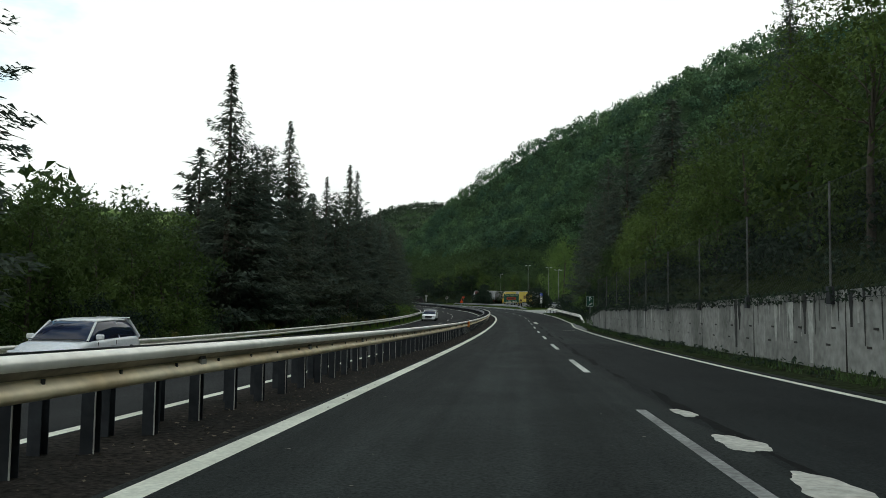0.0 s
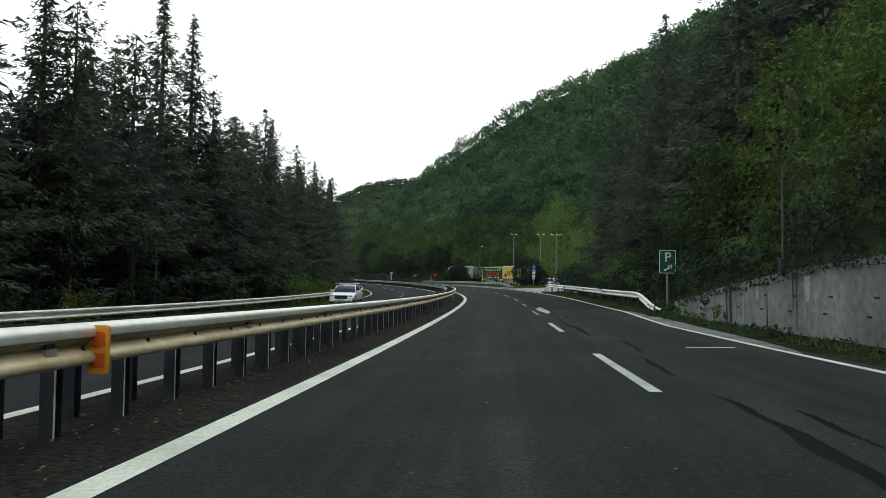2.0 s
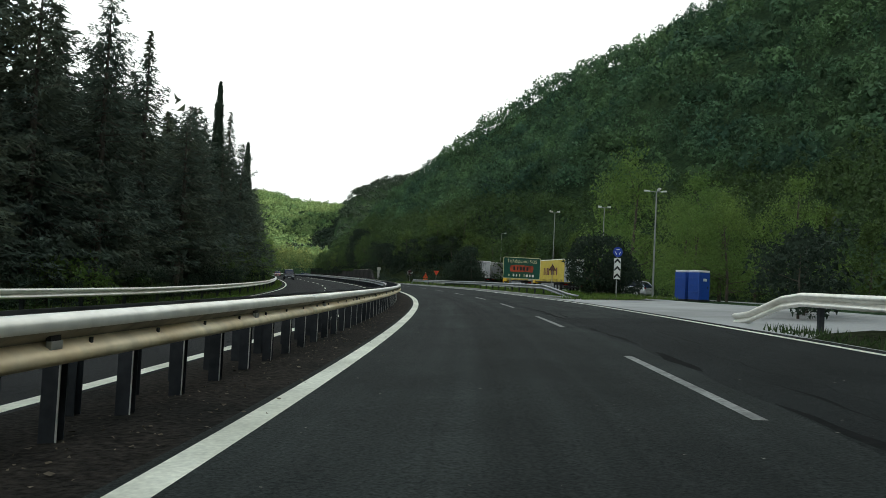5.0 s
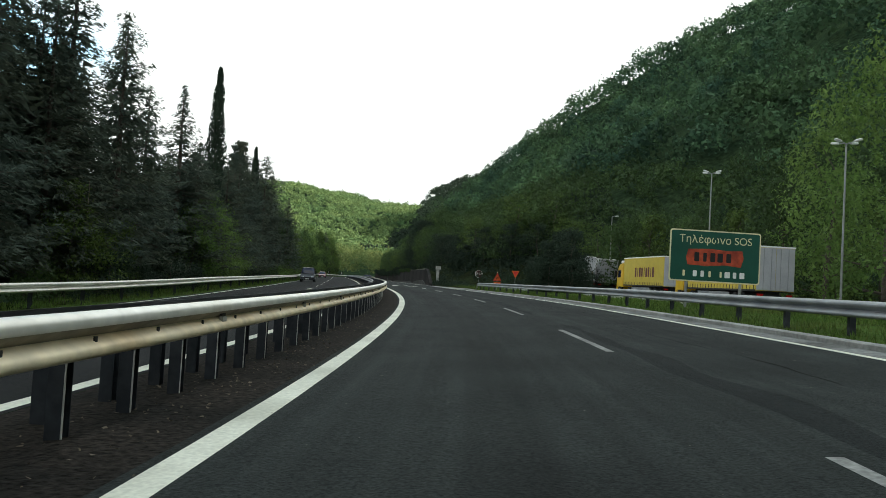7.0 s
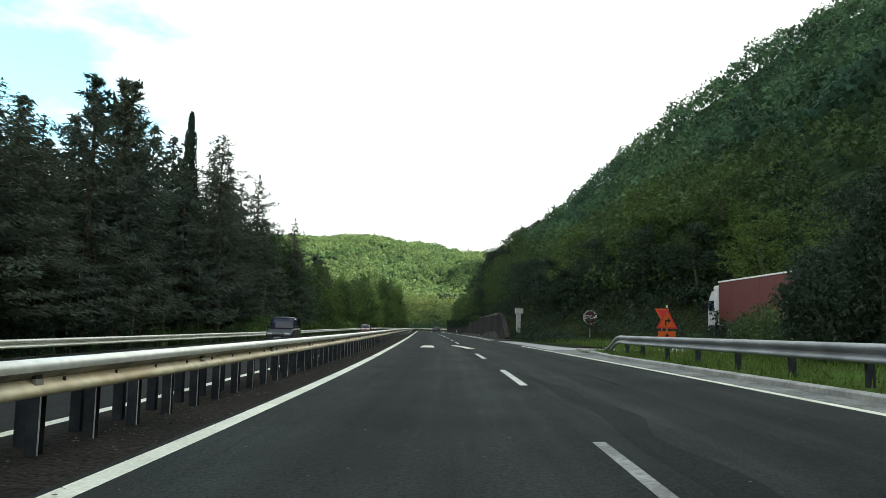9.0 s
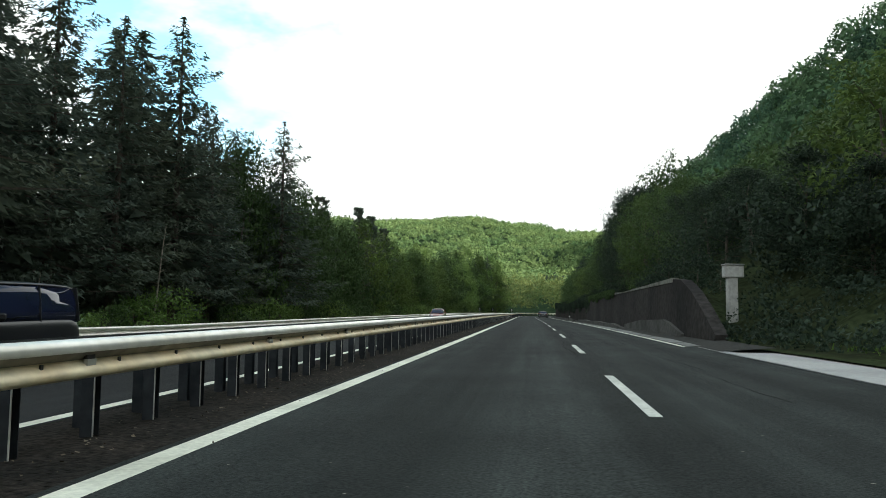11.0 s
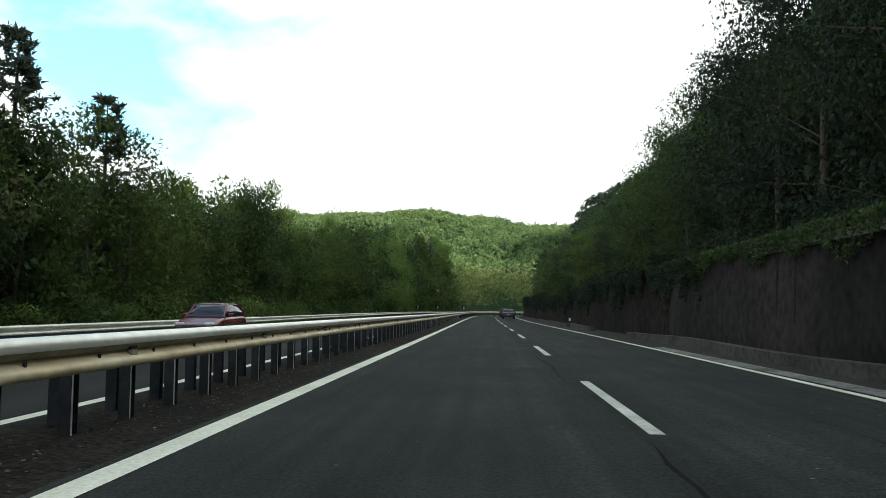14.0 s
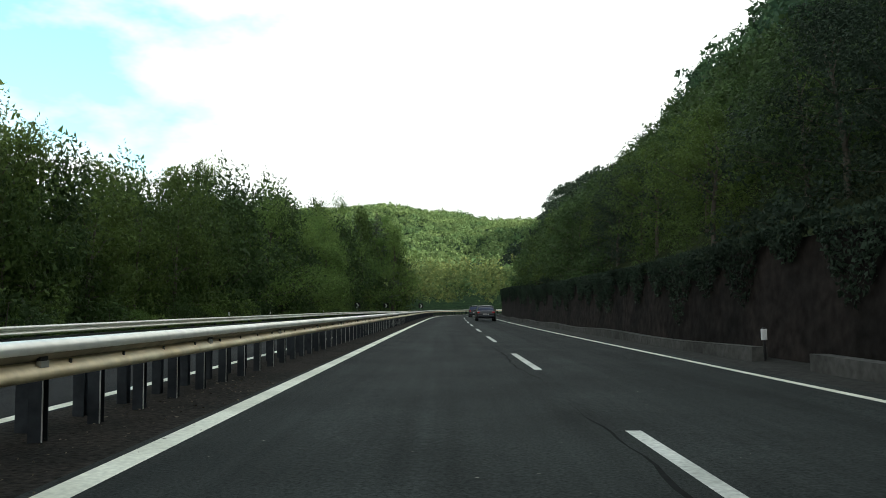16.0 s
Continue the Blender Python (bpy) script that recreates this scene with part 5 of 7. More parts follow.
for s, u, k in ((130.5, 12.0, 1.1), (133, 13.4, 1.35), (136, 15.0, 1.4)):
    plant("shrub", SHRUBS[2], s, u, k, "dark shrub at the parking area's corner", "shrub", "", 47 * k)
for s, u, k in ((101, -14.2, 1.3), (104.5, -14.5, 1.6), (108, -14.3, 1.4), (118, -14.4, 1.5), (122, -14.2, 1.1), (139, -14.4, 1.2)):
    plant("shrub", SHRUBS[1], s, u, k, "light green leafy shrub at the wood's edge", "shrub", "shrubs along the verge", 60 * k)


def tufts(name, s0, s1, u0, u1, n, h, seed, mat, label, up=0.0):
    """Blades of grass and weeds on a strip of verge."""
    rng = np.random.RandomState(seed)
    s, u = rng.uniform(s0, s1, n), rng.uniform(u0, u1, n)
    clump = np.sin(s * 1.7) * np.cos(u * 3.1 + s * 0.6) + rng.normal(0, 0.5, n) > -0.3
    s, u = s[clump], u[clump]
    n = len(s)
    p = at(s, u, up)
    a = rng.uniform(0, 6.283, n)
    hh = h * rng.uniform(0.4, 1.3, n)
    w = np.stack([np.cos(a), np.sin(a), np.zeros(n)], 1) * (0.012 + 0.05 * hh)[:, None]
    lean = rng.normal(0, 0.35, (n, 3)) * hh[:, None]
    lean[:, 2] = hh
    q = np.stack([p - w, p + w, p + lean], 1)
    return tagged(new(name, leaf_mesh(name, q, mat)), label, "grass", kind="stuff")


tufts("grass", 148, 228, 8.5, 14.5, 40000, 0.2, 91, M_GRASS, "bright green grass on the island beside the road")
tufts("grass", 0, 500, -13.8, -10.9, 60000, 0.17, 92, M_GRASS, "grass and weeds along the far verge")
tufts("grass", 0, 124, 8.1, 8.85, 9000, 0.16, 93, M_LEAF, "weeds along the wall's foot", 0.02)
tufts("grass", 230, 262, 11.0, 20.0, 5000, 0.4, 94, M_GRASS, "rough grass at the junction")


def ivy(s0, s1, face, top, hang, n, seed, mat, label):
    """Leaves that hang over a wall's top, in tongues of uneven length."""
    rng = np.random.RandomState(seed)
    s = rng.uniform(s0, s1, n)
    reach = np.maximum(0, 0.25 + hang * (0.5 + 0.5 * np.sin(s * 0.9) * np.cos(s * 0.37 + 1) + 0.35 * np.sin(s * 2.7)))
    down = reach * rng.uniform(0, 1, n) ** 1.4
    p = at(s, face - rng.uniform(0.02, 0.28, n) * (1 - 0.4 * down / (reach + 0.01)), top(s) + 0.25 - down)
    L = rng.uniform(0.05, 0.12, n)
    q = kite(p, rng.normal(0, 1, (n, 3)) - np.array([0, 0, 1.0]), rng.normal(0, 0.6, (n, 3)) + np.array([-1, 0, 0.4]), L, L * 0.7)
    return tagged(new("creeper", leaf_mesh("creeper", q, mat)), label, "creeper", kind="stuff")


ivy(-8, 73, 8.9, lambda s: np.interp(s, [-20, 45, 60, 68, 74], [1.68, 1.74, 1.7, 1.15, 0.6]) - 0.2, 0.05, 5000, 97, M_LEAF_DARK, "dark creeper that frays over the wall's top")
ivy(297, 326, 8.88, top_2, 0.45, 9000, 95, M_LEAF, "green creeper along the dark wall's top")
ivy(322, 464, 8.88, top_2, 1.3, 80000, 96, M_LEAF_DARK, "dark creeper that hangs down the wall")

# ---- road surface: patches, seams, arrows ----
def blot(name, s, u, ls, lu, seed, mat, label, up=0.005):
    rng = np.random.RandomState(seed)
    n = 40
    a = np.linspace(0, 2 * math.pi, n, endpoint=False)
    r = 1 + 0.1 * np.sin(3 * a + seed) + 0.07 * np.sin(7 * a + 2 * seed) + rng.uniform(-0.05, 0.05, n)
    v = at(s + ls * r * np.cos(a), u + lu * r * np.sin(a) + 0.15 * lu * np.sin(2.2 * np.cos(a) + seed), up)
    return tagged(new(name, mesh_of(name, v, [tuple(range(n))], mat)), label, "road patch", kind="structure")


blot("pale_patch", 5.2, 4.33, 0.55, 0.2, 1, M_CHIP, "pale filler patch on the asphalt")
blot("pale_patch", 7.1, 4.3, 0.5, 0.19, 2, M_CHIP, "pale filler patch on the asphalt")
blot("pale_patch", 9.4, 4.32, 0.42, 0.11, 3, M_CHIP, "pale filler patch on the asphalt")
blot("pale_patch", 82.0, 4.4, 3.4, 0.22, 4, M_CHIP, "long pale filler patch beside the lane dashes")
blot("pale_patch", 85.6, 4.45, 1.0, 0.16, 6, M_CHIP, "pale filler patch beside the lane dashes")
for n0, n1 in ((131, 168), (172, 214), (268, 296)):
    left = lambda s: 4.15 + 0.08 * np.sin(s / 2.9) + 0.05 * np.sin(s * 1.3)
    right = lambda s, a=n0, b=n1: left(s) + 0.03 + 0.42 * np.clip(np.sin((s - a) / (b - a) * math.pi), 0, 1) ** 0.5 + 0.07 * np.sin(s * 1.7) + 0.05 * np.sin(s / 1.9)
    tagged(sweep("resurfaced_strip", n0, n1, [(left, 0.0012), (right, 0.0012)], M_ASPHALT_NEW, 0.5, lanes=True), "darker mended strip of asphalt beside the lane dashes", "road patch", kind="structure")
# broken tar seams: ragged lengths with gaps
srng = np.random.RandomState(77)
for s0, s1, u, w in ((-20, 135, 4.42, 0.11), (40, 135, 4.75, 0.06), (255, 420, 3.62, 0.03), (120, 330, 5.6, 0.025)):
    pos = s0
    while pos < s1:
        ln = srng.uniform(2.5, 11)
        ph = srng.uniform(0, 6, 4)
        cen = lambda s, u=u, ph=ph: u + 0.06 * np.sin(s / 3.1 + ph[0]) + 0.05 * np.sin(s / 1.1 + ph[1]) + 0.02 * np.sin(s * 4.3 + ph[2])
        half = lambda s, w=w, ph=ph, p=pos, n=ln: w * (0.55 + 0.25 * np.sin(s / 1.7 + ph[2]) + 0.2 * np.sin(s * 2.9 + ph[3])) * np.clip(np.sin(np.clip((s - p) / n, 0.01, 0.99) * math.pi) * 2.5, 0.05, 1)
        tagged(sweep("tar_seam", pos, pos + ln, [(lambda s, c=cen, h=half: c(s) - h(s), 0.002), (lambda s, c=cen, h=half: c(s) + h(s), 0.002)], M_TAR, 0.35), "dark ragged tar seam along the lane", "road patch", kind="structure")
        pos += ln + srng.uniform(0.0, 5.0) * (1 if w > 0.1 else 3)
rng = np.random.RandomState(31)
for k in range(11):
    s0, u0 = rng.uniform(0, 420), rng.uniform(4.5, 7.0)
    ln, dr = rng.uniform(1.5, 7), rng.uniform(-0.5, 0.5)
    ph = rng.uniform(0, 6)
    cu = lambda s, s0=s0, u0=u0, ln=ln, dr=dr, ph=ph: u0 + dr * (s - s0) / ln + 0.06 * np.sin(s * 3 + ph) + 0.03 * np.sin(s * 8)
    hw = lambda s, s0=s0, ln=ln: 0.011 * np.sin(np.clip((s - s0) / ln, 0.03, 0.97) * math.pi)
    tagged(sweep("crack", s0, s0 + ln, [(lambda s, c=cu, h=hw: c(s) - h(s), 0.0025), (lambda s, c=cu, h=hw: c(s) + h(s), 0.0025)], M_TAR, 0.25), "fine dark crack in the asphalt", "road patch", kind="structure")


def paint_poly(name, pts, label, mat=M_PAINT):
    v = at(np.array([p[0] for p in pts]), np.array([p[1] for p in pts]), 0.0045)
    return tagged(new(name, mesh_of(name, v, [tuple(range(len(pts)))], mat)), label, "road marking", kind="structure")


paint_poly("bar_marking", [(59.28, 5.75), (59.28, 6.68), (59.45, 6.68), (59.45, 5.75)], "short white bar across the outer lane")
# worn arrow heads and the give-way apron at the junction
paint_poly("arrow_marking", [(235.4, 1.45), (235.4, 2.25), (239.6, 2.15), (239.6, 1.65)], "white road arrow, blunt and worn")
paint_poly("arrow_marking", [(233.6, 3.95), (233.8, 4.25), (240.5, 3.55), (240.5, 3.2)], "white road arrow, blunt and worn")
tagged(sweep("apron", 231, 262, [(lambda s: U_RIGHT(s) + 0.4, 0.004), (lambda s: np.interp(s, [231, 240, 262], [9.7, 8.5, 7.9]), 0.004)], M_LOT, 2.0), "pale concrete apron at the junction", "apron", kind="structure")
rng = np.random.RandomState(8)
v, f = [], []
for k in range(9000):
    s, u = rng.uniform(0, 352), rng.normal(-0.8, 0.32)
    p = at(s, u, 0.012)
    r, a = rng.uniform(0.008, 0.012) + 0.022 * rng.rand() ** 3, rng.uniform(0, 6)
    i = len(v)
    v += [p + np.array([r * math.cos(a + q), r * math.sin(a + q) * 0.6, rng.uniform(0, 0.02)]) for q in (0, 1.7, 3.3, 4.8)]
    f.append((i, i + 1, i + 2, i + 3))
M_LITTER = material("dry_litter", (0.15, 0.125, 0.09), 0.9, vary=0.4, grain=20, patch=3, bump=0, tint=(0.07, 0.055, 0.035), rand="island")
tagged(new("leaf_litter", mesh_of("leaf_litter", v, f, M_LITTER)), "dry leaves and grit under the median barrier", "litter", kind="stuff")
v, f = [], []
for k in range(2600):
    s, u = rng.uniform(2, 352), rng.choice([rng.uniform(0.3, 3.6), rng.uniform(4.2, 7.2)])
    p = at(s, u, 0.006)
    r, a = rng.uniform(0.005, 0.008) + 0.016 * rng.rand() ** 3, rng.uniform(0, 6)
    i = len(v)
    v += [p + np.array([r * math.cos(a + q), r * math.sin(a + q) * 0.5, 0]) for q in (0, 1.7, 3.3, 4.8)]
    f.append((i, i + 1, i + 2, i + 3))
M_SPECK = material("pale_grit", (0.25, 0.24, 0.2), 0.9, vary=0.3, grain=20, patch=3, bump=0, rand="island")
tagged(new("grit", mesh_of("grit", v, f, M_SPECK)), "pale grit and leaf scraps scattered on the asphalt", "grit", kind="stuff")

# ---- wall details ----
M_STREAK = material("lime_streaks", (0.4, 0.415, 0.385), 0.9, vary=0.3, grain=8, patch=2, bump=0.1, tint=(0.3, 0.3, 0.28))
M_SOOT = material("dark_streaks", (0.045, 0.046, 0.044), 0.9, vary=0.3, grain=8, patch=2, bump=0.1)


M_DRIP = material("black_run_off", (0.024, 0.023, 0.022), 0.9, vary=0.4, grain=8, patch=2, bump=0.1, spec=0.05)


def streak(s, u, top, length, width, mat, label, lean=0.0):
    """A stain that runs down a wall, with a wavering edge."""
    rng = np.random.RandomState(int(s * 100) % 9973)
    n = 7
    zs = np.linspace(0, 1, n)
    w = width * (1 - 0.55 * zs) * (1 + rng.uniform(-0.3, 0.3, n))
    v = [at(s - w[i] / 2, u, top - length * zs[i]) for i in range(n)] + [at(s + w[i] / 2, u, top - length * zs[i]) for i in range(n)]
    return tagged(new("stain", mesh_of("stain", v, [(i, i + 1, n + i + 1, n + i) for i in range(n - 1)], mat)), label, "stain", kind="structure")


rng = np.random.RandomState(14)
wall_top = lambda s: float(np.interp(s, [-20, 45, 60, 68, 74], [1.68, 1.74, 1.7, 1.15, 0.6]))
for s in np.arange(8, 69, 0.3):
    ss = s + rng.uniform(-0.15, 0.15)
    busy = 0.5 + 0.5 * math.sin(ss / 2.6 + 1.2 * math.sin(ss / 7.0))
    if rng.rand() > 0.12 + 0.6 * busy:
        continue
    pale = rng.rand() < 0.45
    thin = rng.rand() < 0.8
    streak(ss, 8.846 if pale else 8.8435, wall_top(ss) - rng.uniform(0.0, 0.3 if pale else 0.02), rng.uniform(0.4, 1.45), rng.uniform(0.025, 0.09) if thin else rng.uniform(0.12, 0.4), M_STREAK if pale else M_SOOT, "pale lime stain down the wall" if pale else "dark damp stain down the wall")
hole = mesh_of("weep_hole", *block(0.02, 0.2, 0.045), M_HOLE)
for i, s in enumerate(np.arange(9, 68, 1.9)):
    for up in (0.95, 0.6):
        o = new("weep_hole", hole)
        o.matrix_basis = stand(s + 0.3 * (up < 0.8), 8.85, up)
        tagged(o, "dark weep hole in the concrete wall", "weep hole", kind="structure")
seam = mesh_of("wall_joint", *block(0.02, 0.03, 1.7), M_HOLE)
for s in np.arange(10, 66, 6.0):
    o = new("wall_joint", seam)
    o.matrix_basis = stand(s, 8.85, 0.8)
    tagged(o, "open joint between wall panels", "wall joint", kind="structure")
for s in np.arange(272, 350, 1.7):
    ss = s + rng.uniform(-0.6, 0.6)
    pale = rng.rand() < 0.06
    top = float(top_2(ss)) - 0.05
    ln = rng.uniform(0.3, 1.1) if pale else rng.uniform(0.5, 1.7)
    w = rng.uniform(0.06, 0.2)
    n = 6
    zs = np.linspace(0, 1, n)
    wob = w * (1 - 0.5 * zs) * (1 + rng.uniform(-0.3, 0.3, n))
    face = lambda up: 8.75 + 0.15 * (up + 0.6) / (top + 0.65) - 0.006
    v = [at(ss - wob[i] / 2, face(top - ln * zs[i]), top - ln * zs[i]) for i in range(n)] + [at(ss + wob[i] / 2, face(top - ln * zs[i]), top - ln * zs[i]) for i in range(n)]
    tagged(new("stain", mesh_of("stain", v, [(i, i + 1, n + i + 1, n + i) for i in range(n - 1)], M_GUTTER if pale else M_DRIP)), "dark run-off stain down the weathered wall", "stain", kind="structure")


# ---- fence of tall posts and wire mesh on the first wall ----
M_FENCE_POST = material("dull_fence_post", (0.13, 0.135, 0.13), 0.6, 0.2, vary=0.3, grain=9, patch=2, bump=0.1)


def mesh_fence(s0, s1, u, step, base, top):
    root = tagged(new("wire_fence"), "tall wire mesh fence on thin steel posts above the wall", "fence")
    pm = bpy.data.meshes.new("post")
    bm = tube_bm(0.024, top - base, 0, 0, (top + base) / 2, sides=8)
    bm.to_mesh(pm)
    bm.free()
    pm.materials.append(M_FENCE_POST)
    km = mesh_of("bracket", *block(0.1, 0.2, 0.36), M_STEEL_DARK)
    for s in np.arange(s0, s1 + 0.1, step):
        o = new("post", pm)
        o.parent = root
        o.matrix_basis = stand(s, u, 0)
        k = new("bracket", km)
        k.parent = root
        k.matrix_basis = stand(s, u + 0.01, base + 0.14)
    # netting: thin crossing wires, panel by panel
    for s in np.arange(s0, s1 - 0.1, step):
        v, f = [], []

        def wire(a, b, t=0.006):
            i = len(v)
            pa, pb = at(a[0], u, a[1]), at(b[0], u, b[1])
            for p in (pa, pb):
                v.append(p + np.array([0, 0, t])), v.append(p - np.array([0, 0, t])), v.append(p + np.array([t, 0, 0]))
            f.extend([(i, i + 1, i + 4, i + 3), (i + 1, i + 2, i + 5, i + 4), (i + 2, i, i + 3, i + 5)])
        h = top - base - 0.1
        for q in np.arange(-h, step, 0.12):
            for way in (1, -1):
                a0, a1 = max(q, 0), min(q + h, step)
                if a1 - a0 < 0.05:
                    continue
                z = lambda a: base + 0.05 + ((a - q) if way > 0 else h - (a - q))
                wire((s + a0, z(a0)), (s + a1, z(a1)), 0.002)
        for zz in (base + 0.06, top - 0.06):
            wire((s, zz), (s + step, zz), 0.005)
        o = new("netting", mesh_of("netting", v, f, M_STEEL_DARK))
        o.parent = root
    return root


mesh_fence(5.04, 62.9, 8.79, 5.78, 1.48, 3.98)


# ---- signs ----
M_SIGN_GREEN = plain("sign_green", (0.008, 0.075, 0.05), 0.5)
M_SIGN_WHITE = plain("sign_white", (0.75, 0.76, 0.74), 0.5)
M_SIGN_BLUE = plain("sign_blue", (0.02, 0.06, 0.42), 0.45)
M_SIGN_RED = plain("sign_red", (0.5, 0.03, 0.03), 0.5)
M_SIGN_MAROON = plain("sign_maroon", (0.055, 0.012, 0.015), 0.55)
M_SIGN_BROWN = plain("sign_brown", (0.11, 0.06, 0.04), 0.6)
M_SIGN_ORANGE = plain("sign_orange", (0.58, 0.1, 0.015), 0.5)
M_SIGN_CREAM = plain("sign_cream", (0.7, 0.66, 0.4), 0.5)
M_DAUB = material("red_paint_daub", (0.42, 0.07, 0.03), 0.6, vary=0.4, grain=5, patch=1.5, bump=0, tint=(0.2, 0.03, 0.02))
M_BLACK = plain("matt_black", (0.012, 0.012, 0.013), 0.6)
M_POLE = plain("pole_grey", (0.28, 0.29, 0.29), 0.45, 0.5)


def plate_bm(w, h, t=0.02, r=0.06, z=0.0, y=0.0, x=0.0):
    """An upright plate with rounded corners, facing -y."""
    bm = bmesh.new()
    pts = []
    for cx, cz, a0 in ((w / 2 - r, h / 2 - r, 0), (-w / 2 + r, h / 2 - r, 90), (-w / 2 + r, -h / 2 + r, 180), (w / 2 - r, -h / 2 + r, 270)):
        for k in range(5):
            a = radians(a0 + k * 22.5)
            pts.append((x + cx + r * math.cos(a), z + cz + r * math.sin(a)))
    front = [bm.verts.new((px, y - t / 2, pz)) for px, pz in pts]
    back = [bm.verts.new((px, y + t / 2, pz)) for px, pz in pts]
    bm.faces.new(front)
    bm.faces.new(back[::-1])
    n = len(pts)
    for i in range(n):
        bm.faces.new((front[i], back[i], back[(i + 1) % n], front[(i + 1) % n]))
    bmesh.ops.recalc_face_normals(bm, faces=bm.faces)
    return bm


def poly_bm(pts, t=0.02, y=0.0):
    """An upright plate of any outline (x, z), facing -y."""
    bm = bmesh.new()
    front = [bm.verts.new((px, y - t / 2, pz)) for px, pz in pts]
    back = [bm.verts.new((px, y + t / 2, pz)) for px, pz in pts]
    bm.faces.new(front)
    bm.faces.new(back[::-1])
    n = len(pts)
    for i in range(n):
        bm.faces.new((front[i], back[i], back[(i + 1) % n], front[(i + 1) % n]))
    bmesh.ops.recalc_face_normals(bm, faces=bm.faces)
    return bm


def lettering(text, size, x, y, z, mat, parent, name="lettering", align="CENTER"):
    cu = bpy.data.curves.new(name, "FONT")
    cu.body, cu.size, cu.align_x, cu.align_y, cu.extrude = text, size, align, "CENTER", 0.002
    cu.materials.append(mat)
    ob = new(name, cu)
    ob.parent = parent
    ob.matrix_basis = pose(x, y, z, 90, 0, 0)
    return ob


def regular(n, r, z=0.0, turn=0.0):
    return [(r * math.cos(radians(turn + 360 * k / n)), z + r * math.sin(radians(turn + 360 * k / n))) for k in range(n)]


# parking sign
sign = tagged(new("parking_sign"), "green parking sign with a white letter and arrow", "road sign")
sign.matrix_basis = stand(79.5, 9.75, -0.08, 3) @ Matrix.Scale(0.91, 4)
part("post", tube_bm(0.045, 2.6, 0, 0.04, 1.0), M_POLE, sign)
part("border", plate_bm(0.8, 1.14, 0.02, 0.06, 2.55), M_SIGN_WHITE, sign)
part("panel", plate_bm(0.75, 1.09, 0.02, 0.05, 2.55, -0.006), M_SIGN_GREEN, sign)
lettering("P", 0.66, 0, -0.02, 2.75, M_SIGN_WHITE, sign, "letter")
part("arrow", poly_bm([(-0.2, 2.14), (0.06, 2.3), (0.0, 2.37), (0.24, 2.42), (0.18, 2.2), (0.12, 2.25), (-0.15, 2.08)], 0.004, -0.02), M_SIGN_WHITE, sign)

# emergency telephone board
sos = tagged(new("information_board"), "large green board with a telephone notice, daubed with red paint", "road sign")
sos.matrix_basis = stand(179.2, 12.25, -0.63, 2)
for x in (-1.1, 1.1):
    part("post", tube_bm(0.06, 3.8, x, 0.07, 1.8), M_POLE, sos)
part("border", plate_bm(3.7, 2.05, 0.03, 0.1, 2.72), M_SIGN_CREAM, sos)
part("panel", plate_bm(3.6, 1.95, 0.03, 0.08, 2.72, -0.006), M_SIGN_GREEN, sos)
lettering("Τηλέφωνο SOS", 0.42, 0, -0.026, 3.36, M_SIGN_CREAM, sos)
part("paint_daub", poly_bm([(-1.12, 2.36), (-1.18, 2.66), (-1.1, 2.98), (-0.2, 3.02), (0.5, 2.97), (1.1, 3.0), (1.16, 2.7), (1.06, 2.34), (0.4, 2.4), (-0.3, 2.33)], 0.004, -0.026), M_DAUB, sos, "orange-red paint daub over the number")
for k, (x, w) in enumerate(((-0.75, 0.2), (-0.42, 0.14), (-0.1, 0.2), (0.2, 0.22), (0.55, 0.2))):
    part("bar", plate_bm(w, 0.36, 0.004, 0.04, 2.68, -0.032, x), M_BLACK, sos, "black bar over the number")
for x, w in ((-1.25, 0.1), (-0.8, 0.16), (-0.5, 0.14), (-0.2, 0.1), (0.25, 0.08), (0.52, 0.22), (0.82, 0.14), (1.12, 0.2)):
    part("bar", plate_bm(w, 0.24, 0.004, 0.04, 2.02, -0.028, x), M_SIGN_WHITE if w > 0.12 else M_SIGN_CREAM, sos, "worn white bar of lettering")

# blue round sign over a chevron panel
keep = tagged(new("island_sign"), "round blue sign over a white chevron panel at the island's tip", "road sign")
keep.matrix_basis = stand(155.5, 13.2, 0.38, 4)
part("post", tube_bm(0.04, 3.4, 0, 0.04, 0.9), M_POLE, keep)
part("disc", poly_bm(regular(28, 0.32, 2.5), 0.02, 0), M_SIGN_BLUE, keep, "blue disc")
for a in (90, 210, 330):
    part("arrow", poly_bm([(0.17 * math.cos(radians(a + d)) * k, 2.5 + 0.17 * math.sin(radians(a + d)) * k) for d, k in ((-42, 1), (-30, 1.25), (0, 1.05), (30, 1.25), (42, 1), (0, 0.72))], 0.004, -0.013), M_SIGN_WHITE, keep)
part("panel", plate_bm(0.44, 1.35, 0.02, 0.03, 1.42), M_SIGN_WHITE, keep)
for z in (0.95, 1.42, 1.9):
    part("chevron", poly_bm([(-0.2, z - 0.18), (0, z + 0.02), (0.2, z - 0.18), (0.2, z - 0.02), (0, z + 0.18), (-0.2, z - 0.02)], 0.004, -0.013), M_BLACK, keep)

# stop sign, give-way sign, roadworks triangle
stop = tagged(new("stop_sign"), "octagonal red stop sign on a grey post", "road sign")
stop.matrix_basis = stand(257, 14.9, -0.75, 8) @ Matrix.Scale(1.22, 4)
part("post", tube_bm(0.04, 2.7, 0, 0.04, 1.05), M_POLE, stop)
part("rim", poly_bm(regular(8, 0.48, 2.3, 22.5), 0.02, 0), M_SIGN_WHITE, stop)
part("panel", poly_bm(regular(8, 0.445, 2.3, 22.5), 0.02, -0.005), M_SIGN_MAROON, stop)
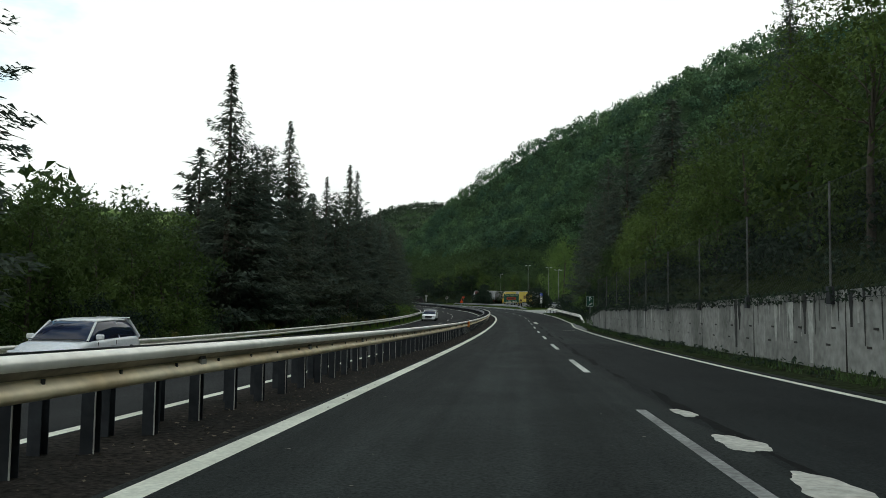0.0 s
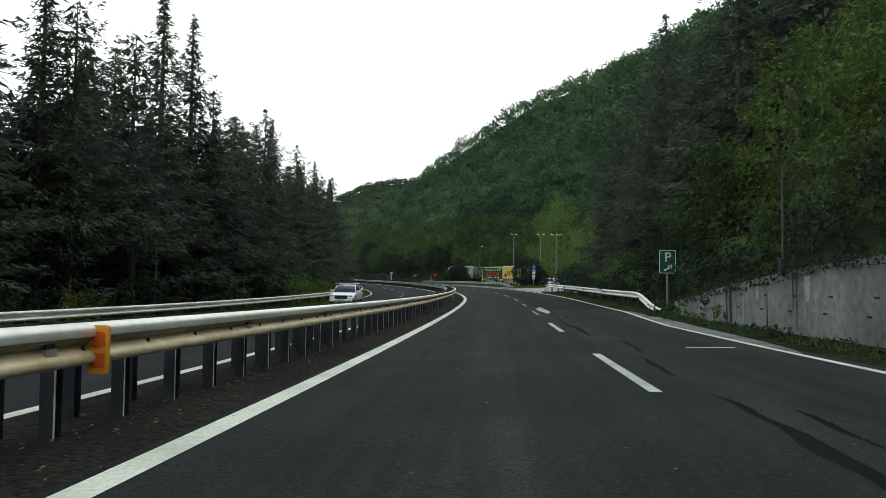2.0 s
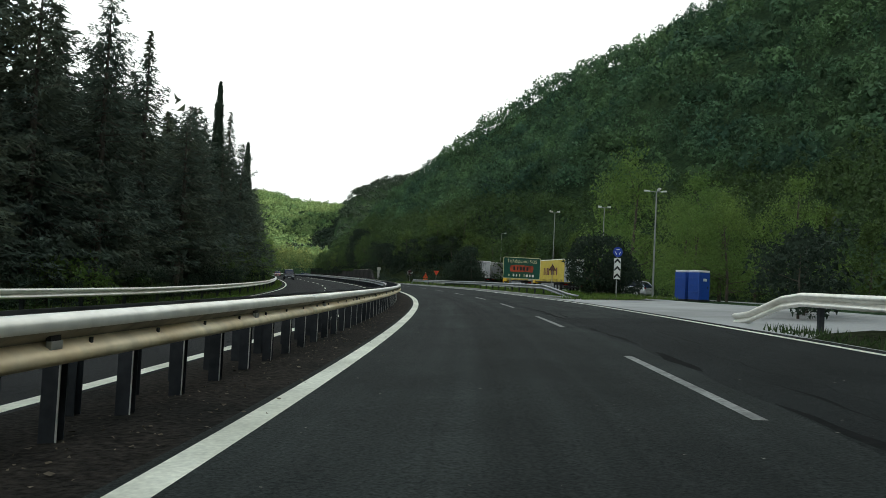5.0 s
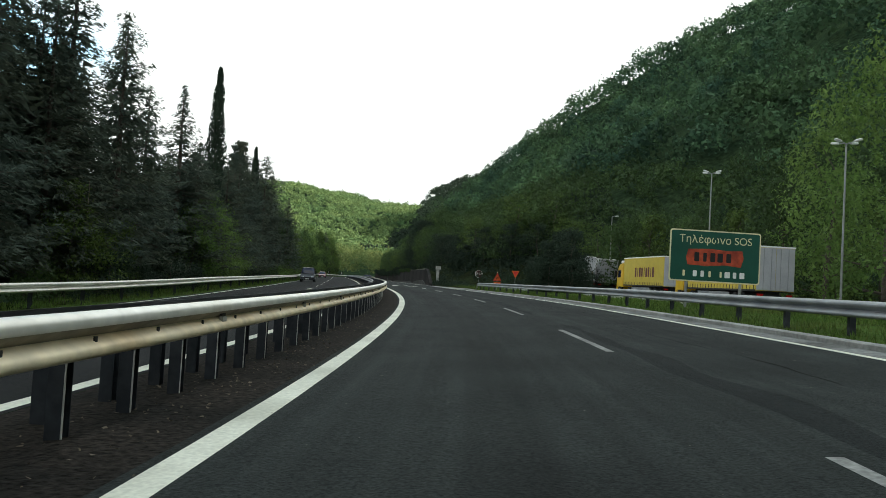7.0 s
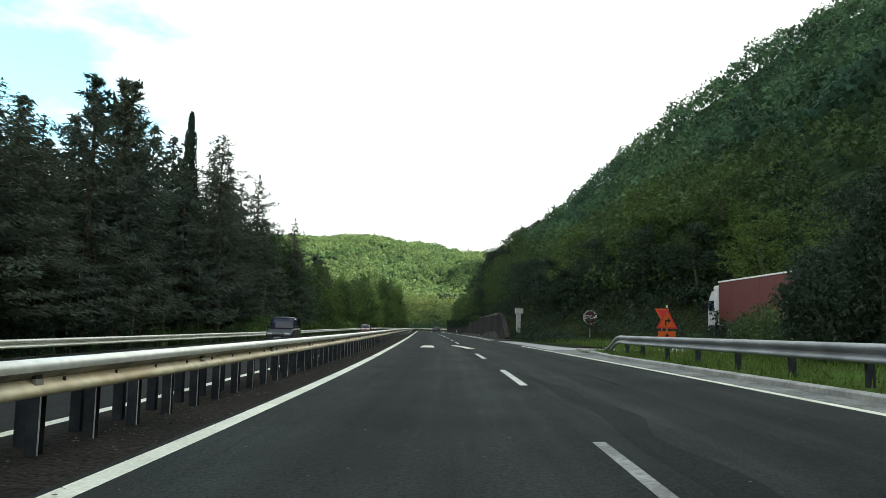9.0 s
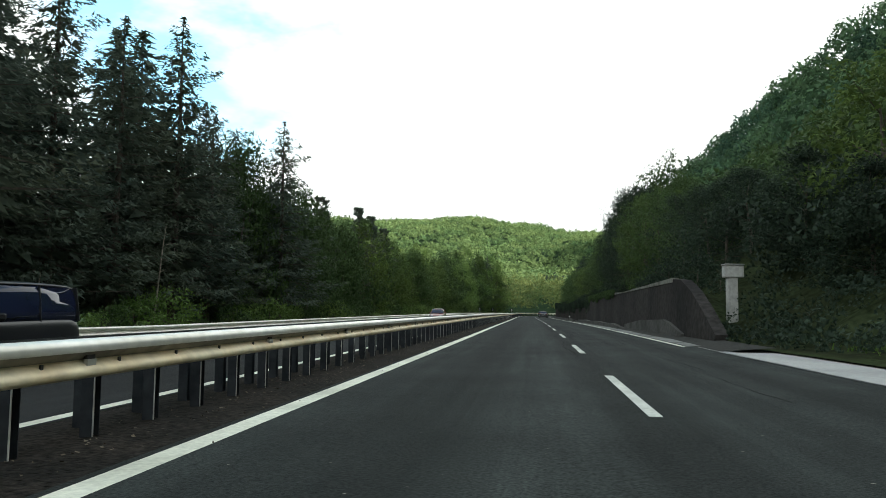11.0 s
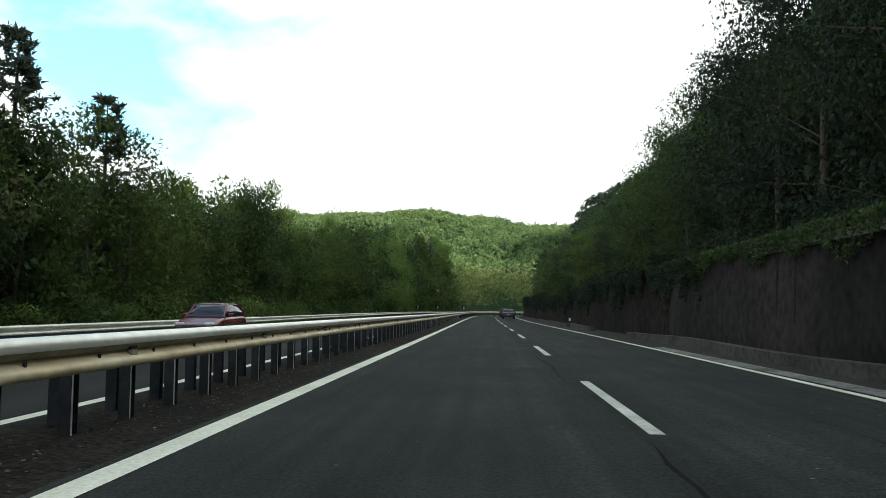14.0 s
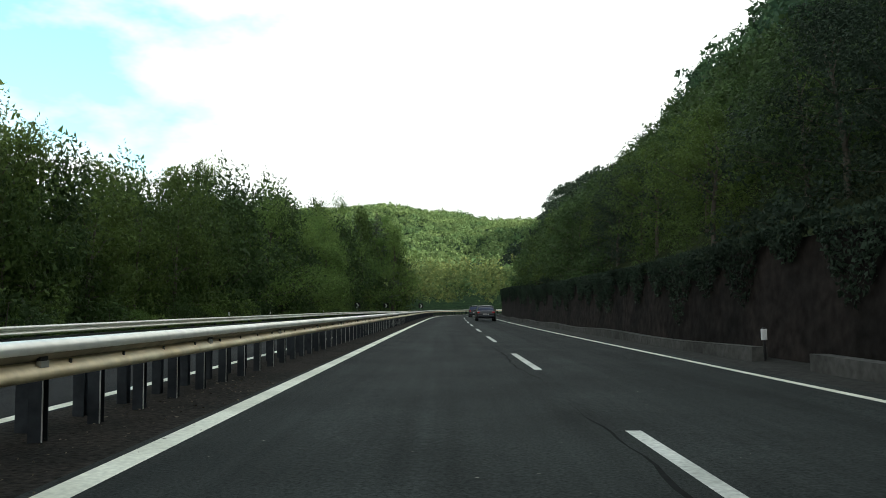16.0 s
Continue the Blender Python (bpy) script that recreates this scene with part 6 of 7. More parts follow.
lettering("STOP", 0.34, 0, -0.02, 2.3, M_SIGN_WHITE, stop)
give = tagged(new("give_way_sign"), "orange inverted triangle sign on a thin post", "road sign")
give.matrix_basis = stand(250, 18.6, -0.5, 6) @ Matrix.Scale(1.1, 4)
part("post", tube_bm(0.035, 2.6, 0, 0.04, 1.0), M_POLE, give)
part("panel", poly_bm([(-0.5, 2.85), (0, 2.0), (0.5, 2.85)], 0.02, 0), M_SIGN_ORANGE, give)
part("inset", poly_bm([(-0.32, 2.75), (0, 2.2), (0.32, 2.75)], 0.004, -0.013), M_SIGN_RED, give)
warn = tagged(new("warning_sign"), "orange roadworks triangle with a black bend arrow over an orange plate", "road sign")
warn.matrix_basis = stand(224.5, 11.1, 0.1, 10) @ Matrix.Scale(0.8, 4)
part("post", tube_bm(0.035, 2.3, 0, 0.04, 0.9), M_POLE, warn)
part("panel", poly_bm([(-0.55, 1.15), (0.55, 1.15), (0, 2.12)], 0.02, 0), M_SIGN_RED, warn)
part("inset", poly_bm([(-0.42, 1.22), (0.42, 1.22), (0, 1.96)], 0.004, -0.013), M_SIGN_ORANGE, warn)
part("arrow", poly_bm([(-0.12, 1.28), (-0.12, 1.56), (0.05, 1.56), (0.05, 1.66), (0.2, 1.52), (0.05, 1.4), (0.05, 1.48), (-0.04, 1.48), (-0.04, 1.28)], 0.004, -0.018), M_BLACK, warn)
part("plate", plate_bm(0.9, 0.6, 0.02, 0.03, 0.72), M_SIGN_ORANGE, warn)
part("arrow", poly_bm([(-0.05, 0.5), (-0.05, 0.78), (-0.12, 0.78), (0, 0.94), (0.12, 0.78), (0.05, 0.78), (0.05, 0.5)], 0.004, -0.013), M_BLACK, warn)
part("lamp", tube_bm(0.05, 0.12, 0, 0.0, 2.2), M_SIGN_CREAM, warn)
tri = tagged(new("warning_sign"), "dull red triangular warning sign on a thin post", "road sign")
tri.matrix_basis = stand(158.0, 9.55, 0.5, 2) @ Matrix.Scale(0.52, 4)
part("post", tube_bm(0.05, 4.6, 0, 0.05, 0.9), M_POLE, tri)
part("panel", poly_bm([(-0.5, 2.3), (0.5, 2.3), (0, 3.15)], 0.02, 0), M_SIGN_MAROON, tri)
part("inset", poly_bm([(-0.34, 2.4), (0.34, 2.4), (0, 2.96)], 0.004, -0.013), M_SIGN_BROWN, tri)

# pale pillar with a box, at the second wall's start
M_PILLAR = material("dusty_white_paint", (0.42, 0.42, 0.4), 0.7, vary=0.2, grain=8, patch=1.5, bump=0.05, tint=(0.28, 0.28, 0.26))
pillar = tagged(new("cabinet_post"), "dusty white cabinet on a white concrete post", "cabinet")
pillar.matrix_basis = stand(269.5, 10.6, 0, 5)
part("shaft", box_bm(0.4, 0.35, 3.4, 0, 0, 0.9, 0.03), M_PILLAR, pillar)
part("box", box_bm(0.75, 0.5, 0.5, 0.05, 0, 2.75, 0.04), M_PILLAR, pillar)
part("lid", box_bm(0.8, 0.56, 0.06, 0.05, 0, 3.03, 0.02), M_KERB, pillar)

# ---- small markers ----
M_AMBER = plain("amber_reflector", (0.75, 0.3, 0.03), 0.35)
amber = tagged(new("reflector"), "amber rectangular reflector clamped over the median barrier", "reflector")
amber.matrix_basis = stand(49.8, -0.75, 0.64) @ Matrix.Scale(0.78, 4)
part("plate", plate_bm(0.2, 0.46, 0.03, 0.03, 0.0), M_AMBER, amber)
part("lens", plate_bm(0.13, 0.14, 0.012, 0.02, 0.1, -0.02), M_SIGN_ORANGE, amber)
part("lens", plate_bm(0.13, 0.14, 0.012, 0.02, -0.1, -0.02), M_SIGN_ORANGE, amber)
part("clamp", box_bm(0.1, 0.05, 0.12, -0.06, 0.04, 0.16, 0.01), M_STEEL_DARK, amber)


def delineator(s, u, h=0.75, label="white marker post with a dark band"):
    root = tagged(new("marker_post"), label, "marker post", "marker posts")
    root.matrix_basis = stand(s, u, 0.0)
    part("shaft", box_bm(0.05, 0.04, h, 0, 0, h / 2, 0.01), M_BLACK, root)
    part("band", box_bm(0.11, 0.05, 0.22, 0, 0, h - 0.14, 0.01), M_SIGN_WHITE, root)
    return root


delineator(354.6, 8.45, 0.72)
for s in (392, 404, 430):
    delineator(s, -12.6, 1.1, "white marker post on the far verge")
for s, u in ((455, -13.0), (470, -13.0), (484, -13.0)):
    root = tagged(new("chevron_sign"), "dark bend sign with a white chevron", "road sign", "chevron signs")
    root.matrix_basis = stand(s, u, 0.0, -math.degrees(heading(s)) + 12)
    part("post", tube_bm(0.035, 1.6, 0, 0.04, 0.8), M_POLE, root)
    part("panel", plate_bm(0.9, 0.9, 0.02, 0.03, 1.75), M_BLACK, root)
    part("chevron", poly_bm([(-0.22, 1.4), (0.0, 1.4), (0.25, 1.75), (0.0, 2.1), (-0.22, 2.1), (0.02, 1.75)], 0.004, -0.013), M_SIGN_WHITE, root)


# ---- lamp posts ----
def lamp_post(s, u, h, heads, label):
    root = tagged(new("street_lamp"), label, "street lamp", "street lamps of the parking area")
    root.matrix_basis = stand(s, u, -0.25)
    part("pole", tube_bm(0.075, h, 0, 0, h / 2, r2=0.05, sides=10), M_POLE, root)
    for k in range(heads):
        a = 2 * math.pi * k / max(heads, 1) + 0.4
        part("arm", tube_bm(0.03, 0.6, 0.3, 0, 0, "x", 8), M_POLE, root, at_pose=pose(0, 0, h, 0, -8, math.degrees(a)))
        part("head", box_bm(0.5, 0.24, 0.12, 0.75, 0, 0.0, 0.04), M_SIGN_WHITE, root, at_pose=pose(0, 0, h, 0, -8, math.degrees(a)))
    return root


lamp_post(192.5, 25.7, 10.2, 4, "tall grey lamp post with four lamp heads")
lamp_post(213.5, 27.5, 11.6, 4, "tall grey lamp post with four lamp heads")
lamp_post(164.2, 19.0, 8.35, 3, "grey lamp post with three lamp heads")
lamp_post(240.0, 28.0, 10.0, 1, "thin grey lamp post with one lamp head")


# ---- portable toilets ----
M_TOILET = plain("blue_plastic", (0.012, 0.06, 0.3), 0.4)


def toilet(s, u, turn):
    root = tagged(new("portable_toilet"), "blue plastic portable toilet with a white roof", "portable toilet", "portable toilets")
    root.matrix_basis = stand(s, u, -0.18, turn)
    part("body", box_bm(1.1, 1.1, 2.1, 0, 0, 1.1, 0.05), M_TOILET, root)
    part("base", box_bm(1.16, 1.16, 0.14, 0, 0, 0.09, 0.03), M_BLACK, root)
    part("roof", box_bm(1.16, 1.16, 0.16, 0, 0, 2.22, 0.07, seg=2), M_SIGN_WHITE, root, "rounded white roof")
    door = part("door", box_bm(0.72, 0.03, 1.8, 0, -0.56, 1.08, 0.012), M_TOILET, root)
    part("handle", box_bm(0.05, 0.04, 0.16, 0.28, -0.59, 1.05, 0.01), M_BLACK, door)
    part("notice", box_bm(0.34, 0.01, 0.2, 0, -0.581, 1.6, 0.003), M_SIGN_WHITE, door)
    for z in (0.7, 1.2, 1.7):
        part("rib", box_bm(0.03, 0.9, 0.06, -0.56, 0, z, 0.01), M_TOILET, root)
    return root


toilet(161.3, 21.3, 20)
toilet(162.7, 20.9, 20)


# ---- vehicles ----
M_TYRE = plain("tyre_rubber", (0.015, 0.015, 0.016), 0.8)
M_RIM = plain("alloy_rim", (0.4, 0.41, 0.42), 0.35, 0.8)
# the base's blue stands for sky mirrored in the windows
M_GLASS = material("sky_tinted_car_glass", (0.014, 0.02, 0.05), 0.04, 0.0, vary=0.05, grain=2, patch=0.5, bump=0, spec=0.5)
M_LAMP = plain("headlight_glass", (0.7, 0.72, 0.74), 0.1, 0.3, 0.8)
M_TAIL = plain("tail_light", (0.35, 0.01, 0.01), 0.15, 0.0, 0.8)
M_PLATE = plain("number_plate", (0.6, 0.6, 0.58), 0.5)


def loft(sections):
    """Quads between successive closed sections of equal length."""
    bm = bmesh.new()
    rings = [[bm.verts.new(p) for p in sec] for sec in sections]
    n = len(rings[0])
    for a, b in zip(rings, rings[1:]):
        for i in range(n):
            bm.faces.new((a[i], a[(i + 1) % n], b[(i + 1) % n], b[i]))
    bm.faces.new(rings[0][::-1])
    bm.faces.new(rings[-1])
    bmesh.ops.recalc_face_normals(bm, faces=bm.faces)
    return bm


def wheel(parent, x, y, r, w):
    tyre = part("wheel", tube_bm(r, w, 0, 0, 0, "x", 22), M_TYRE, parent, at_pose=pose(x, y, r))
    part("rim", tube_bm(r * 0.64, w + 0.02, 0, 0, 0, "x", 16), M_RIM, tyre)
    part("hub", tube_bm(r * 0.18, w + 0.04, 0, 0, 0, "x", 10), M_BLACK, tyre)
    return tyre


def car(label, m, paint, length=4.3, width=1.76, height=1.45, belt=0.92, hood=0.28, wind=0.44, back=0.12, boot=0.0, rack=False, spoiler=False, square=False):
    """A car looking along +y. hood and wind: where bonnet and windscreen end, as shares of its length from the front; back: the rear glass's share; boot: share of a boot lid."""
    root = tagged(new("car"), label, "car")
    root.matrix_basis = m
    L, W, H = length, width / 2, height
    y = lambda t: L / 2 - t * L
    prof = [(0.0, 0.52, 0.8), (0.006, 0.56, 0.86), (0.03, 0.66, 0.94), (0.1, 0.74, 0.99), (hood - 0.08, belt - 0.05, 1.02), (hood, belt, 1.03), (0.5, belt + 0.02, 1.03), (0.8, belt + 0.04, 1.02), (0.93, belt + (0.05 if not boot else 0.02), 0.99), (0.975, belt, 0.95), (0.995, belt - 0.14, 0.92), (1.0, 0.62, 0.88)]
    secs = []
    for t, top, w in prof:
        ww = W * w
        low = 0.24 if 0.03 < t < 0.97 else 0.34
        secs.append([(-ww * 0.9, y(t), low), (-ww, y(t), low + 0.14), (-ww, y(t), min(top - 0.1, 0.62)), (-ww * 0.97, y(t), top - 0.03), (-ww * 0.84, y(t), top + 0.015), (ww * 0.84, y(t), top + 0.015), (ww * 0.97, y(t), top - 0.03), (ww, y(t), min(top - 0.1, 0.62)), (ww, y(t), low + 0.14), (ww * 0.9, y(t), low)])
    bm = loft(secs)
    body = part("body", bm, paint, root, smooth=True)
    rounding = body.modifiers.new("rounding", "SUBSURF")
    rounding.levels = rounding.render_levels = 2
    # cabin: glass all round, with the roof's shell over it
    r0, r1, r2, r3 = hood + 0.01, wind, 0.99 - back - boot, 0.985 - boot
    wr = W * (0.76 if not square else 0.86)
    wb = W * 0.93

    def arch(t, zt, wide, top_wide, zb=belt - 0.05, lift=0.0):
        dz = zt - zb
        half = [(wide, zb), (wide * 0.98, zb + 0.3 * dz), (0.35 * wide + 0.65 * top_wide, zb + 0.74 * dz), (top_wide * 0.93, zt - 0.035 * min(1, dz / 0.3)), (top_wide * 0.5, zt)]
        return [(-x, y(t), z + lift) for x, z in half] + [(x, y(t), z + lift) for x, z in half[::-1]]
    rm = (r1 + r2) / 2
    cab = [arch(r0, belt - 0.02, wb, wb * 0.98), arch(0.5 * (r0 + r1), 0.5 * (belt + H) + 0.02, wb, (wb + wr) / 2), arch(r1, H - 0.05, wb, wr), arch(rm, H - 0.02, wb, wr), arch(r2, H - 0.06, wb * 0.99, wr * 0.98), arch(0.5 * (r2 + r3), 0.5 * (belt + H) + 0.04, wb * 0.97, (wb + wr) / 2 * 0.97), arch(r3, belt, wb * 0.95, wb * 0.92)]
    glass = part("cabin", loft(cab), M_GLASS, root, "dark glass with mirrored sky's blue in its colour", smooth=True)
    shell = lambda t, zt, w: [(-w, y(t), zt - 0.1), (-w * 0.98, y(t), zt - 0.045), (-w * 0.8, y(t), zt), (-w * 0.4, y(t), zt + 0.015), (w * 0.4, y(t), zt + 0.015), (w * 0.8, y(t), zt), (w * 0.98, y(t), zt - 0.045), (w, y(t), zt - 0.1)]
    roof = part("roof", loft([shell(r1 - 0.012, H - 0.05, wr * 0.99), shell(r1 + 0.03, H - 0.018, wr * 1.01), shell(rm, H, wr * 1.02), shell(r2 - 0.02, H - 0.025, wr), shell(r2 + 0.02, H - 0.06, wr * 0.97)]), paint, root, smooth=True)
    rounding = roof.modifiers.new("rounding", "SUBSURF")
    rounding.levels = rounding.render_levels = 1
    for sx in (-1, 1):
        for (ta, za, xa), (tb, zb, xb), thick in (((r0, belt - 0.02, wb * 0.97), (r1, H - 0.07, wr * 0.97), 0.032), ((rm + 0.02, belt - 0.04, wb), (rm + 0.02, H - 0.08, wr * 0.98), 0.03), ((r3 - 0.01, belt - 0.02, wb * 0.93), (r2, H - 0.09, wr * 0.96), 0.07)):
            v, f = [], []
            limb(v, f, (sx * xa, y(ta), za), (sx * (0.4 * xa + 0.6 * xb + 0.012), y(0.5 * (ta + tb)), 0.5 * (za + zb)), thick, thick, 8)
            limb(v, f, (sx * (0.4 * xa + 0.6 * xb + 0.012), y(0.5 * (ta + tb)), 0.5 * (za + zb)), (sx * xb, y(tb), zb), thick, thick, 8)
            o = new("pillar", mesh_of("pillar", v, f, paint, True))
            o.parent = root
        mirror = part("mirror", box_bm(0.2, 0.1, 0.14, sx * (W + 0.08), y(hood + 0.09), belt + 0.08, 0.03), paint if not square else M_BLACK, root)
        light = part("headlight", box_bm(0.36, 0.16, 0.14, sx * W * 0.66, y(0.03), 0.66, 0.04), M_LAMP, root, "clear headlight glass")
        part("tail_light", box_bm(0.24, 0.08, 0.2, sx * W * 0.74, y(0.985), 0.78, 0.03), M_TAIL, root, "red tail light")
        for t in (0.19, 0.81):
            wheel(root, sx * (W - 0.09), y(t), 0.32, 0.2)
            part("wheel_arch", tube_bm(0.38, 0.1, sx * (W - 0.046), y(t), 0.34, "x", 24), M_BLACK, root)
        part("door_seam", box_bm(0.012, 0.012, 0.5, sx * (W + 0.001), y(0.36), 0.62), M_BLACK, root)
        part("door_seam", box_bm(0.012, 0.012, 0.5, sx * (W + 0.001), y(0.6), 0.62), M_BLACK, root)
        part("handle", box_bm(0.02, 0.16, 0.03, sx * (W + 0.006), y(0.55), 0.76, 0.006), paint, root)
    part("grille", box_bm(0.9, 0.06, 0.3 if boot else 0.16, 0, y(0.004), 0.55, 0.03), M_BLACK, root)
    part("cowl", box_bm(wb * 1.8, 0.16, 0.02, 0, y(hood - 0.015), belt + 0.03, 0.008), M_BLACK, root)
    part("bumper", box_bm(width * 0.88, 0.2, 0.2, 0, y(0.005), 0.34, 0.06), paint, root)
    part("bumper", box_bm(width * 0.88, 0.2, 0.24, 0, y(0.995), 0.42, 0.06), paint, root)
    part("number_plate", box_bm(0.5, 0.02, 0.11, 0, y(-0.02), 0.4), M_PLATE, root)
    part("number_plate", box_bm(0.5, 0.02, 0.11, 0, y(1.022), 0.62), M_PLATE, root)
    part("bar", box_bm(0.34, 0.008, 0.05, 0, y(1.022) - 0.013, 0.62), M_BLACK, root)
    if rack:
        for sx in (-1, 1):
            part("roof_bar", box_bm(0.05, L * 0.34, 0.04, sx * wr * 0.85, y((r1 + r2) / 2), H + 0.06, 0.01), M_BLACK, root)
        part("cross_bar", box_bm(W * 1.9, 0.06, 0.04, 0, y(r1 + 0.05), H + 0.09, 0.01), M_SIGN_WHITE, root)
        part("cross_bar", box_bm(W * 1.9, 0.06, 0.04, 0, y(r2 - 0.1), H + 0.09, 0.01), M_SIGN_WHITE, root)
    if spoiler:
        part("spoiler", box_bm(W * 1.1, 0.18, 0.035, 0, y(0.965), H - 0.03, 0.015), paint, root)
        for sx in (-1, 1):
            part("spoiler_foot", box_bm(0.04, 0.16, 0.2, sx * W * 0.45, y(0.955), H - 0.12, 0.01), paint, root)
    return root


P_WHITE = plain("white_car_paint", (0.88, 0.885, 0.885), 0.15, 0.0, 0.8)
P_SILVER = plain("silver_car_paint", (0.5, 0.51, 0.52), 0.3, 0.5, 0.6)
P_DARK = plain("dark_car_paint", (0.012, 0.013, 0.016), 0.3, 0.0, 0.4)
P_RED = plain("dull_red_car_paint", (0.2, 0.04, 0.04), 0.14, 0.1, 0.9)
car("small white hatchback with a rear spoiler on the other carriageway", stand(19.1, -8.9, 0.0, 180), P_WHITE, 3.65, 1.68, 1.45, hood=0.25, wind=0.43, spoiler=True)
car("white saloon with roof bars on the other carriageway", stand(100.3, -8.6, 0.0, 180), P_WHITE, 4.6, 1.82, 1.43, boot=0.13, hood=0.29, wind=0.45, rack=True)
car("black square-built off-road car on the other carriageway", stand(251.5, -8.6, 0.0, 180), P_DARK, 4.5, 1.85, 1.86, belt=1.05, hood=0.26, wind=0.34, back=0.04, square=True)
car("dull red hatchback on the other carriageway", stand(328.2, -8.4, 0.0, 180), P_RED, 3.9, 1.66, 1.47)
car("dark saloon with a pale roof ahead in the outer lane", stand(411.0, 5.6, 0.0, 0), P_DARK, 4.4, 1.76, 1.42, boot=0.14, hood=0.28, wind=0.42)
car("dark car far ahead in the outer lane", stand(440.0, 5.4, 0.0, -4), P_DARK, 4.2, 1.74, 1.5)

M_CURTAIN_YELLOW = plain("yellow_truck_curtain", (0.5, 0.385, 0.045), 0.6)
M_CURTAIN_RED = plain("red_truck_curtain", (0.105, 0.02, 0.016), 0.6)
M_DOOR_GREY = plain("grey_truck_doors", (0.38, 0.39, 0.41), 0.5)
M_CAB_WHITE = plain("white_cab_paint", (0.65, 0.66, 0.66), 0.3, 0.0, 0.5)
M_CAB_YELLOW = plain("yellow_cab_paint", (0.65, 0.42, 0.02), 0.3, 0.0, 0.5)
M_MAROON = plain("maroon_lettering_bars", (0.09, 0.01, 0.012), 0.6)


def truck(label, m, curtain, cab_paint, box_len=13.0, marked=True):
    """A tractor unit and its curtain-sided trailer, looking along +y; the trailer's rear is at the origin."""
    root = tagged(new("truck"), label, "truck", "parked trucks")
    root.matrix_basis = m
    H0, H1, W = 1.15, 3.95, 2.5
    trailer = part("trailer", box_bm(W, box_len, H1 - H0, 0, box_len / 2, (H0 + H1) / 2, 0.03), curtain, root)
    part("roof_rail", box_bm(W + 0.06, box_len + 0.06, 0.1, 0, box_len / 2, H1 + 0.02, 0.02), M_SIGN_WHITE, trailer)
    part("rear_door", box_bm(W * 0.48, 0.04, H1 - H0 - 0.1, -W * 0.245, -0.03, (H0 + H1) / 2, 0.01), M_DOOR_GREY, trailer)
    part("rear_door", box_bm(W * 0.48, 0.04, H1 - H0 - 0.1, W * 0.245, -0.03, (H0 + H1) / 2, 0.01), M_DOOR_GREY, trailer)
    for x in (-0.8, -0.3, 0.3, 0.8):
        part("lock_rod", tube_bm(0.018, H1 - H0 - 0.2, x, -0.07, (H0 + H1) / 2, sides=6), M_POLE, trailer)
    part("curtain_hem", box_bm(W + 0.02, box_len - 0.1, 0.12, 0, box_len / 2, H0 + 0.02, 0.01), M_BLACK, trailer)
    for k in range(1, 6):
        part("curtain_fold", box_bm(0.014, 0.035, H1 - H0 - 0.3, -W / 2 - 0.002, k * box_len / 6, (H0 + H1) / 2, 0.006), curtain, trailer)
    part("chassis", box_bm(0.9, box_len - 0.6, 0.26, 0, box_len / 2, 0.98, 0.02), M_BLACK, root)
    part("side_guard", box_bm(0.05, box_len * 0.45, 0.5, -W / 2 + 0.05, box_len * 0.55, 0.75, 0.02), M_STEEL_GREY, root)
    part("side_guard", box_bm(0.05, box_len * 0.45, 0.5, W / 2 - 0.05, box_len * 0.55, 0.75, 0.02), M_STEEL_GREY, root)
    part("rear_bumper", box_bm(W * 0.96, 0.12, 0.2, 0, 0.1, 0.62, 0.02), M_BLACK, root)
    for sx in (-1, 1):
        part("tail_light", box_bm(0.4, 0.06, 0.14, sx * 0.95, 0.02, 0.9, 0.01), M_TAIL, root, "red tail light")
        for yy in (1.9, 3.2, 4.5, box_len - 1.6, box_len + 1.2):
            wheel(root, sx * (W / 2 - 0.2), yy, 0.5, 0.32)
    n = 24
    for k in range(n):
        part("strap", box_bm(0.02, 0.05, 0.32, -W / 2 - 0.012, (k + 0.5) * box_len / n, H0 + 0.2), M_BLACK, trailer)
    if marked:
        for k in range(9):
            part("lettering_bar", box_bm(0.012, box_len * (0.04, 0.014, 0.034)[k % 3], 0.95 - 0.06 * (k % 2), -W / 2 - 0.01, box_len * (0.24 + 0.054 * k), 2.5), M_MAROON, trailer, "maroon bar of lettering")
    y0 = box_len + 0.3
    prof = [(0, 0.95), (0, 3.0), (0.3, 3.5), (1.1, 3.4), (1.6, 2.9), (1.85, 1.9), (1.9, 0.5), (1.5, 0.45), (1.45, 0.95)]
    bm = bmesh.new()
    a = [bm.verts.new((-1.2, y0 + yy, z)) for yy, z in prof]
    b = [bm.verts.new((1.2, y0 + yy, z)) for yy, z in prof]
    bm.faces.new(a)
    bm.faces.new(b[::-1])
    for i in range(len(prof)):
        j = (i + 1) % len(prof)
        bm.faces.new((a[i], b[i], b[j], a[j]))
    bmesh.ops.recalc_face_normals(bm, faces=bm.faces)
    bmesh.ops.bevel(bm, geom=bm.edges[:], offset=0.06, segments=2, affect="EDGES", clamp_overlap=True)
    cab = part("cab", bm, cab_paint, root)
    part("windscreen", box_bm(2.1, 0.05, 0.95, 0, 0, 0, 0.03), M_GLASS, cab, at_pose=pose(0, y0 + 1.745, 2.42, 14))
    for sx in (-1, 1):
        part("side_window", box_bm(0.03, 0.85, 0.75, sx * 1.2, y0 + 1.1, 2.35, 0.02), M_GLASS, cab)
        part("mirror", box_bm(0.25, 0.12, 0.7, sx * 1.42, y0 + 1.6, 2.35, 0.04), M_BLACK, cab)
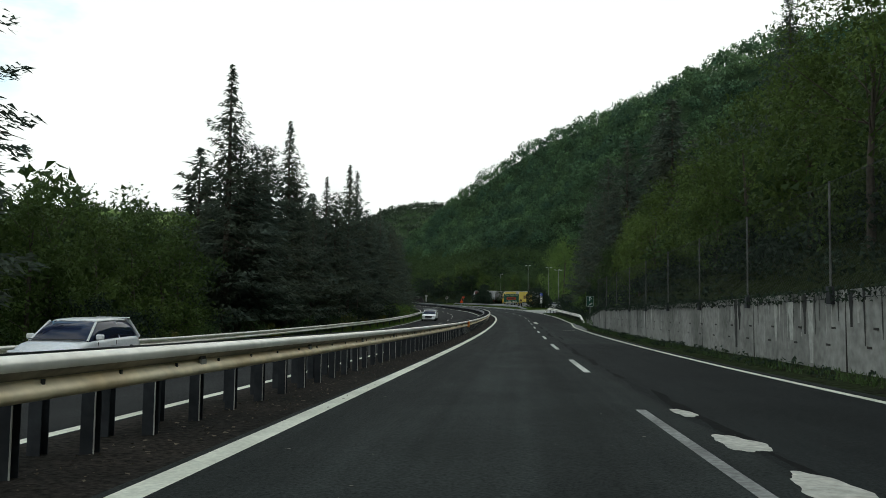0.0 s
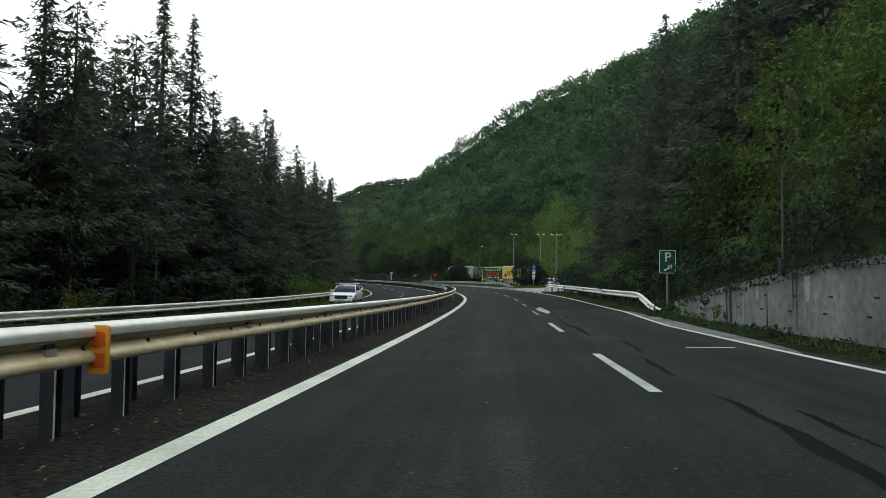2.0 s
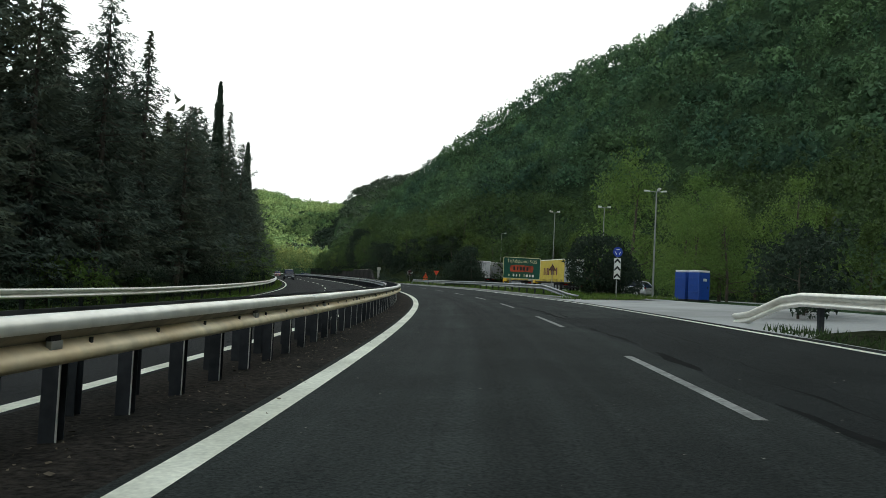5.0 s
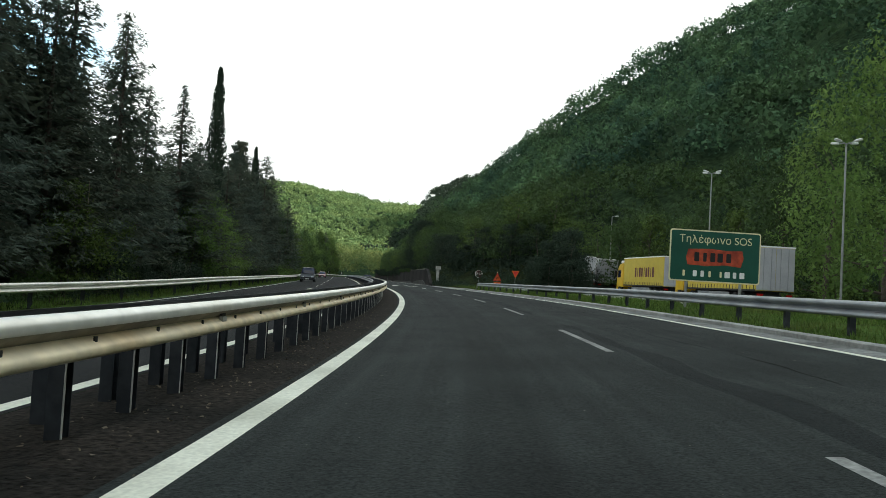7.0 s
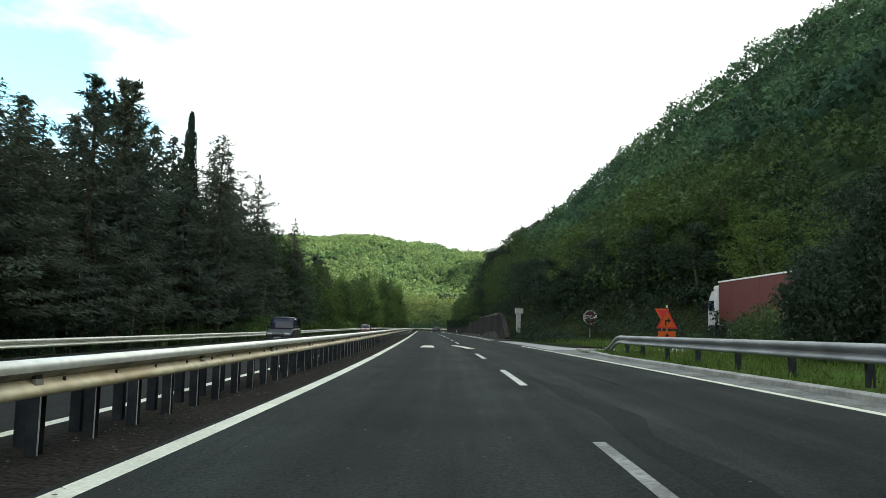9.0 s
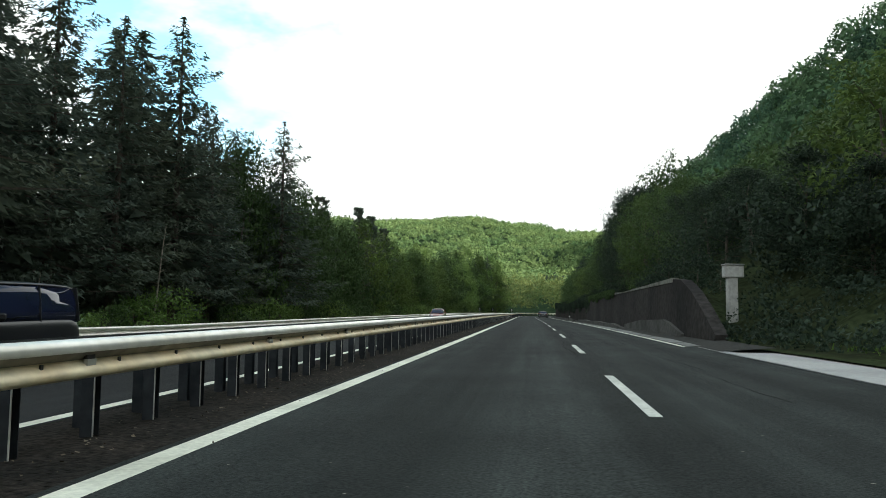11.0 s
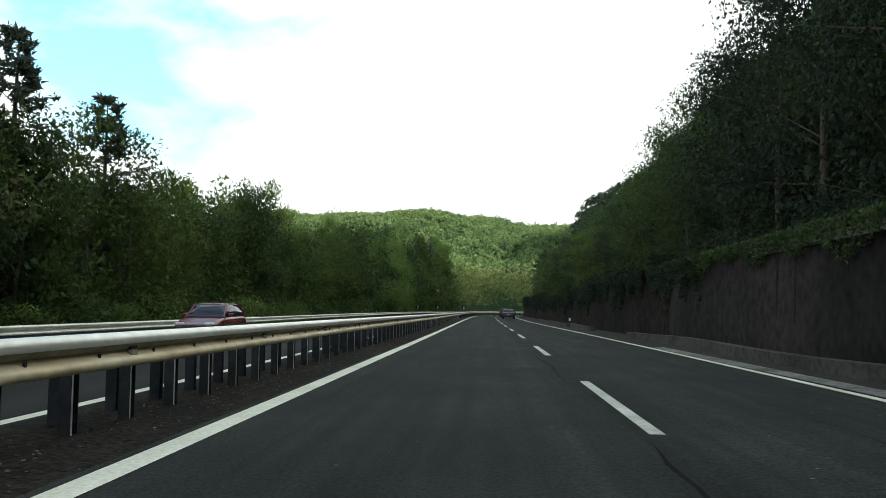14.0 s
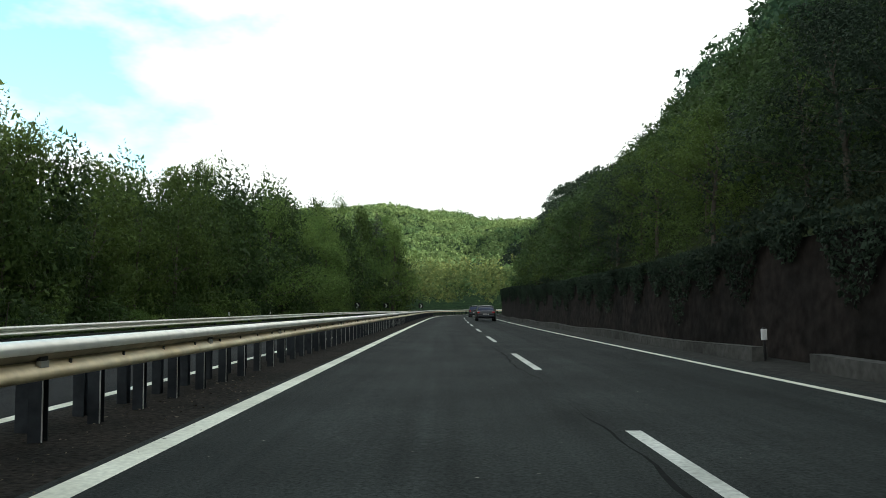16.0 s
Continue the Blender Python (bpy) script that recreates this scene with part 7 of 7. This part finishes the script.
        part("headlight", box_bm(0.45, 0.06, 0.2, sx * 0.85, y0 + 1.92, 0.8, 0.03), M_LAMP, cab)
    part("wind_deflector", box_bm(2.2, 0.9, 0.35, 0, y0 + 0.6, 3.6, 0.1), M_CAB_WHITE, cab)
    part("grille", box_bm(1.7, 0.05, 0.7, 0, y0 + 1.91, 1.35, 0.03), M_BLACK, cab)
    return root


truck("parked truck with a yellow curtain-sided trailer and grey doors", stand(196.2, 23.75, -0.1, -2), M_CURTAIN_YELLOW, M_CAB_YELLOW, 12.6)
truck("parked truck with a yellow curtain-sided trailer", stand(218.0, 26.7, 0.12, 0.8), M_CURTAIN_YELLOW, M_CAB_YELLOW, 10.2)
truck("parked truck with a dull red curtain and white cab", stand(235.4, 23.5, 0.45, 1.5), M_CURTAIN_RED, M_CAB_WHITE, 12.6, marked=False)
truck("small white box truck parked behind the other trucks", stand(238.5, 27.3, 0.45, 1), M_CAB_WHITE, M_CAB_WHITE, 6.0, marked=False)
car("silver car parked in the parking area", stand(172.0, 20.0, -0.16, 40), P_SILVER, 4.2, 1.74, 1.46)
